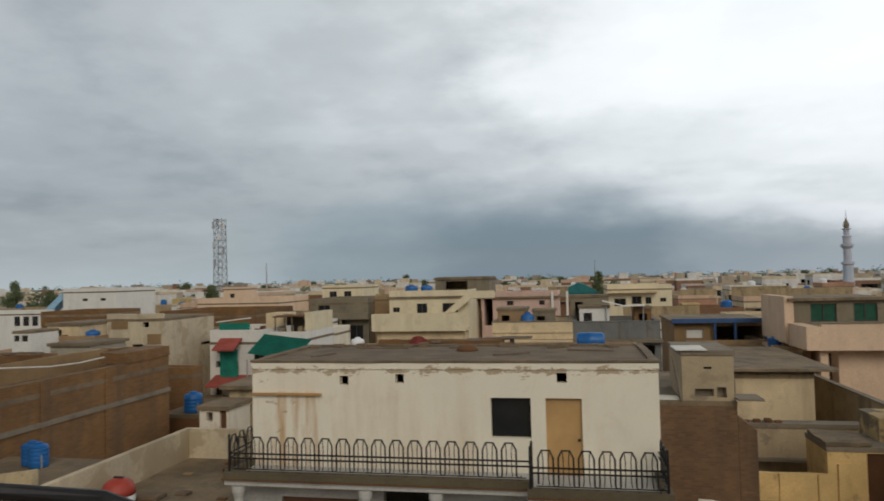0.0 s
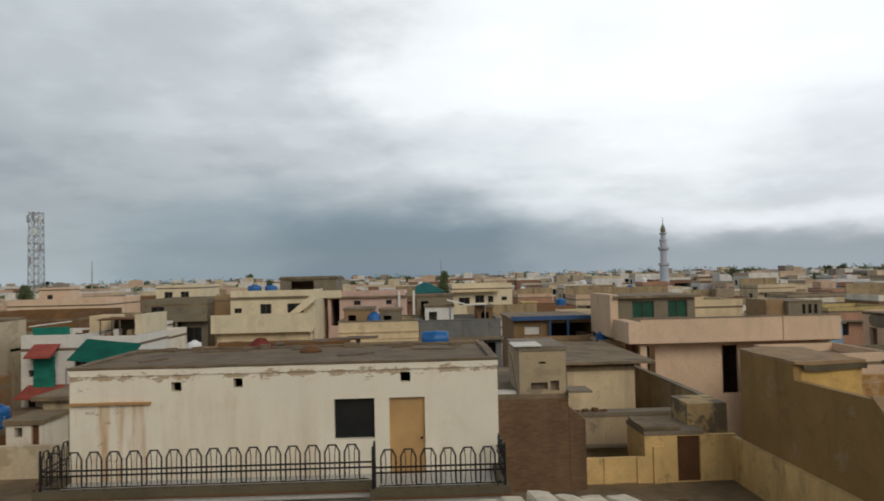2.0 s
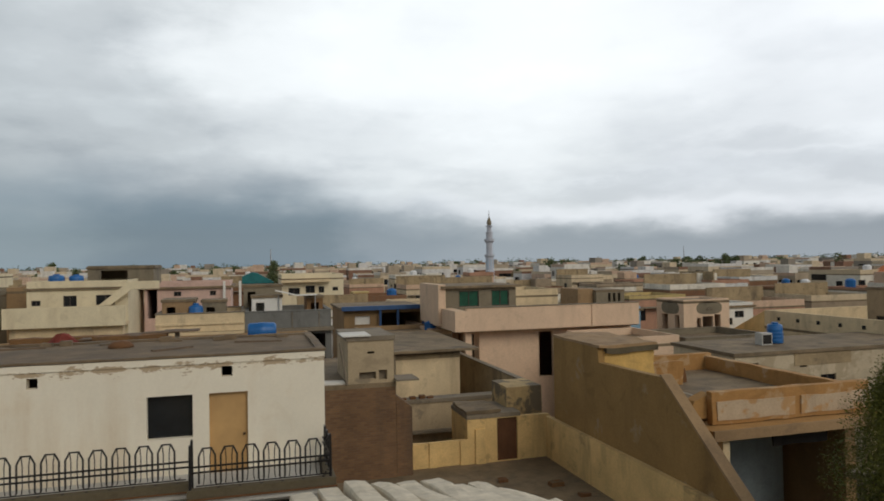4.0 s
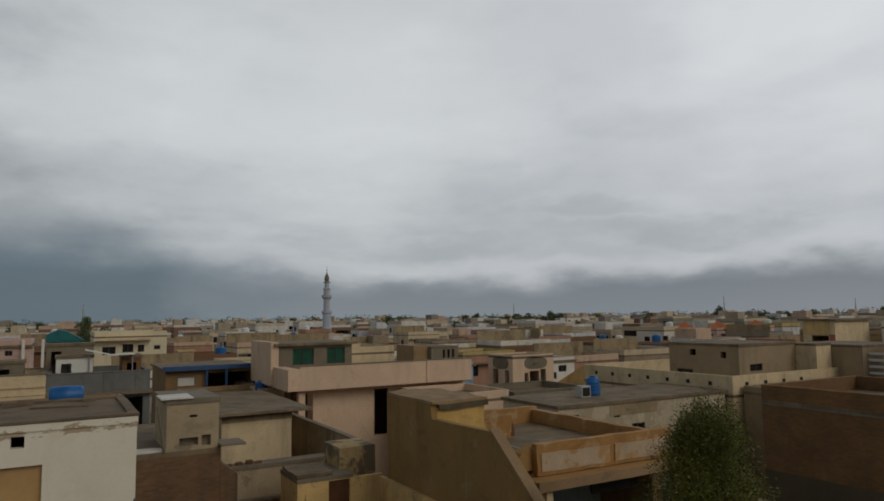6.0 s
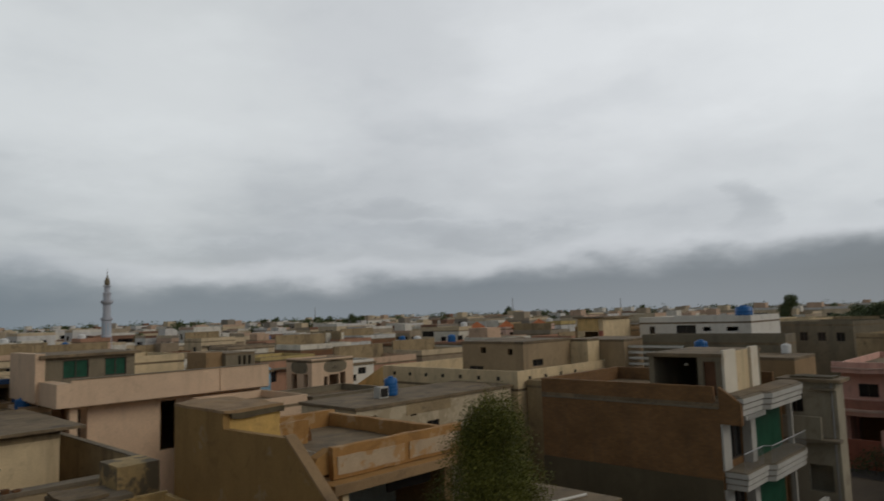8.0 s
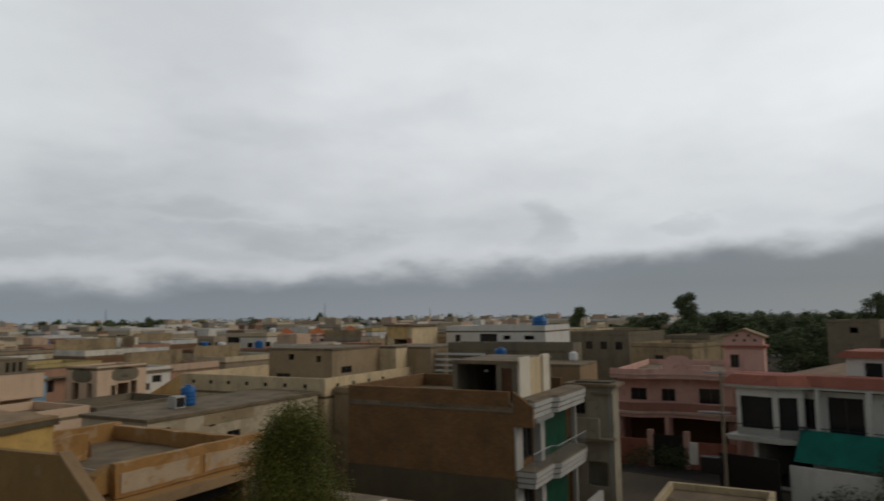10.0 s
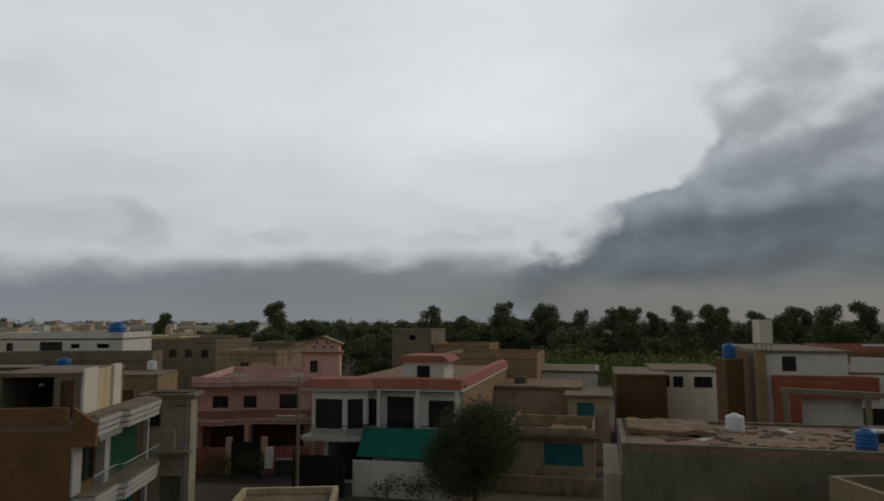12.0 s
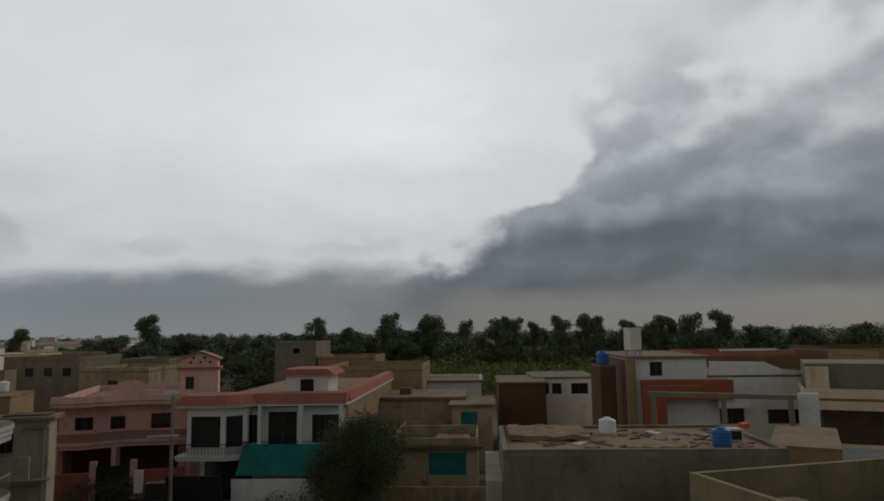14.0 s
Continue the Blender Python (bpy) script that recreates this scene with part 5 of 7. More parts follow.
terrace = house("house", (1.95, 11.45, 9.0, 27.0), 0, 3.3, YELLOW, CONCRETE_ROOF, "yellow one-storey house with a bare roof terrace", par=0.0)
tw = thing("terrace_wall", (5.0, 24.6, 3.3), "yellow terrace wall with shallow pilasters and grimy top", "wall")
part("wall", rough_box((2.0, 8.1, 24.55, 24.75, 3.3, 4.22), 0.02, 8), YELLOW, tw)
for k, cx in enumerate((3.4, 5.05, 6.55, 7.75)):
    part("pilaster", rough_box((cx, cx + 0.3, 24.49, 24.56, 3.3, 4.24), 0.02, 3, k), YELLOW, tw)
cube = house("roof_room", (8.05, 10.18, 24.5, 26.6), 3.3, 5.15, YELLOW, CONCRETE, "yellow stair head with a brown wooden door", par=0.0, over=0.02, category="roof room", holes=[("S", 9.24, 10.08, 3.32, 4.95, "brown_door")])
part("pilaster", rough_box((8.35, 8.75, 24.42, 24.5, 3.3, 4.6), 0.02), YELLOW, cube)
part("roof_hump", rough_box((8.05, 9.4, 24.5, 26.5, 5.155, 5.28), 0.06), CONCRETE_ROOF, cube)
tw2 = thing("terrace_wall", (10.8, 24.6, 3.3), "yellow wall beside the brown door with a dark smear", "wall")
part("wall", rough_box((10.2, 11.45, 24.55, 24.8, 3.3, 4.95), 0.015), YELLOW, tw2)
part("block", rough_box((9.95, 11.45, 25.3, 27.0, 3.3, 5.95), 0.04), BLOTCHED, tw2, "blotched plaster block")
tw3 = thing("terrace_wall", (11.4, 18.0, 3.3), "long low yellow terrace wall", "wall")
part("wall", rough_box((11.28, 11.46, 10.0, 24.5, 3.3, 4.88), 0.02, 8), YELLOW, tw3)
for k, (rx, ry, s_) in enumerate(((6.0, 20.5, 0.14), (6.9, 18.6, 0.16), (8.6, 22.2, 0.18), (10.2, 21.3, 0.24), (10.6, 20.1, 0.2), (4.9, 17.5, 0.15))):
    ob = thing("rubble", (rx, ry, 3.3), "broken brick lying on the roof terrace", "rubble", "rubble on the terrace")
    part("lump", rough_box((rx - s_, rx + s_, ry - s_ * 0.5, ry + s_ * 0.5, 3.3, 3.3 + s_ * 0.6), 0.08, 2, k), BRICK if k % 2 else DARK_BROWN, ob)
bin_ = thing("roof_trough", (2.7, 16.2, 3.3), "dark lean-to cover beside the white house", "cover")
part("cover", rough_box((1.95, 3.6, 14.6, 17.2, 3.3, 4.5), 0.02), GREY, bin_)

# ---- brown house with the slanting wall ----
brown = house("house", (11.5, 18.4, 17.0, 24.1), 0, 6.4, BROWN, CONCRETE_ROOF, "brown plastered house with an orange roof terrace", par=0.0, holes=[("S", 12.2, 18.0, 0.2, 5.6, "open")])
part("side_wall", prism([(24.1, 3.0), (24.1, 8.0), (20.62, 7.98), (20.58, 7.5), (19.0, 7.53), (16.95, 7.58), (14.25, 5.48), (12.0, 3.75), (12.0, 3.0)], 11.47, 11.70), SALTED, brown, "tall bare brown side wall")
part("coping", prism([(17.1, 7.64), (16.95, 7.66), (14.2, 5.52), (11.95, 3.8), (12.0, 3.74), (14.25, 5.47), (16.95, 7.595)], 11.45, 11.80), TAN, brown)
bm = bmesh.new()
box(bm, 11.7, 13.6, 23.2, 24.1, 6.4, 8.0)
part("stair_head", bm, STAINED, brown)
part("stair_roof", rough_box((11.44, 13.66, 20.5, 24.15, 8.01, 8.11), 0.07, 9), TAN, brown, "pale cement slab with a crumbling edge")
part("slab_edge", rough_box((11.72, 13.7, 20.5, 20.75, 7.82, 8.02), 0.09, 7), DAMP, brown, "crumbling dark slab edge")
part("stair_front", rough_box((11.71, 13.62, 20.6, 20.85, 6.4, 7.86), 0.06, 7), plaster("fresh_yellow_plaster", (0.64, 0.41, 0.13), amount=0.3), brown, "broken yellow wall")
part("low_wall", rough_box((13.62, 15.2, 21.2, 21.45, 6.4, 7.25), 0.06, 6), WORN_OCHRE, brown)
part("stair_side", one_box(11.705, 11.9, 20.86, 23.19, 6.4, 7.98), STAINED, brown)
part("parapet", rough_box((13.62, 18.4, 23.85, 24.1, 6.4, 7.05), 0.04, 7), WORN_OCHRE, brown)
part("parapet", rough_box((18.1, 18.4, 17.0, 23.84, 6.4, 6.95), 0.04, 7), WORN_OCHRE, brown)
part("stair_step", rough_box((14.4, 15.6, 21.6, 23.0, 6.4, 6.9), 0.06, 3), DARK_BROWN, brown)
part("front_parapet", rough_box((12.7, 18.3, 16.38, 16.62, 6.25, 7.16), 0.035, 10), WORN_OCHRE, brown)
part("front_panel", rough_box((12.85, 15.55, 16.35, 16.40, 6.36, 6.88), 0.03, 9), WORN_PANEL, brown, "pale rubbed panel")
part("front_panel", rough_box((15.75, 18.2, 16.35, 16.40, 6.36, 6.88), 0.03, 9, 4), WORN_PANEL, brown)
part("inner_curve", prism([(11.9, 6.4), (12.8, 6.4), (12.8, 7.1), (12.3, 6.9)], 16.6, 17.0, "y"), OCHRE, brown)
part("slab", rough_box((12.3, 18.6, 15.75, 17.0, 6.05, 6.22), 0.02, 8), OCHRE, brown, "projecting orange roof slab")
part("slab_lip", rough_box((12.25, 18.65, 15.7, 15.78, 5.98, 6.26), 0.015, 8), TAN, brown)
for cx in (12.75, 17.9):
    part("column", one_box(cx - 0.11, cx + 0.11, 15.88, 16.1, 0, 6.04), CREAM, brown)
part("back_wall", one_box(14.6, 18.0, 19.6, 19.8, 0, 6.2), plaster("blue_grey_paint", (0.30, 0.36, 0.38), amount=0.3), brown, "blue-grey inner wall")
part("curtain", rough_box((15.2, 17.2, 16.9, 16.95, 5.3, 5.75), 0.06), DARK, brown)
coil = thing("cable", (15.0, 17.6, 6.6), "thin white cable sagging over the terrace", "cable")
part("wire", tube(bmesh.new(), [(13.0, 20.2, 6.9), (14.0, 18.6, 6.5), (15.4, 17.4, 6.55), (16.0, 16.7, 7.1)], 0.012, 4), WHITE_FRAME, coil)

# ---- peach house with green shutters ----
peach = house("house", (14.2, 25.1, 40.9, 52.0), 0, 6.6, PEACH, CONCRETE_ROOF, "peach three-storey house with a deep walled balcony", par=0.0, holes=[("S", 18.3, 19.3, 3.4, 6.3, "open"), ("W", 42.0, 44.0, 3.5, 6.2, "glass")])
part("balcony_floor", one_box(13.05, 25.1, 40.0, 40.88, 6.55, 6.75), PEACH, peach)
part("balcony_wall", one_box(13.05, 25.1, 39.85, 40.05, 6.62, 8.06), PEACH, peach)
part("balcony_wall", one_box(12.3, 13.05, 39.85, 47.0, 6.62, 7.9), PEACH, peach)
part("coping", one_box(13.0, 25.15, 39.8, 40.1, 8.064, 8.11), CONCRETE, peach)
part("corner_pier", one_box(21.6, 21.9, 39.78, 39.846, 6.62, 8.05), PEACH, peach)
part("pillar", one_box(13.1, 13.5, 40.3, 40.7, 0, 6.5), PEACH, peach)
part("side_block", one_box(11.9, 14.1, 45.0, 52.0, 0, 6.4), PEACH, peach)
top_room = house("roof_room", (12.6, 17.6, 43.0, 48.0), 6.76, 9.35, GREY, CONCRETE_ROOF, "grey roof room with green window shutters", par=0.0, over=0.3, category="roof room", holes=[("S", 13.55, 14.95, 7.95, 9.0, "green"), ("S", 15.85, 17.1, 7.95, 9.0, "green")])
part("side_panel", one_box(12.1, 12.6, 42.9, 47.9, 6.76, 9.45), PEACH, top_room)
vent_room = house("roof_room", (25.6, 28.0, 46.5, 50.0), 0, 8.6, GREY, CONCRETE_ROOF, "grey stair head with three slot windows", par=0.0, category="roof room", holes=[("S", 26.6 + 0.42 * k, 26.82 + 0.42 * k, 7.7, 8.35, "open") for k in range(3)])
part("side_room", one_box(24.3, 25.58, 47.0, 50.0, 0, 8.7), TAN, vent_room)
house("house", (17.7, 25.5, 53.0, 60.0), 0, 8.0, CREAM, CONCRETE_ROOF, "cream house behind the peach house", par=0.5)

# ---- unfinished house with round grey patches ----
patch = house("house", (28.0, 31.6, 39.1, 42.2), 0, 8.05, PEACH, CONCRETE_ROOF, "pale peach house with round grey plaster patches", par=0.1, holes=[
    ("S", 29.0, 29.35, 5.9, 6.9, "open"), ("S", 29.45, 30.3, 6.0, 7.0, "open"), ("S", 30.4, 30.9, 6.2, 7.1, "open"), ("W", 39.6, 40.1, 6.0, 7.1, "open"), ("W", 40.9, 41.6, 6.0, 7.1, "open")])


def disc(cx, cz, rx, rz, face, d):
    pts = [(cx + rx * math.copysign(abs(math.cos(a)) ** 0.7, math.cos(a)), cz + rz * math.copysign(abs(math.sin(a)) ** 0.7, math.sin(a))) for a in (2 * math.pi * k / 28 for k in range(28))]
    return prism(pts, d - 0.012, d - 0.002, face)


part("patch", disc(30.0, 7.55, 1.0, 0.42, "y", 39.1), GREY, patch, "round grey plaster patch")
part("patch", disc(40.6, 7.55, 1.0, 0.42, "x", 28.0), GREY, patch)
part("window_hood", prism([(29.75, 7.45), (30.3, 7.45), (30.1, 7.62), (29.95, 7.62)], 39.0, 39.085, "y"), CONCRETE, patch)
house("house", (24.6, 30.5, 34.2, 39.0), 0, 5.9, GREY, CONCRETE_ROOF, "grey house with a low parapet", par=0.35, cap=CONCRETE)
house("house", (19.6, 24.4, 34.5, 39.5), 0, 6.0, PEACH, CONCRETE_ROOF, "peach house with a walled roof", par=0.45)
house("house", (31.8, 36.0, 42.0, 47.0), 0, 7.4, SHARP_WHITE, CONCRETE_ROOF, "white house with small windows", par=0.2, over=0.15, holes=[("S", 33.0, 34.2, 6.0, 6.5, "glass"), ("S", 34.4, 35.2, 6.5, 7.0, "glass")])
house("house", (27.0, 30.0, 47.5, 52.0), 0, 7.0, SKY_PAINT, CONCRETE_ROOF, "pale blue house with arched grilles", par=0.2, over=0.2, holes=[("S", 27.5, 28.0, 5.8, 6.5, "white"), ("S", 28.3, 28.8, 5.8, 6.5, "white")])

tank_house = house("house", (21.3, 33.3, 26.0, 30.6), 0, 6.6, WEATHERED, CONCRETE_ROOF, "weathered cream house with a flat roof and a blue tank", par=0.0, over=0.1, holes=[("S", 21.7, 22.6, 4.6, 6.1, "open"), ("S", 26.1, 27.0, 4.95, 5.35, "glass"), ("S", 24.9, 25.3, 5.75, 6.0, "open")])
part("stain", rough_box((24.6, 27.9, 25.97, 26.0, 5.85, 6.42), 0.008, 4), STAINED, tank_house, "weathered plaster")
water_tank((25.6, 28.3, 6.61), 0.36, 1.05, BLUE, "blue plastic water tank on a whitewashed house")
cooler = thing("air_cooler", (24.6, 27.9, 6.6), "small grey air cooler beside a blue tank", "air cooler")
part("case", one_box(24.3, 24.9, 27.7, 28.2, 6.61, 7.2), GREY_AND_SHADED, cooler)
part("grille", one_box(24.36, 24.84, 27.67, 27.697, 6.68, 7.12), DARK, cooler)

# ---- big tan block and its lower storey ----
lower_tan = house("house", (33.5, 45.5, 25.6, 38.0), 0, 6.3, CREAM, CONCRETE_ROOF, "cream house with a pierced roof parapet", par=1.05, pt=0.2, holes=[("W", 26.5, 27.5, 4.6, 5.4, "glass")])
part("ramp_wall", prism([(38.02, 4.5), (38.02, 7.3), (42.0, 5.4), (42.0, 4.5)], 33.5, 33.75), YELLOW, lower_tan, "sloping yellow wall end")
for k in range(7):
    ledge(lower_tan, (33.46, 33.497, 27.0 + 1.6 * k, 27.22 + 1.6 * k, 6.75, 6.97), DARK, "drain_hole")
for k in range(4):
    ledge(lower_tan, (34.6 + 1.7 * k, 34.82 + 1.7 * k, 25.56, 25.597, 6.75, 6.97), DARK, "drain_hole")
house("house", (36.4, 42.0, 27.3, 32.7), 6.3, 9.0, TAN_CEMENT, CONCRETE_ROOF, "tan cement upper storey with small square windows", par=0.0, over=0.05, holes=[("W", 30.5, 31.0, 8.2, 8.6, "open"), ("W", 28.2, 28.6, 8.1, 8.5, "open"), ("W", 30.8, 32.1, 6.9, 7.3, "glass"), ("S", 37.4, 38.6, 7.3, 7.75, "glass")])
# added block whose dark walls stand in for the shade of the gap
house("house", (34.2, 44.0, 21.2, 25.45), 0, 6.5, STAINED, CONCRETE_ROOF, "dark stained house added for the shade in a narrow gap", par=0.3)
house("house", (42.02, 43.6, 25.9, 29.5), 6.3, 8.9, CREAM, CONCRETE_ROOF, "narrow cream stair tower", par=0.0)
house("house", (43.7, 49.0, 24.0, 29.0), 0, 8.8, TAN_CEMENT, CONCRETE_ROOF, "tan cement house with a plain parapet", par=0.0)

# ---- brick house with the white balconies ----
bh = house("house", (29.0, 36.6, 11.4, 20.4), 0, 6.9, DARK_BRICK, CONCRETE_ROOF, "dark brick house with white balconies on its street side", par=0.68, pt=0.23, holes=[
    ("S", 29.9, 31.3, 4.4, 6.2, "glass"), ("S", 31.9, 35.6, 4.3, 6.5, "green"), ("S", 29.9, 31.3, 1.4, 3.1, "glass"), ("S", 32.3, 35.6, 1.0, 3.0, "glass")], par_sides="NWE")
part("cement_skirt", one_box(28.965, 28.995, 11.4, 20.4, 0, 3.75), DAMP, bh, "lower wall rendered in brown cement")
part("band", rough_box((28.95, 28.998, 11.4, 20.4, 6.66, 6.74), 0.012, 8), CONCRETE, bh)
part("corner_wing", loft([(29.0, 11.398), (29.0, 10.5), (29.23, 10.5), (29.23, 11.398)], 6.05, [(29.0, 11.398), (29.0, 10.5), (29.23, 10.5), (29.23, 11.398)], 6.95), DARK_BRICK, bh)
part("roof_cap", prism([(10.5, 6.952), (11.398, 6.952), (11.398, 7.58)], 29.0, 29.23), DARK_BRICK, bh)
# stepped white bands: straight before the near bay, pushed out and rounded round the loggia
def band_outline(out):
    far_end = [(35.6 + 1.1 * math.sin(q), 10.95 - (0.75 + out) * math.cos(q)) for q in (math.radians(d) for d in range(0, 91, 15))]
    return [(29.235 - out, 11.38), (29.235 - out, 10.52 - out), (31.5, 10.52 - out), (31.7, 10.22 - out)] + far_end + [(36.7, 11.38)]


for z_, nm in ((6.42, "roof_band"), (3.38, "balcony_band")):
    for k in range(3):
        o_ = band_outline(0.05 * k)
        part(nm, loft(o_, z_ + 0.25 * k, o_, z_ + 0.25 * k + 0.19), GREY_AND_SHADED, bh)
        o_ = band_outline(0.05 * k - 0.05)
        part("joint", loft(o_, z_ + 0.25 * k + 0.192, o_, z_ + 0.25 * k + 0.248), CONCRETE, bh)
roof_deck = band_outline(-0.1)
part("roof_deck", loft(roof_deck, 7.175, roof_deck, 7.21), CONCRETE_ROOF, bh)
for z0_, z1_ in ((0, 3.37), (4.14, 6.41)):
    part("front_wall", one_box(29.02, 29.8, 11.30, 11.385, z0_, z1_), GREY_AND_SHADED, bh)
    part("front_wall", one_box(31.35, 31.9, 11.0, 11.385, z0_, z1_), GREY_AND_SHADED, bh)
    part("post", one_box(36.42, 36.6, 10.9, 11.1, z0_, z1_), GREY_AND_SHADED, bh)
for z0_ in (4.14, 1.0):
    part("loggia_curtain", rough_box((32.0, 35.9, 11.25, 11.29, z0_, z0_ + 2.2), 0.02, 7), GREEN_GLASS, bh, "dark green cloth curtain")
for k in range(9):
    part("dentil", one_box(29.3 + 0.26 * k, 29.43 + 0.26 * k, 10.40, 10.5, 6.22, 6.415), GREY_AND_SHADED, bh)
bm = bmesh.new()
for k in range(34):
    tube(bm, [(29.3 + 0.21 * k, 10.6 if k < 11 else 10.3, 4.14), (29.3 + 0.21 * k, 10.6 if k < 11 else 10.3, 4.85)], 0.012, 4)
tube(bm, [(29.25, 10.6, 4.86), (31.5, 10.6, 4.86), (31.7, 10.3, 4.86), (36.3, 10.3, 4.86)], 0.025, 5)
part("railing", bm, STEEL, bh)
part("street_wall", rough_box((32.0, 34.6, 9.0, 9.2, 0, 2.3), 0.015, 4), GREY_AND_SHADED, bh)
bh.location.y += 0.2
shed = house("roof_room", (30.5, 35.3, 12.0, 15.4), 6.9, 8.85, GREY, CONCRETE_ROOF, "open roof shed with a dark inside and pale posts", par=0.0, over=0.06, category="roof room", holes=[("W", 13.05, 15.15, 7.0, 8.66, "open"), ("W", 12.25, 12.8, 7.0, 8.5, "brown_door")])
part("panel", one_box(30.52, 31.9, 11.86, 11.98, 7.0, 9.0), WHITE, shed, "pale wall panel")
part("panel", one_box(33.6, 34.5, 11.8, 11.98, 7.0, 9.0), WHITE, shed)
part("recess", one_box(31.9, 33.6, 11.93, 11.98, 6.9, 8.9), CREAM, shed)
part("lamp", lathe([(0.02, 0), (0.14, 0.03), (0.05, 0.14)], (31.5, 14.0, 8.2), 12), SHARP_WHITE, shed)
long_grey = house("house", (44.5, 46.4, 13.6, 23.0), 0, 8.6, GREY, CONCRETE_ROOF, "long grey house with a plain parapet", par=0.5)
for k in range(4):
    ledge(long_grey, (44.3, 44.48, 20.0, 24.5, 7.0 + 0.4 * k, 7.15 + 0.4 * k), SHARP_WHITE, "slat")
water_tank((43.0, 18.2, 8.0), 0.40, 0.85, BLUE, "blue plastic water tank on a roof stand")
house("house", (40.5, 44.3, 12.0, 19.5), 0, 8.0, TAN, CONCRETE_ROOF, "tan house with a tank on its roof", par=0.0)
water_tank((43.8, 13.4, 8.01), 0.27, 0.6, WHITE_PLASTIC, "white plastic water tank on a roof")
house("house", (66.0, 74.0, 23.2, 34.5), 0, 9.4, SHARP_WHITE, CONCRETE_ROOF, "long white house with dark window openings", par=0.55, holes=[("W", 32.8, 33.4, 8.2, 9.0, "glass"), ("W", 28.5, 30.5, 8.2, 9.1, "glass"), ("W", 27.0, 27.8, 8.5, 8.9, "open"), ("W", 24.4, 25.5, 8.5, 8.9, "open")])
water_tank((68.0, 24.5, 9.41), 0.8, 1.5, BLUE, "large dark blue water tank on a white house")
house("house", (54.0, 60.0, 33.0, 40.0), 0, 7.6, PEACH, CONCRETE_ROOF, "peach house with square windows", par=0.4, over=0.2, holes=[("W", 34.0, 35.2, 6.2, 6.9, "glass"), ("W", 37.0, 38.2, 6.2, 6.9, "glass"), ("S", 55.0, 56.5, 6.0, 7.0, "glass")])
side_house = house("house", (38.2, 39.5, 9.5, 11.95), 0, 7.15, OLD_BEIGE, CONCRETE_ROOF, "narrow old beige house beside the white balconies", par=0.0, over=0.28, holes=[("W", 11.05, 11.75, 5.45, 6.5, "glass"), ("W", 9.9, 11.0, 1.6, 2.9, "open")])
ledge(side_house, (37.5, 38.19, 9.35, 11.9, 4.1, 4.25), CONCRETE, "balcony")
ledge(side_house, (37.48, 37.6, 10.1, 11.9, 4.252, 5.35), OLD_BEIGE, "balcony_wall")
ledge(side_house, (37.85, 38.19, 9.5, 10.6, 6.62, 6.72), CONCRETE, "rain_hood")
part("roof_litter", rough_box((38.3, 39.4, 9.6, 11.6, 7.15, 7.24), 0.06, 6), DAMP, side_house, "dark mossy roof litter")
part("pipe", tube(bmesh.new(), [(38.14, 9.7, 0), (38.14, 9.7, 7.0)], 0.04), STEEL, side_house)
house("house", (30.5, 36.6, 1.6, 6.4), 0, 2.3, TAN, CONCRETE_ROOF, "low tan house with a pale roof kerb", par=0.3, pt=0.25, par_mat=DIRTY_CREAM)

# ---- tree and yellow canopy in the near street ----
tree((13.4, 10.75, 0), 9.05, 1.25, 150000, 0.036, LEAF_NEAR, 3, "young tree with a dense rounded yellow-green crown", low=0.45, clumps=40, squash=1.1, tight=0.52)
ycan = house("canopy", (13.9, 16.7, 9.75, 12.5), 0, 5.95, CREAM, CONCRETE_ROOF, "small cream gatehouse with a thin roof slab", par=0.0, over=0.3, category="gatehouse", holes=[("S", 14.4, 15.6, 3.5, 5.4, "open")])
part("pipe", tube(bmesh.new(), [(14.2, 11.2, 5.98), (15.2, 10.6, 6.0), (16.6, 10.3, 5.99)], 0.04), SHARP_WHITE, ycan)

# ---- pink house ----
pink = house("house", (54.3, 66.0, 4.9, 13.2), 0, 6.3, PINK, CONCRETE_ROOF, "pink two-storey house with curved balconies", par=0.45, holes=[
    ("W", 11.0, 12.2, 4.4, 5.3, "glass"), ("W", 8.9, 9.9, 4.4, 5.3, "glass"), ("W", 5.6, 7.2, 4.3, 5.4, "glass"), ("W", 9.7, 12.9, 0.2, 3.3, "open"), ("W", 5.1, 9.2, 0.2, 3.3, "open")])
# the deep shade of the porch is put into this wall's dark brown
part("porch_back", one_box(57.0, 57.2, 5.2, 12.9, 0, 6.1), DARK_BROWN, pink, "porch back wall with the shade put into its dark brown")


def bow_bm(z0, z1, out, inner):
    """A balcony band that bows towards the street."""
    pts = []
    for k in range(33):
        y = 4.3 + 9.2 * k / 32
        bulge = 0.9 * math.exp(-((y - 11.6) / 1.7) ** 2) + 0.55 * math.exp(-((y - 5.6) / 1.5) ** 2)
        pts.append((54.3 - out - bulge, y))
    bm = bmesh.new()
    lo = [[bm.verts.new((x + d, y, z)) for x, y in pts] for d, z in ((0, z0), (0, z1), (inner, z1), (inner, z0))]
    for p, q in zip(lo, lo[1:] + lo[:1]):
        for i in range(32):
            bm.faces.new((p[i], p[i + 1], q[i + 1], q[i]))
    bm.faces.new([r[0] for r in lo])
    bm.faces.new([r[-1] for r in lo][::-1])
    bmesh.ops.recalc_face_normals(bm, faces=bm.faces)
    return bm


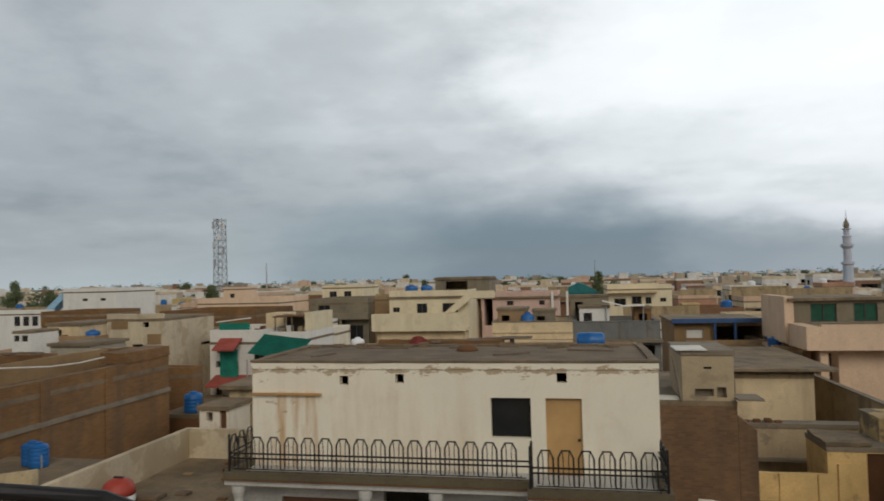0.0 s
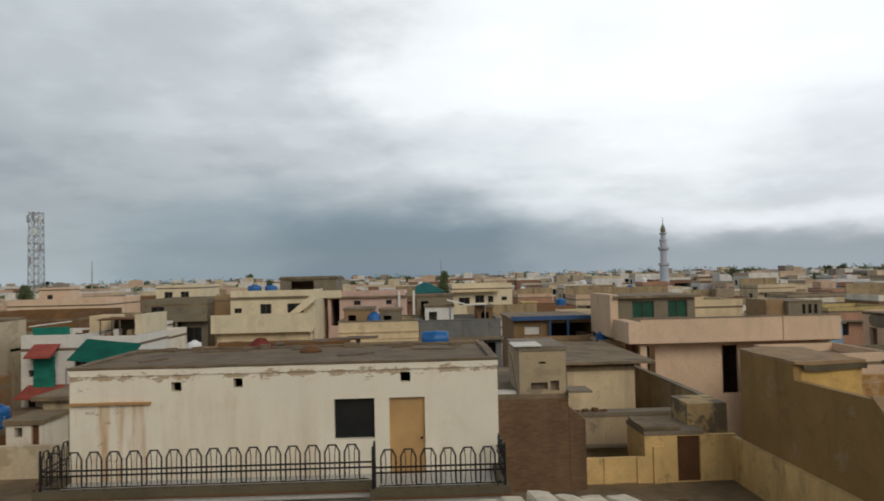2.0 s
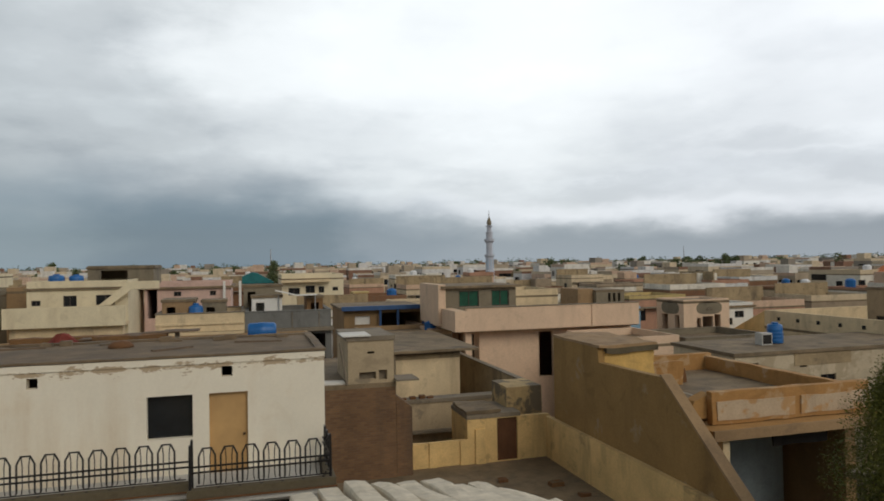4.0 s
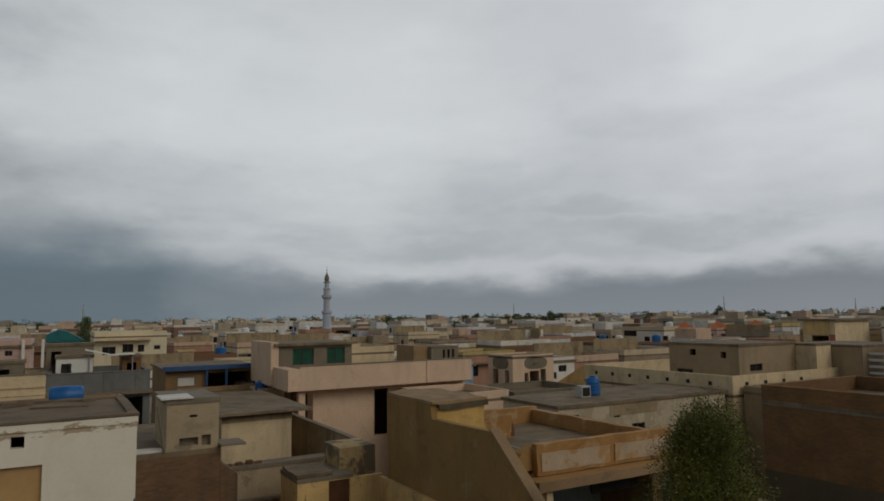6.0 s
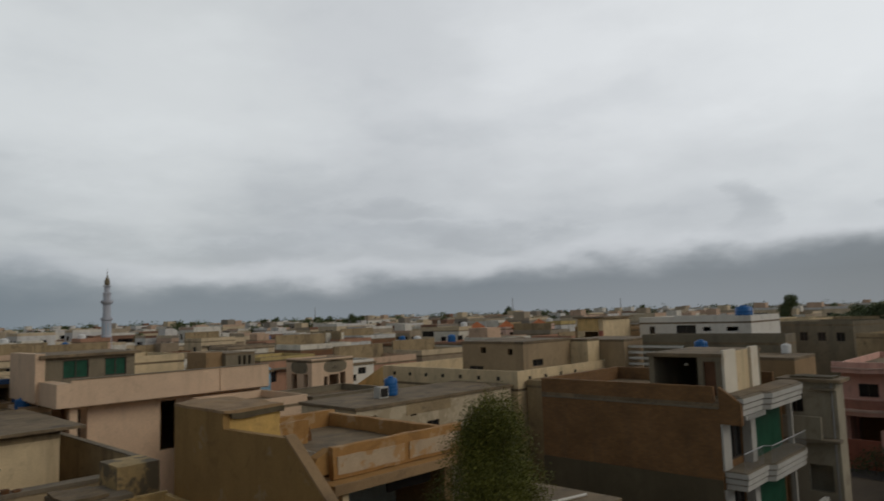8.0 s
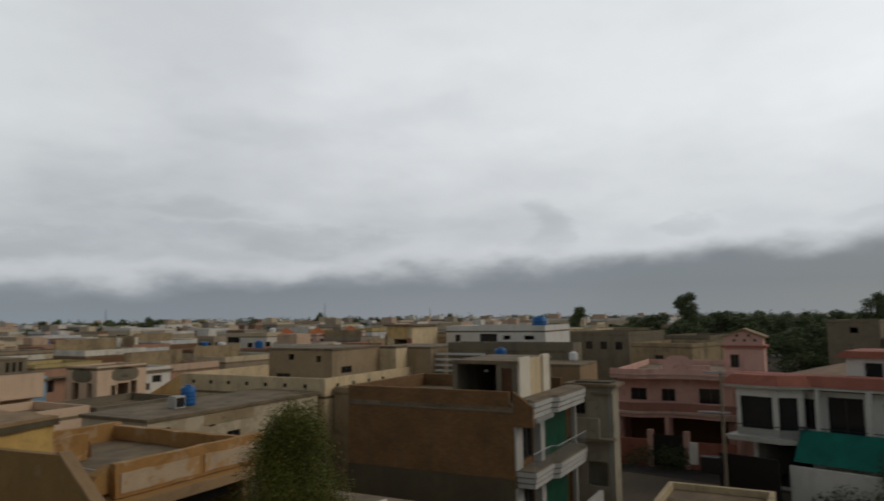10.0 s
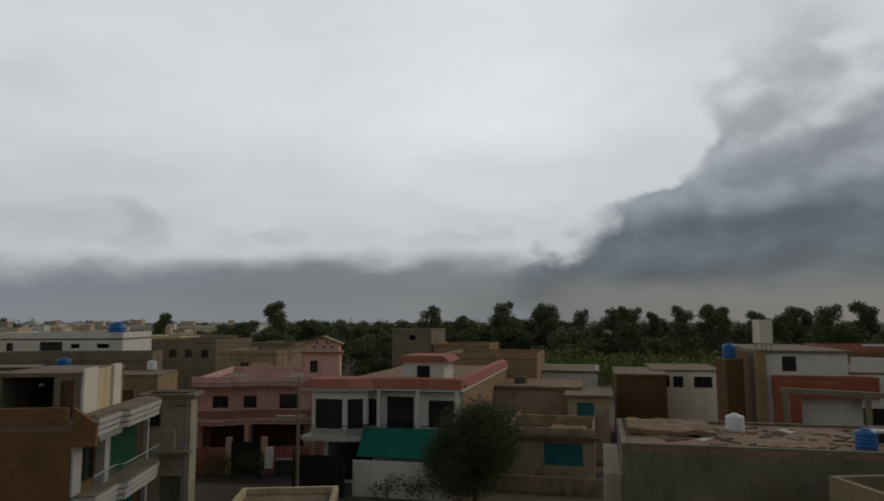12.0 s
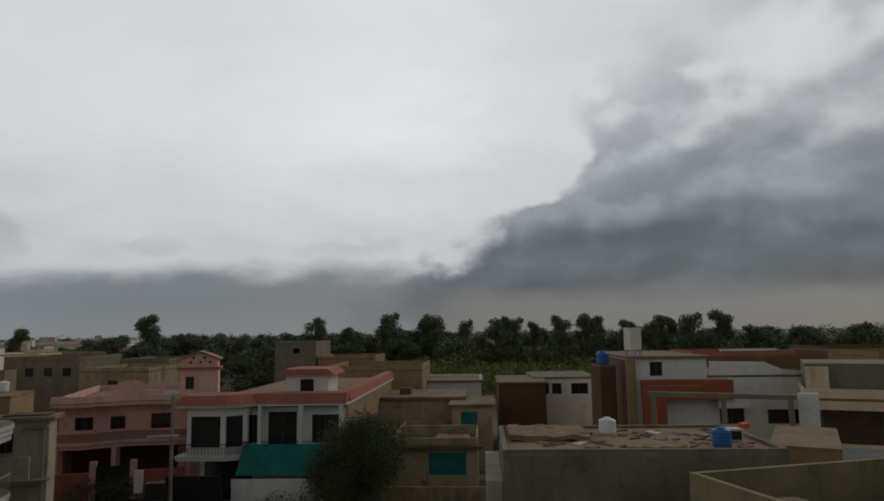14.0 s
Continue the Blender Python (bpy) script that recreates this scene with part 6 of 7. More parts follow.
part("roof_band", bow_bm(6.15, 6.42, 0.95, 2.0), PINK, pink)
part("roof_lip", bow_bm(6.425, 6.5, 1.06, 1.2), PALE_PINK, pink)
part("roof_band", bow_bm(6.503, 6.86, 0.80, 0.15), PINK, pink)
part("balcony_band", bow_bm(3.30, 3.55, 0.80, 1.7), PINK, pink)
part("balcony_band", bow_bm(3.58, 3.74, 0.98, 1.9), PALE_PINK, pink)
part("balcony_wall", bow_bm(3.74, 4.35, 0.72, 0.12), plaster("faded_red_paint", (0.42, 0.19, 0.14), amount=0.4), pink, "faded red balcony wall")
part("handrail", bow_bm(4.352, 4.42, 0.76, 0.2), PINK, pink)
part("crest", disc(8.5, 7.1, 0.95, 0.75, "x", 53.6), PINK, pink, "rounded roof crest")
for yy in (9.2, 7.6, 6.7):
    part("crest_foot", one_box(53.45, 53.7, yy - 0.45, yy + 0.45, 6.75, 7.15), PINK, pink)
for yy in (4.5, 9.4, 13.0):
    part("pillar", one_box(53.3, 53.6, yy - 0.16, yy + 0.16, 0, 3.295), PINK, pink)
tower = house("roof_room", (55.0, 57.8, 2.7, 5.4), 0, 8.55, PINK, TERRACOTTA, "pink roof turret with a small gabled top", par=0.0, over=0.2, category="roof room", holes=[("W", 4.4, 5.0, 6.95, 7.9, "glass")])
part("gable", prism([(2.75, 8.56), (5.35, 8.56), (5.35, 9.15), (4.05, 9.65), (2.75, 9.15)], 55.1, 57.7), PINK, tower)
part("gable_roof", prism([(2.5, 9.10), (4.05, 9.70), (5.6, 9.10), (5.6, 9.18), (4.05, 9.80), (2.5, 9.18)], 54.85, 57.9), TAN, tower)
for yy, zz in ((3.2, 8.85), (3.9, 8.85), (4.6, 8.85), (3.6, 9.2), (4.4, 9.2)):
    part("pigeon_hole", one_box(55.06, 55.095, yy, yy + 0.16, zz, zz + 0.16), DARK, tower)
gate_wall = thing("gate_wall", (52.0, 8.0, 0), "reddish front wall with an iron gate", "wall")
part("wall", rough_box((51.8, 52.0, 4.6, 13.4, 0, 1.9), 0.015, 5), TERRACOTTA, gate_wall)
part("gate", one_box(51.7, 51.78, 8.0, 10.2, 0.1, 2.3), IRON, gate_wall)
for yy in (7.85, 10.35):
    part("gatepost", one_box(51.65, 52.1, yy - 0.2, yy + 0.2, 0, 2.6), PINK, gate_wall)
for k in range(3):
    tree((50.6, 10.8 - 1.5 * k, 0), 1.5, 1.3, 700, 0.10, LEAF, 40 + k, "low clipped green hedge bush by the gate", low=0.3, clumps=7, category="bush", group="hedge bushes", tight=0.5)

# ---- white house with the red roof edge (turned with its street) ----
W2 = (48.8, 3.32, 0)
wh = house("house", (0, 22, -9.7, 0), 0, 6.35, SHARP_WHITE, CONCRETE_ROOF, "white two-storey house with a red tiled roof edge", par=0.0, at=W2, rot=-18, holes=[
    ("W", -2.4, -0.5, 3.9, 5.7, "glass"), ("W", -3.9, -3.1, 3.9, 5.7, "glass"), ("W", -6.4, -4.5, 3.7, 5.9, "glass"), ("W", -9.2, -7.4, 3.9, 5.7, "glass"), ("W", -3.5, -0.3, 0.2, 2.8, "open")])
part("eave", one_box(-0.9, 22.2, -9.9, 0.25, 6.36, 6.52), SHARP_WHITE, wh)
part("roof_deck", one_box(0.32, 21.9, -9.15, 0.1, 6.524, 6.6), RUBBLE_ROOF, wh, "dusty brown roof deck")
part("red_edge", prism([(0.3, 6.53), (-1.05, 6.53), (-0.75, 7.15), (0.1, 7.2)], -9.85, 0.3, "y"), TERRACOTTA, wh, "sloping red tiled roof edge")
part("red_edge", prism([(-9.95, 6.53), (-9.8, 7.15), (-9.2, 7.2), (-9.2, 6.53)], 0.1, 22.2, "x"), TERRACOTTA, wh)
part("side_face", one_box(0.02, 22.0, -9.76, -9.705, 0, 6.35), TAN, wh, "tan unpainted side wall")
def bay_plan(out):
    return [(-0.021, 0.3 + out), (-1.5 - out, 0.3 + out), (-1.5 - out, -2.2 - out * 0.5), (-0.75 - out * 0.7, -3.4 - out), (-0.021, -3.4 - out)]


part("balcony", loft(bay_plan(0.45), 3.1, bay_plan(0.55), 3.4), SHARP_WHITE, wh)
part("bay_lintel", loft(bay_plan(0.0), 5.8, bay_plan(0.0), 6.355), SHARP_WHITE, wh)
part("bay_sill", loft(bay_plan(0.0), 3.402, bay_plan(0.0), 3.85), GREY_AND_SHADED, wh)
part("bay_glass", loft(bay_plan(-0.12), 3.852, bay_plan(-0.12), 5.798), GLASS, wh, "dark glass of the bay")
for px_, py_, w_ in ((-1.5, 0.05, 0.25), (-1.5, -2.2, 0.32), (-0.85, -3.4, 0.3)):
    part("bay_pier", one_box(px_, px_ + w_, py_, py_ + w_, 3.852, 5.798), SHARP_WHITE, wh)
bm = bmesh.new()
loop_ = [(-1.95, 0.65), (-1.95, -2.4), (-1.1, -3.8)]
for (ax, ay), (bx, by) in zip(loop_, loop_[1:]):
    for k in range(14):
        f = k / 14
        tube(bm, [(ax + (bx - ax) * f, ay + (by - ay) * f, 3.4), (ax + (bx - ax) * f, ay + (by - ay) * f, 4.1)], 0.012, 4)
tube(bm, [(x, y, 4.12) for x, y in loop_], 0.025, 5)
part("bay_railing", bm, IRON, wh)
part("bay_eave", loft(bay_plan(0.5), 6.36, bay_plan(0.6), 6.525), SHARP_WHITE, wh)
part("bay_red_edge", loft(bay_plan(0.62), 6.53, bay_plan(0.2), 7.14), TERRACOTTA, wh)
part("balcony", one_box(-1.0, -0.02, -9.7, -3.2, 3.1, 3.4), SHARP_WHITE, wh)
for yy in (-4.2, -6.9, -9.5):
    part("column", tube(bmesh.new(), [(-0.85, yy, 3.4), (-0.85, yy, 6.36)], 0.14, 10), SHARP_WHITE, wh)
bm = bmesh.new()
for k in range(49):
    tube(bm, [(-0.9, -9.6 + 0.2 * k, 3.4), (-0.9, -9.6 + 0.2 * k, 4.1)], 0.012, 4)
tube(bm, [(-0.9, -9.6, 4.12), (-0.9, 0.2, 4.12)], 0.025, 5)
part("railing", bm, IRON, wh)
part("turret", one_box(1.2, 4.2, -8.2, -5.3, 6.36, 8.2), SHARP_WHITE, wh, "white roof turret")
part("turret_roof", prism([(-8.7, 8.2), (-8.2, 8.6), (-5.3, 8.6), (-4.8, 8.2)], 0.8, 4.6, "x"), TERRACOTTA, wh, "red tiled turret roof")
part("turret_window", one_box(1.16, 1.195, -7.2, -6.3, 7.0, 7.9), GLASS, wh)
part("net_awning", prism([(-1.1, 4.0), (-2.6, 2.4), (-2.6, 2.36), (-1.1, 3.96)], -9.3, -3.3, "y"), TEAL_NET, wh, "teal shade net over the front yard")
part("front_wall", rough_box((-3.0, -2.8, -9.6, -3.2, 0, 2.2), 0.01, 5), SHARP_WHITE, wh)
part("gate", one_box(-3.95, -3.85, -3.0, 0.5, 0.1, 2.6), IRON, wh, "black sheet iron gate")
for k in range(3):
    tree((44.2 - 0.5 * k, -1.0 - 2.2 * k, 0), 1.3, 1.2, 500, 0.12, LEAF, 50 + k, "green street-side bush before the white house", low=0.3, clumps=6, category="bush", group="street bushes", tight=0.5)
tree((42.0, -6.2, 0), 5.6, 3.0, 80000, 0.075, LEAF, 7, "round dark green street tree", low=0.25, clumps=22, squash=0.9, tight=0.42)

pole = thing("power_pole", (42.3, 4.35, 0), "grey concrete power pole with cross arms and a transformer", "power pole")
part("shaft", tube(bmesh.new(), [(42.3, 4.35, 0), (42.3, 4.35, 7.7)], 0.12, 8, 0.08), CONCRETE, pole)
for zz, ww in ((7.55, 0.9), (5.3, 1.3)):
    part("cross_arm", one_box(42.2, 42.32, 4.35 - ww * 0.3, 4.35 + ww, zz, zz + 0.1), STEEL, pole)
part("transformer", rough_box((41.8, 42.4, 4.6, 5.6, 2.0, 2.9), 0.02, 2), IRON, pole)
part("meter_box", one_box(42.0, 42.15, 5.75, 6.2, 2.4, 3.6), WHITE_FRAME, pole)
part("wire", tube(bmesh.new(), [(42.3, 4.9, 5.4), (46, 4.0, 5.0), (50.0, 3.5, 5.6)], 0.012, 4), IRON, pole)

# ---- grey roof with clutter, in the south-east ----
G = (25.0, -10.4, 0)
grey_house = house("house", (0, 6.5, -9.4, 1.1), 0, 6.4, MOSSY, RUBBLE_ROOF, "mossy grey cement house with clutter on its flat roof", par=0.12, pt=0.2, at=G, rot=-18)
part("side_ledge", one_box(0.2, 6.5, 1.12, 1.75, 0, 5.35), OLD_BEIGE, grey_house)
for k in range(3):
    part("drain_hole", one_box(0.16, 0.198, 1.3, 1.46, 2.2 + 1.0 * k, 2.36 + 1.0 * k), DARK, grey_house)
part("earth_mound", rough_box((2.6, 6.0, -2.6, 0.7, 6.41, 6.62), 0.14, 8), RUBBLE_ROOF, grey_house, "low heap of brown earth")
clutter_rng = random.Random(9)
gm = pose(*G, 0, 0, -18)
for k in range(70):
    lx, ly = clutter_rng.uniform(0.8, 5.9), clutter_rng.uniform(-8.8, -0.6)
    w = gm @ Vector((lx, ly, 6.4))
    s_ = clutter_rng.uniform(0.08, 0.32)
    kind = k % 3
    ob = thing(("plank", "rubble", "roof_sheet")[kind], tuple(w), ("old grey plank lying on the cement roof", "low heap of broken bricks on the cement roof", "bent scrap sheet on the cement roof")[kind], ("plank", "rubble", "scrap sheet")[kind], "clutter on the cement roof", clutter_rng.uniform(0, 180), local=True)
    if kind == 0:
        part("board", rough_box((-s_ * 1.8, s_ * 1.8, -0.07, 0.07, 0.0, 0.06), 0.02, 3, k), WOOD, ob)
    elif kind == 1:
        part("heap", rough_box((-s_, s_, -s_ * 0.6, s_ * 0.6, -0.03, s_ * 0.28), 0.10, 3, k), RUBBLE_ROOF if k % 2 else TAN, ob)
    else:
        part("sheet", rough_box((-s_, s_, -s_ * 0.7, s_ * 0.7, 0.0, 0.05), 0.06, 3, k), (ROOF, GREY, CONCRETE, WHITE_FRAME)[k % 4], ob)
w = gm @ Vector((4.6, -3.65, 6.4))
water_tank(tuple(w), 0.36, 0.72, WHITE_PLASTIC, "white plastic water tank on the cement roof")
w = gm @ Vector((1.2, -7.42, 6.4))
water_tank(tuple(w), 0.36, 0.75, BLUE, "bright blue plastic water tank on the cement roof")
w = gm @ Vector((2.6, -8.3, 6.4))
ac = thing("air_cooler", tuple(w), "grey metal air cooler on the cement roof", "air cooler", "", -18, local=True)
part("case", one_box(-0.3, 0.3, -0.35, 0.35, 0, 0.5), WHITE_FRAME, ac)
part("grille", one_box(-0.335, -0.303, -0.28, 0.28, 0.08, 0.42), DARK, ac)
store = house("house", (0, 7.0, -2.9, 0), 0, 5.6, TAN, RUBBLE_ROOF, "low tan house with an earth roof behind the cement house", par=0.0, at=(27.6, -23.1, 0), rot=-43)
crate = thing("crate", (32.36, -25.54, 5.6), "bright orange plastic crate on the earth roof", "crate", "", 10, local=True)
part("box", rough_box((-0.2, 0.2, -0.22, 0.22, 0, 0.28), 0.01, 2), ORANGE, crate)
house("house", (13.5, 19.7, -22.0, -13.5), 0, 5.2, TAN, CONCRETE_ROOF, "low house with a walled sunken roof", par=1.3, pt=0.2, par_mat=plaster("mossy_yellow_plaster", (0.27, 0.215, 0.115), (0.12, 0.10, 0.06), 0.8, spread=0.4))
st = thing("broken_stool", (16.6, -14.6, 5.2), "broken wooden stool on the sunken roof", "stool")
part("seat", rough_box((16.3, 16.9, -14.9, -14.3, 6.2, 6.28), 0.03, 2), WOOD, st)
for dx, dy in ((-0.22, -0.22), (0.22, -0.22), (-0.22, 0.22), (0.22, 0.22)):
    part("leg", tube(bmesh.new(), [(16.6 + dx, -14.6 + dy, 5.2), (16.6 + dx, -14.6 + dy, 6.2)], 0.03), WOOD, st)

# ---- houses beyond, in the south-east ----
def se_house(name, corner, front, depth, z1, wall, label, **kw):
    """A block whose street side starts at the corner and runs south, turned with its street."""
    return house(name, (0, depth, -front, 0), 0, z1, wall, CONCRETE_ROOF, label, at=(*corner, 0), rot=-18, **kw)


tan_low = se_house("house", (47.9, -9.2), 6.0, 9, 3.25, SMEARED, "low grey house with a worn roof terrace and a teal shutter", par=0.45, par_mat=STAINED, holes=[("W", -5.2, -2.6, 1.2, 2.7, "teal")])
part("slab", rough_box((-0.6, -0.02, -6.3, 0.3, 3.0, 3.22), 0.03, 6), DAMP, tan_low, "damp brown roof slab edge")
part("yard_wall", rough_box((-2.6, -2.4, -6.6, 0.6, 0, 1.0), 0.04, 6), STAINED, tan_low)
part("inner_wall", rough_box((3.6, 3.8, -5.8, -0.3, 3.26, 4.05), 0.04, 5), STAINED, tan_low)
part("rubble", rough_box((0.6, 3.0, -5.4, -3.0, 3.26, 3.5), 0.12, 5), RUBBLE_ROOF, tan_low)
se_house("house", (53.6, -15.2), 3.2, 7, 5.2, SMEARED, "concrete stair house with a teal door", par=0.0, over=0.3, holes=[("W", -2.0, -0.7, 2.6, 4.6, "teal")])
se_house("house", (73.5, -16.2), 7.5, 9, 5.7, SHARP_WHITE, "pale house with a low grey roof", par=0.1, over=0.3)
low_slab = thing("roof_slab", (60.0, -13.6, 0), "broad low cement roof on thin walls", "roof slab", "", -18, local=True)
part("slab", rough_box((-2.0, 6.0, -4.5, 3.2, 5.25, 5.45), 0.05, 7), RUBBLE_ROOF, low_slab)
part("wall", one_box(-1.6, 5.6, -4.2, 2.9, 0, 5.23), SMEARED, low_slab)
part("loose_block", rough_box((0.5, 1.6, 0.4, 1.4, 5.46, 6.0), 0.06, 3), DAMP, low_slab)
se_house("house", (66.0, -12.0), 9.0, 5, 3.8, DARK_BROWN, "low dark brown house", par=0.4)
se_house("house", (58.8, -21.0), 4.2, 9, 6.4, DARK_BROWN, "dark brown house with a bare roof", par=0.0, over=0.15)
se_house("house", (62.0, -25.6), 6.0, 9, 6.5, WHITE, "cream house with small dark windows", par=0.0, over=0.1, holes=[("W", -1.5, -0.4, 4.9, 5.9, "glass"), ("W", -2.7, -1.8, 4.9, 5.9, "glass"), ("W", -5.2, -3.6, 4.9, 5.9, "glass")])
se_house("house", (70.5, -7.0), 9.5, 10, 7.2, TAN, "tan house with a broken parapet", par=0.5)
se_house("house", (86.0, -2.0), 5.0, 8, 9.8, GREY, "grey cement house among the trees", par=0.2, holes=[("W", -3.0, -2.2, 8.6, 9.2, "open")])
se_house("house", (84.5, -7.0), 7.0, 8, 7.9, TAN, "tan house among the trees", par=0.3)
for k, (cx, cy, fr, zz) in enumerate(((89.0, 28.5, 9.5, 8.4), (76.0, 17.0, 7.0, 7.5), (90.0, 16.0, 6.0, 7.9), (98.0, 34.0, 8.0, 8.6), (82.0, 40.0, 9.0, 8.2), (70.0, 45.0, 8.0, 8.6))):
    se_house("house", (cx, cy), fr, 9, zz, (GREY, STAINED, GREY, CREAM, PEACH, TAN)[k], ("grey cement house with a flat roof", "stained house with a flat roof", "grey house with an open porch", "cream house with a flat roof", "peach house with a flat roof", "tan house with a flat roof")[k], par=0.35, holes=[("W", -fr + 1 + 2.2 * j, -fr + 2 + 2.2 * j, zz - 1.9, zz - 0.9, "glass") for j in range(int(fr / 2.6))])

RB = (44.68, -26.0)
sign_house = se_house("house", RB, 5.4, 12, 9.0, SHARP_WHITE, "white house with a rust-red sign band and brown side", par=0.0, over=0.25, holes=[("W", -2.3, -1.4, 7.6, 8.6, "glass")])
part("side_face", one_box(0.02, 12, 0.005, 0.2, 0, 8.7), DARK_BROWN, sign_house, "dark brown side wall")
part("corner_strip", one_box(-0.3, 0.0, -0.35, 0.3, 0, 8.9), TAN, sign_house, "tan corner pillar")
part("sign_band", one_box(-1.1, -0.02, -6.8, -0.7, 6.0, 7.35), SIGN_RED, sign_house, "rust-red sign band")
for zz in (6.5, 6.95):
    for k in range(9):
        part("lettering", one_box(-1.125, -1.103, -4.6 + 0.42 * k - (k % 3) * 0.05, -4.3 + 0.42 * k, zz, zz + 0.07), TAN, sign_house)
part("sign_post", one_box(-1.1, -0.05, -2.2, -0.75, 3.0, 6.0), SIGN_RED, sign_house)
roof_sign = thing("roof_tank", (45.0, -26.6, 9.0), "tall white box on legs on the roof", "roof tank")
part("box", rough_box((44.7, 45.6, -27.05, -26.15, 9.45, 11.05), 0.01, 2), WHITE, roof_sign)
for dx, dy in ((44.78, -26.95), (45.5, -26.95), (44.78, -26.25), (45.5, -26.25)):
    part("leg", one_box(dx - 0.05, dx + 0.05, dy - 0.05, dy + 0.05, 9.0, 9.45), STEEL, roof_sign)
water_tank((46.6, -24.92, 8.4), 0.45, 1.0, BLUE, "blue plastic water tank on a brown roof edge")
house("house", (45.9, 47.4, -25.55, -24.3), 0, 8.4, DARK_BROWN, CONCRETE_ROOF, "narrow dark brown stair tower", par=0)
lw = se_house("house", (43.1, -31.0), 8.0, 10, 7.6, SHARP_WHITE, "long white house with a stepped parapet", par=0.0, holes=[("W", -2.6, -0.9, 4.2, 5.3, "glass"), ("W", -6.6, -4.2, 4.2, 5.2, "glass")])
part("parapet", prism([(-8.0, 7.6), (-8.0, 7.75), (-5.4, 8.0), (-4.2, 8.5), (-0.4, 8.6), (-0.4, 7.6)], 0.0, 0.2, "x"), SHARP_WHITE, lw)
part("recess", one_box(-0.9, -0.02, -2.8, -0.6, 5.4, 6.0), SHARP_WHITE, lw)
frame_ = thing("concrete_frame", (39.9, -24.8, 0), "grey concrete frame of an unfinished porch", "concrete frame", "", -40, local=True)
part("beam", one_box(-0.2, 0.2, -8.2, 0.3, 6.66, 6.95), GREY, frame_)
for yy in (0.0, -4.2, -7.9):
    part("column", one_box(-0.16, 0.16, yy - 0.16, yy + 0.16, 0, 6.66), GREY, frame_)
part("block", one_box(0.6, 1.0, -9.4, -8.3, 0, 7.0), SHARP_WHITE, frame_)
rr = se_house("house", (66.0, -46.0), 11.0, 9, 7.9, DARK_BRICK, "dark red house with a white roof line", par=0.5, par_mat=TERRACOTTA)
part("white_line", one_box(-0.05, 0.3, -9.0, -3.0, 8.405, 8.6), SHARP_WHITE, rr)
tan_house = house("house", (0, 9, -14, 0), 0, 6.6, PEACH, CONCRETE_ROOF, "peach and tan house with a deep dark porch", par=0.55, at=(36.1, -32.9, 0), rot=-40, holes=[("W", -9.0, -0.4, 3.9, 5.9, "open")])
part("porch_wall", one_box(-0.6, -0.02, -12, 0, 2.6, 3.7), WHITE_FRAME, tan_house)
part("upper_room", one_box(2.0, 8.0, -9.0, -0.3, 6.6, 8.6), GREY, tan_house)
part("upper_pier", one_box(1.7, 2.0, -1.6, -0.3, 6.6, 8.4), CREAM, tan_house)
se_house("house", (62.0, -60.0), 12.0, 9, 8.4, DARK_BROWN, "dark house at the wood's edge", par=0.3)
se_house("house", (50.0, -54.0), 9.0, 9, 8.2, BROWN, "brown house with a flat roof", par=0.4)

# ---- mobile mast, minaret ----
mast = thing("lattice_mast", (-119.1, 214.0, 0), "tall grey steel lattice mast with antennas", "mast")
MX, MY = -119.1, 214.0
half = lambda z: 1.75 - 0.010 * z
for sx, sy in ((-1, -1), (1, -1), (1, 1), (-1, 1)):
    part("leg", tube(bmesh.new(), [(MX + sx * half(0), MY + sy * half(0), 0), (MX + sx * half(33), MY + sy * half(33), 33.3)], 0.16, 5), STEEL, mast)
for k in range(14):
    za, zb = k * 2.35, (k + 1) * 2.35
    bm = bmesh.new()
    for i in range(4):
        c = [(-1, -1), (1, -1), (1, 1), (-1, 1)]
        (ax, ay), (bx, by) = c[i], c[(i + 1) % 4]
        tube(bm, [(MX + ax * half(za), MY + ay * half(za), za), (MX + bx * half(zb), MY + by * half(zb), zb)], 0.07, 4)
        tube(bm, [(MX + bx * half(za), MY + by * half(za), za), (MX + ax * half(zb), MY + ay * half(zb), zb)], 0.07, 4)
        tube(bm, [(MX + ax * half(zb), MY + ay * half(zb), zb), (MX + bx * half(zb), MY + by * half(zb), zb)], 0.07, 4)
    part("bracing", bm, STEEL, mast)
for k, (dx, dy, zz) in enumerate(((-1.9, -1.2, 31), (1.9, -1.2, 31), (0, -1.9, 32), (-1.9, -1, 24), (1.9, -1.0, 22), (0.6, -1.9, 27), (-0.8, -1.9, 18))):
    part("antenna", one_box(MX + dx - 0.25, MX + dx + 0.25, MY + dy - 0.2, MY + dy + 0.2, zz - 1.2, zz + 1.2), SHARP_WHITE if k % 2 else STEEL, mast)
thin_mast = thing("radio_mast", (-125, 262, 0), "thin steel radio mast", "mast")
part("shaft", tube(bmesh.new(), [(-125, 262, 0), (-125, 262, 19)], 0.45, 5, 0.15), STEEL, thin_mast)
for k, (mx, my, mh) in enumerate(((372, 290, 21), (10, 330, 18), (300, 420, 19), (430, 240, 18))):
    ob = thing("radio_mast", (mx, my, 0), "thin steel radio mast", "mast", "far masts")
    part("shaft", tube(bmesh.new(), [(mx, my, 0), (mx, my, mh)], 0.7, 5, 0.15), STEEL, ob)
MINARET_WHITE = plaster("bluish_white_paint", (0.50, 0.52, 0.58), amount=0.3, spread=0.1)
minaret = thing("minaret", (54.65, 150.4, 0), "slim white and blue minaret with two galleries", "minaret")
MI = (54.65, 150.4, 0)
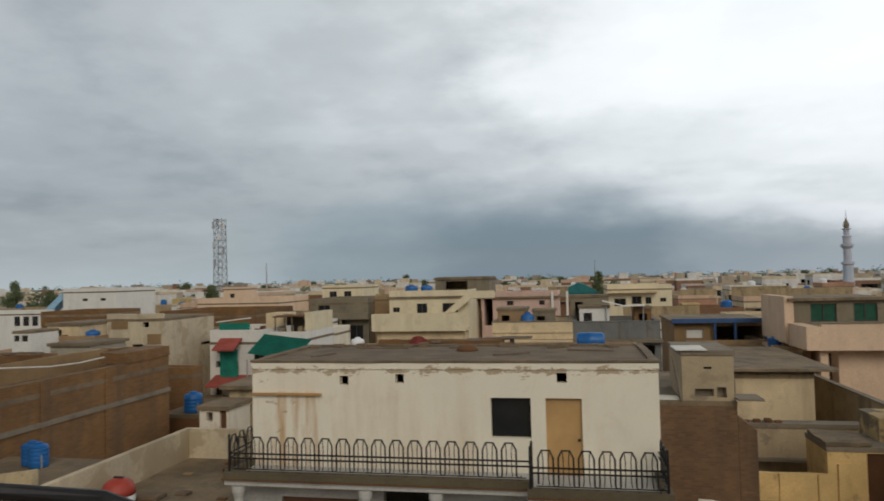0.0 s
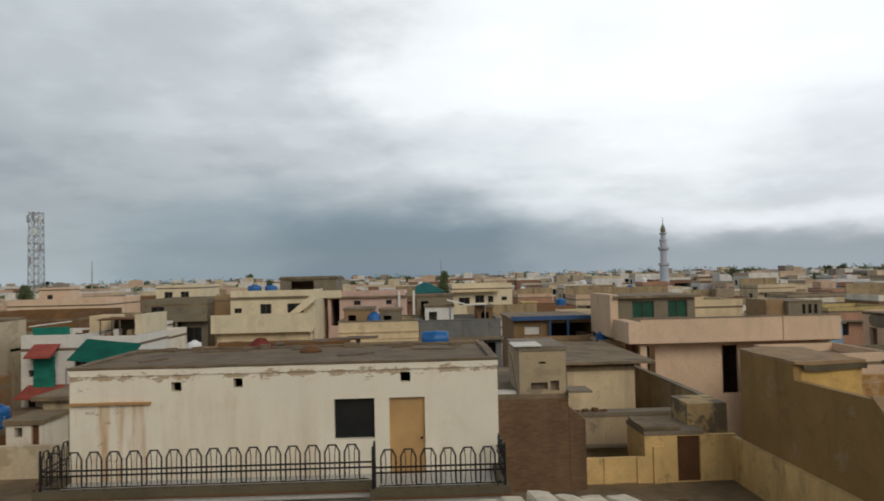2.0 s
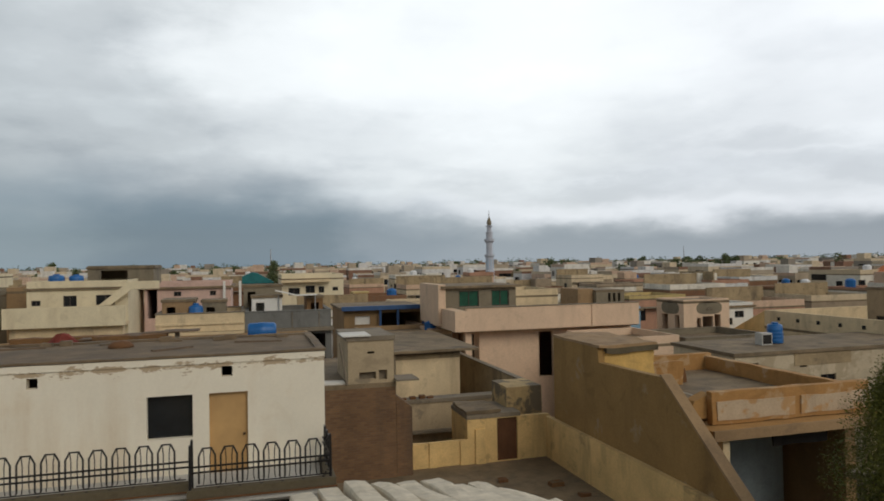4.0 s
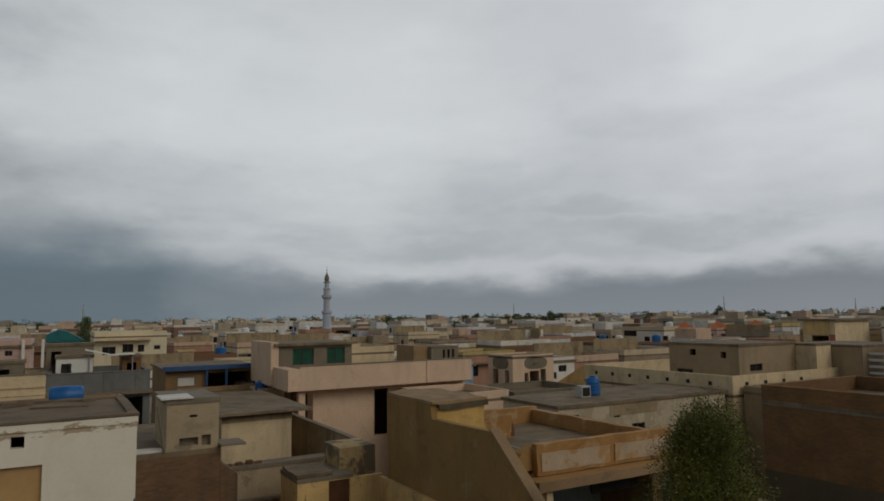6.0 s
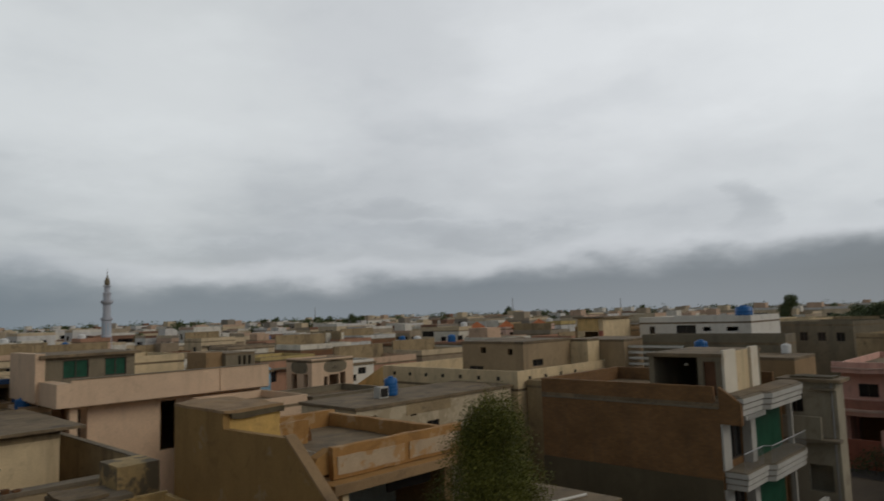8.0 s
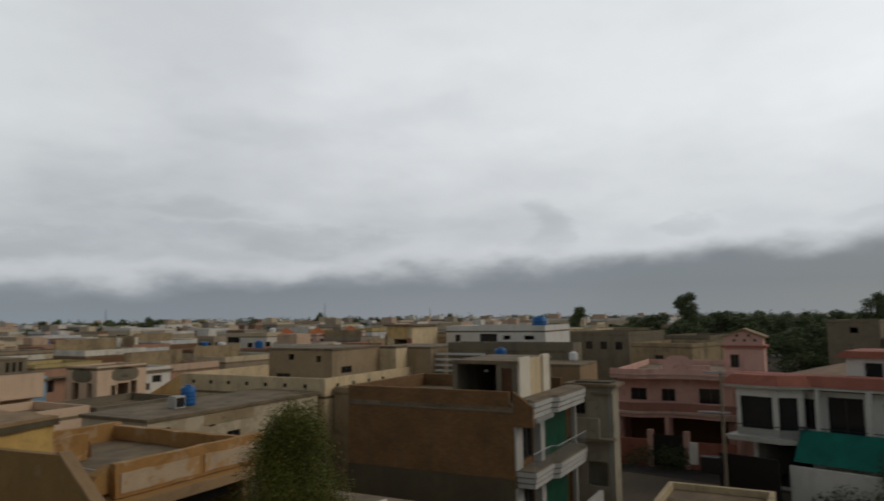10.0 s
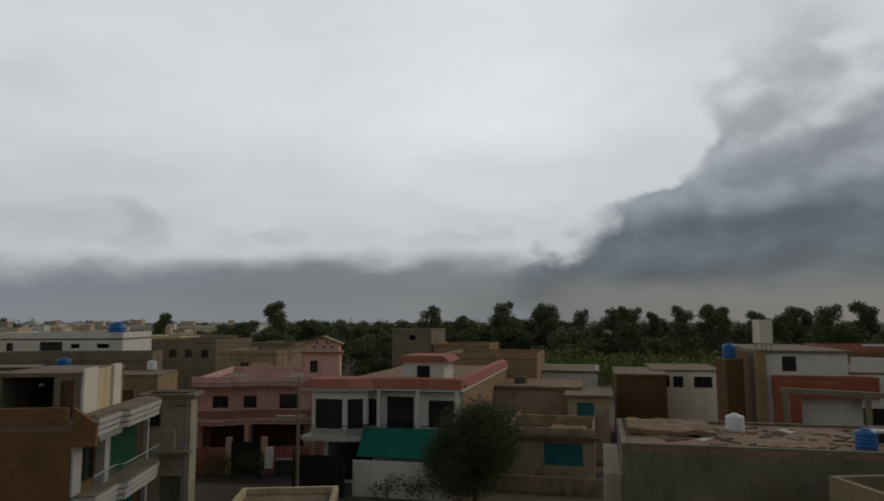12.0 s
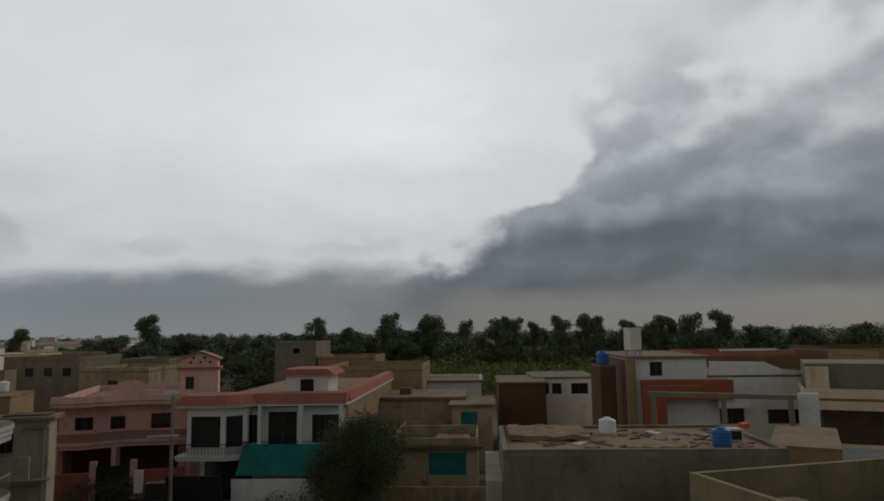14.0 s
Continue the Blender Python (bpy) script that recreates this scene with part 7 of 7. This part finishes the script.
part("shaft", lathe([(1.05, 0), (1.05, 8.6), (0.95, 8.7), (0.95, 11.6), (0.75, 12.0), (0.75, 17.4)], MI, 16), MINARET_WHITE, minaret)
part("panel_band", lathe([(0.965, 9.0), (0.965, 11.3), (0.955, 11.3), (0.955, 9.0)], MI, 8), SKY_PAINT, minaret, "pale blue painted band")
for zz in (12.0, 15.6):
    part("gallery", lathe([(0.8, zz - 0.5), (1.18, zz), (1.18, zz + 0.45), (1.1, zz + 0.45), (1.1, zz + 0.1), (0.8, zz + 0.1)], MI, 16), MINARET_WHITE, minaret)
part("lantern", lathe([(0.85, 17.4), (0.85, 17.7), (0.55, 17.8), (0.55, 18.9), (0.85, 19.0), (0.85, 19.2)], MI, 12), MINARET_WHITE, minaret)
part("dome", lathe([(0.4, 19.2), (0.55, 19.6), (0.56, 20.0), (0.38, 20.6), (0.14, 21.1), (0.06, 21.5)], MI, 16), GREY, minaret, "dark onion dome", smooth=True)
part("finial", lathe([(0.05, 21.5), (0.12, 21.9), (0.05, 22.1), (0.02, 22.9)], MI, 8), STEEL, minaret)
flag = thing("flag", (-100.0, 186.0, 9.0), "small dark flag on a thin pole", "flag")
part("pole", tube(bmesh.new(), [(-100, 186, 0), (-100, 186, 11.6)], 0.06, 5), STEEL, flag)
part("cloth", rough_box((-101.0, -100, 185.98, 186.02, 10.6, 11.5), 0.15, 4), DARK, flag)

# ---- the town spreading to the horizon ----
town_rng = random.Random(21)
protos = []
for k in range(12):
    w_, d_, zz = town_rng.uniform(4.5, 7.5), town_rng.uniform(5, 8), (3.8, 6.2, 6.6, 6.9, 6.4, 7.3, 6.0, 7.1, 8.2, 5.8, 6.7, 6.5)[k]
    hs = []
    for fl in range(int(zz / 3.1)):
        zb = zz - 3.1 * (fl + 1) + 1.0
        n_w = town_rng.randint(2, 3)
        for j in range(n_w):
            u = -w_ / 2 + w_ * (j + 0.5) / n_w + town_rng.uniform(-0.5, 0.5)
            ww = town_rng.choice((0.3, 0.45, 0.6))
            hs.append(("S", u - ww, u + ww, zb, zb + town_rng.uniform(0.8, 1.3), "glass"))
        u = town_rng.uniform(-d_ / 2 + 1, d_ / 2 - 2)
        hs.append(("W", u, u + 1.1, zb, zb + 1.1, "glass"))
    hx, hy = -150 + 22 * k, 108 + 3 * (k % 3)
    ob = house("house", (-w_ / 2, w_ / 2, -d_ / 2, d_ / 2), 0, zz, FAR_WALL, CONCRETE_ROOF, "flat-roofed plastered town house with a parapet", par=town_rng.choice((0.3, 0.6, 0.9)), at=(hx, hy, 0), rot=0.0, holes=hs, far=True, group="town houses")
    for fl in range(int(zz / 3.1)):
        if (k + fl) % 2:
            part("sunshade", one_box(-w_ / 2 + 0.2, w_ / 2 - 0.2, -d_ / 2 - 0.7, -d_ / 2 - 0.02, zz - 0.9 - 3.1 * fl, zz - 0.78 - 3.1 * fl), CONCRETE, ob)
        else:
            part("balcony", one_box(-w_ / 2, w_ / 2, -d_ / 2 - 0.9, -d_ / 2 - 0.02, zz - 3.2 - 3.1 * fl, zz - 2.4 - 3.1 * fl), FAR_WALL, ob)
    if k % 4 == 1:
        part("back_wall", rough_box((-w_ / 2, w_ / 2, d_ / 2 - 0.35, d_ / 2 - 0.16, zz, zz + 1.7), 0.03, 4), STAINED, ob)
    if k % 3 == 0:
        bx = town_rng.uniform(-w_ / 2, w_ / 2 - 3)
        part("roof_room", one_box(bx, bx + 3, 0.2, d_ / 2 - 0.2, zz, zz + 1.9), FAR_WALL, ob)
    if k % 2 == 0:
        part("water_tank", lathe([(0.6, zz), (0.6, zz + 1.1), (0.3, zz + 1.3)], (w_ / 4, -d_ / 5, 0), 10), BLUE if k % 4 else WHITE_PLASTIC, ob)
    protos.append(ob)
far_cells = []
for iy in range(-8, 41):
    for ix in range(-42, 46):
        x, y = ix * 10.4 + town_rng.uniform(-1.5, 1.5), iy * 11.2 + town_rng.uniform(-1.5, 1.5)
        d = math.hypot(x, y)
        az = math.degrees(math.atan2(x, y))
        if az < -62 or az > 82 or d > 460 or y < -20:
            continue
        near_limit = 98 if az < 70 else 105
        if az < -35:
            near_limit = 84
        if d < near_limit or (abs(y - 109) < 9 and -165 < x < 110) or (abs(x - 54.6) < 9 and abs(y - 150) < 9) or (abs(x + 119) < 8 and abs(y - 214) < 8):
            continue
        if -74 < x < -44 and 56 < y < 88:
            continue
        if town_rng.random() < (0.06 if d < 220 else 0.2 if d < 330 else 0.35):
            continue
        if d > 158:
            far_cells.append((x, y))
            continue
        copy_thing(town_rng.choice(protos), pose(x, y, 0, 0, 0, town_rng.choice((0, 0, 0, 90, 180)) + town_rng.uniform(-6, 6)))
# beyond that the houses run together
bm, bw, br = bmesh.new(), bmesh.new(), bmesh.new()
for x, y in far_cells:
    w_, d_, zz = town_rng.uniform(2.6, 4.8), town_rng.uniform(2.6, 4.4), town_rng.choice((5.6, 6.2, 6.6, 7.0, 7.4, 8.0, 8.8, 6.8, 9.2))
    box(br, x - w_ + 0.2, x + w_ - 0.2, y - d_ + 0.2, y + d_ - 0.2, zz - 0.1, zz + 0.03)
    box(bm, x - w_, x + w_, y - d_, y + d_, 0, zz)
    for q in ((x - w_, x + w_, y - d_, y - d_ + 0.2), (x - w_, x + w_, y + d_ - 0.2, y + d_), (x - w_, x - w_ + 0.2, y - d_ + 0.2, y + d_ - 0.2)):
        box(bm, *q, zz, zz + 0.6)
    if town_rng.random() < 0.4:
        sx = town_rng.uniform(x - w_, x + w_ - 2.4)
        box(bm, sx, sx + 2.4, y, y + d_ - 0.3, zz, zz + 2.1)
    for k in range(town_rng.randint(2, 4)):
        u = town_rng.uniform(x - w_ + 0.3, x + w_ - 1.6)
        box(bw, u, u + town_rng.uniform(0.8, 1.5), y - d_ - 0.03, y - d_ + 0.05, zz - 2.1, zz - 0.9)
        v = town_rng.uniform(y - d_ + 0.3, y + d_ - 1.6)
        box(bw, x - w_ - 0.03, x - w_ + 0.05, v, v + 1.2, zz - 2.1, zz - 0.9)
far_town = thing("far_town", (0, 200, 0), "crowded flat-roofed houses towards the horizon", "town", kind="stuff")
tagged(part("houses", bm, TOWN_FAR, far_town), kind="stuff")
tagged(part("windows", bw, GLASS, far_town), kind="stuff")
tagged(part("roofs", br, CONCRETE_ROOF, far_town), kind="stuff")
for x, y in ((-46, 40), (-38, 47), (16, 62), (27, 62), (38, 60), (15, 80), (26, 78), (38, 76), (50, 70), (48, 56), (60, 60), (64, 48), (-30, 66), (-28, 88), (-12, 82), (24, 92), (60, 78), (76, 62), (84, 52), (-16, 96), (50, 88), (8, 64)):
    copy_thing(protos[1 + (x * 7 + y) % 8], pose(x, y, 0, 0, 0, town_rng.uniform(-4, 4)))

two_tone = house("house", (60.6, 66.0, 35.6, 38.6), 0, 10.2, CREAM, CONCRETE_ROOF, "house with yellow upper panels and a red-brown base", par=0.0, over=0.3, holes=[("W", 36.2, 37.8, 7.6, 8.7, "open")])
part("base_band", one_box(60.5, 60.597, 35.6, 38.6, 7.2, 7.55), TERRACOTTA, two_tone)
part("corner_strip", one_box(60.52, 60.597, 35.6, 36.1, 7.56, 8.8), TERRACOTTA, two_tone)
part("upper_panel", one_box(60.53, 60.597, 36.15, 38.5, 8.8, 10.0), YELLOW, two_tone)
for hx, hy in ((85.3, 77.3), (88.5, 73.5), (104.0, 78.0)):
    tiled = house("house", (hx, hx + 5, hy - 3.2, hy), 0, 8.2, PALE_PINK, CONCRETE_ROOF, "house with a small orange hipped roof", par=0.3, holes=[("W", hy - 2.4, hy - 1.6, 6.6, 7.6, "glass"), ("S", hx + 1, hx + 2, 6.6, 7.6, "glass")])
    part("hipped_roof", lathe([(2.4, 0), (2.4, 0.12), (1.2, 0.7), (0.05, 1.3)], (hx + 2.2, hy - 1.6, 8.21), 4), plaster("orange_roof_tiles", (0.50, 0.16, 0.06), amount=0.4), tiled, "orange tiled roof")

# ---- trees ----
TALL = (12.0, 13.5, 11.0, 14.0)
crowns, skyline = [], []
for k in range(4):
    crowns.append(tree((120 + 4 * k, -24 - 20 * k, 0), TALL[k], (4.6, 5.0, 5.4, 4.4)[k], 6500, 0.30, LEAF_FAR, 100 + k, "tall dark green tree at the edge of the wood", low=(0.15, 0.2, 0.1, 0.2)[k], clumps=30, squash=0.72, group="wood trees", tight=0.27))
    skyline.append(tree((124 + 3 * k, -30 - 19 * k, 0), 14.0, (2.5, 2.9, 2.3, 2.7)[k], 6500, 0.20, LEAF_FAR, 120 + k, "tall tree with a lobed crown over a bare trunk", low=(0.55, 0.5, 0.58, 0.46)[k], clumps=(9, 11, 8, 12)[k], squash=0.8, group="wood trees", tight=0.40))
tree_rng = random.Random(5)
# tall ones that stand out against the sky: bearing, distance, height, breadth
for az, d, tall, wide in ((73.3, 125, 12.2, 0.5), (81.9, 128, 14.6, 0.62), (84.2, 135, 11.2, 0.9), (79.5, 138, 11.0, 0.95), (94.4, 125, 13.8, 0.55), (97.0, 130, 12.0, 0.5), (100.7, 125, 14.6, 0.58), (104.0, 126, 14.3, 0.6), (107.0, 128, 13.2, 0.42), (110.4, 125, 13.6, 0.5), (112.4, 130, 12.6, 0.45), (114.6, 124, 13.6, 0.55), (116.8, 124, 13.8, 0.62), (119.8, 126, 12.6, 0.55), (122.0, 128, 12.3, 0.5), (125.0, 122, 13.6, 0.6), (126.9, 122, 13.7, 0.6), (129.2, 126, 11.4, 0.7), (133.0, 140, 11.0, 0.8), (136.4, 135, 11.6, 0.6)):
    a = radians(az)
    ob = copy_thing(tree_rng.choice(skyline), pose(d * math.sin(a), d * math.cos(a), 0, 0, 0, tree_rng.uniform(0, 360)))
    ob.scale = (wide * 1.75, wide * 1.75, tall / 13.6)
for k in range(180):
    a = radians(tree_rng.uniform(76, 140))
    d = tree_rng.uniform(118, 200)
    s = tree_rng.uniform(0.62, 0.86)
    ob = copy_thing(tree_rng.choice(crowns), pose(d * math.sin(a), d * math.cos(a), 0, 0, 0, tree_rng.uniform(0, 360)))
    ob.scale = (s * 1.3, s * 1.3, s)
# countless small trees between the far houses
bm, bt = bmesh.new(), bmesh.new()
for k in range(260):
    a, d = radians(tree_rng.uniform(-55, 92)), tree_rng.uniform(165, 440)
    x, y, h = d * math.sin(a), d * math.cos(a), tree_rng.uniform(7.5, 11.5) * (0.92 + d / 2600)
    r = h * tree_rng.uniform(0.16, 0.30)
    tube(bt, [(x, y, 0), (x, y, h * 0.7)], 0.2, 4, 0.08)
    lobes = [(Vector((x + tree_rng.uniform(-r, r) * 0.7, y + tree_rng.uniform(-r, r) * 0.7, h * tree_rng.uniform(0.45, 0.88))), r * tree_rng.uniform(0.45, 0.75), 0.8) for _ in range(7)]
    leaves(bm, lobes, 700, 0.34 + d / 1400, tree_rng)
far_trees = thing("far_trees", (0, 250, 0), "dark green trees scattered among the far houses", "trees", kind="stuff")
tagged(part("crowns", bm, LEAF_FAR, far_trees), kind="stuff")
tagged(part("trunks", bt, BARK, far_trees), kind="stuff")
for az, d, s in ((51.7, 300, 1.1), (38.5, 180, 0.85), (62.5, 260, 1.0), (-2.5, 190, 0.95), (2.0, 150, 0.85), (-14, 230, 0.95), (-38, 150, 0.8), (-36, 155, 0.76), (-41, 160, 0.78), (-43.2, 165, 0.9), (-29.8, 160, 0.82), (18.5, 105, 0.6), (-29, 70, 0.45), (-19, 48, 0.5), (-32.0, 52, 0.4)):
    a = radians(az)
    ob = copy_thing(tree_rng.choice(crowns), pose(d * math.sin(a), d * math.cos(a), 0, 0, 0, tree_rng.uniform(0, 360)))
    ob.scale = (s * 0.7, s * 0.7, s)
# a far wood that closes the horizon all round
bm = bmesh.new()
wood_rng = random.Random(77)
centres = []
for k in range(1500):
    a = wood_rng.uniform(0, 2 * math.pi) if k % 3 == 0 else radians(wood_rng.uniform(-58, 145))
    d = wood_rng.uniform(500, 760)
    r = wood_rng.uniform(3.2, 6.5)
    centres.append((Vector((d * math.sin(a), d * math.cos(a), r * 0.8 + 1.5)), r, 0.7 + 0.4 * wood_rng.random()))
leaves(bm, centres, 110000, 0.95, wood_rng)
me = bpy.data.meshes.new("far_wood")
bm.to_mesh(me)
bm.free()
me.materials.append(LEAF_FAR)
tagged(new("far_wood", me), "dark band of distant trees along the horizon", "wood", kind="stuff")
# bright undergrowth before the wood
bm = bmesh.new()
centres = []
for k in range(130):
    a, d = radians(wood_rng.uniform(99, 124)), wood_rng.uniform(96, 112)
    r = wood_rng.uniform(1.2, 2.6)
    centres.append((Vector((d * math.sin(a), d * math.cos(a), 3.2 + wood_rng.uniform(-1.8, 2.4))), r, 0.8))
leaves(bm, centres, 30000, 0.26, wood_rng)
me = bpy.data.meshes.new("undergrowth")
bm.to_mesh(me)
bm.free()
me.materials.append(BUSH)
tagged(new("undergrowth", me), "bright green undergrowth before the wood", "undergrowth", kind="stuff")
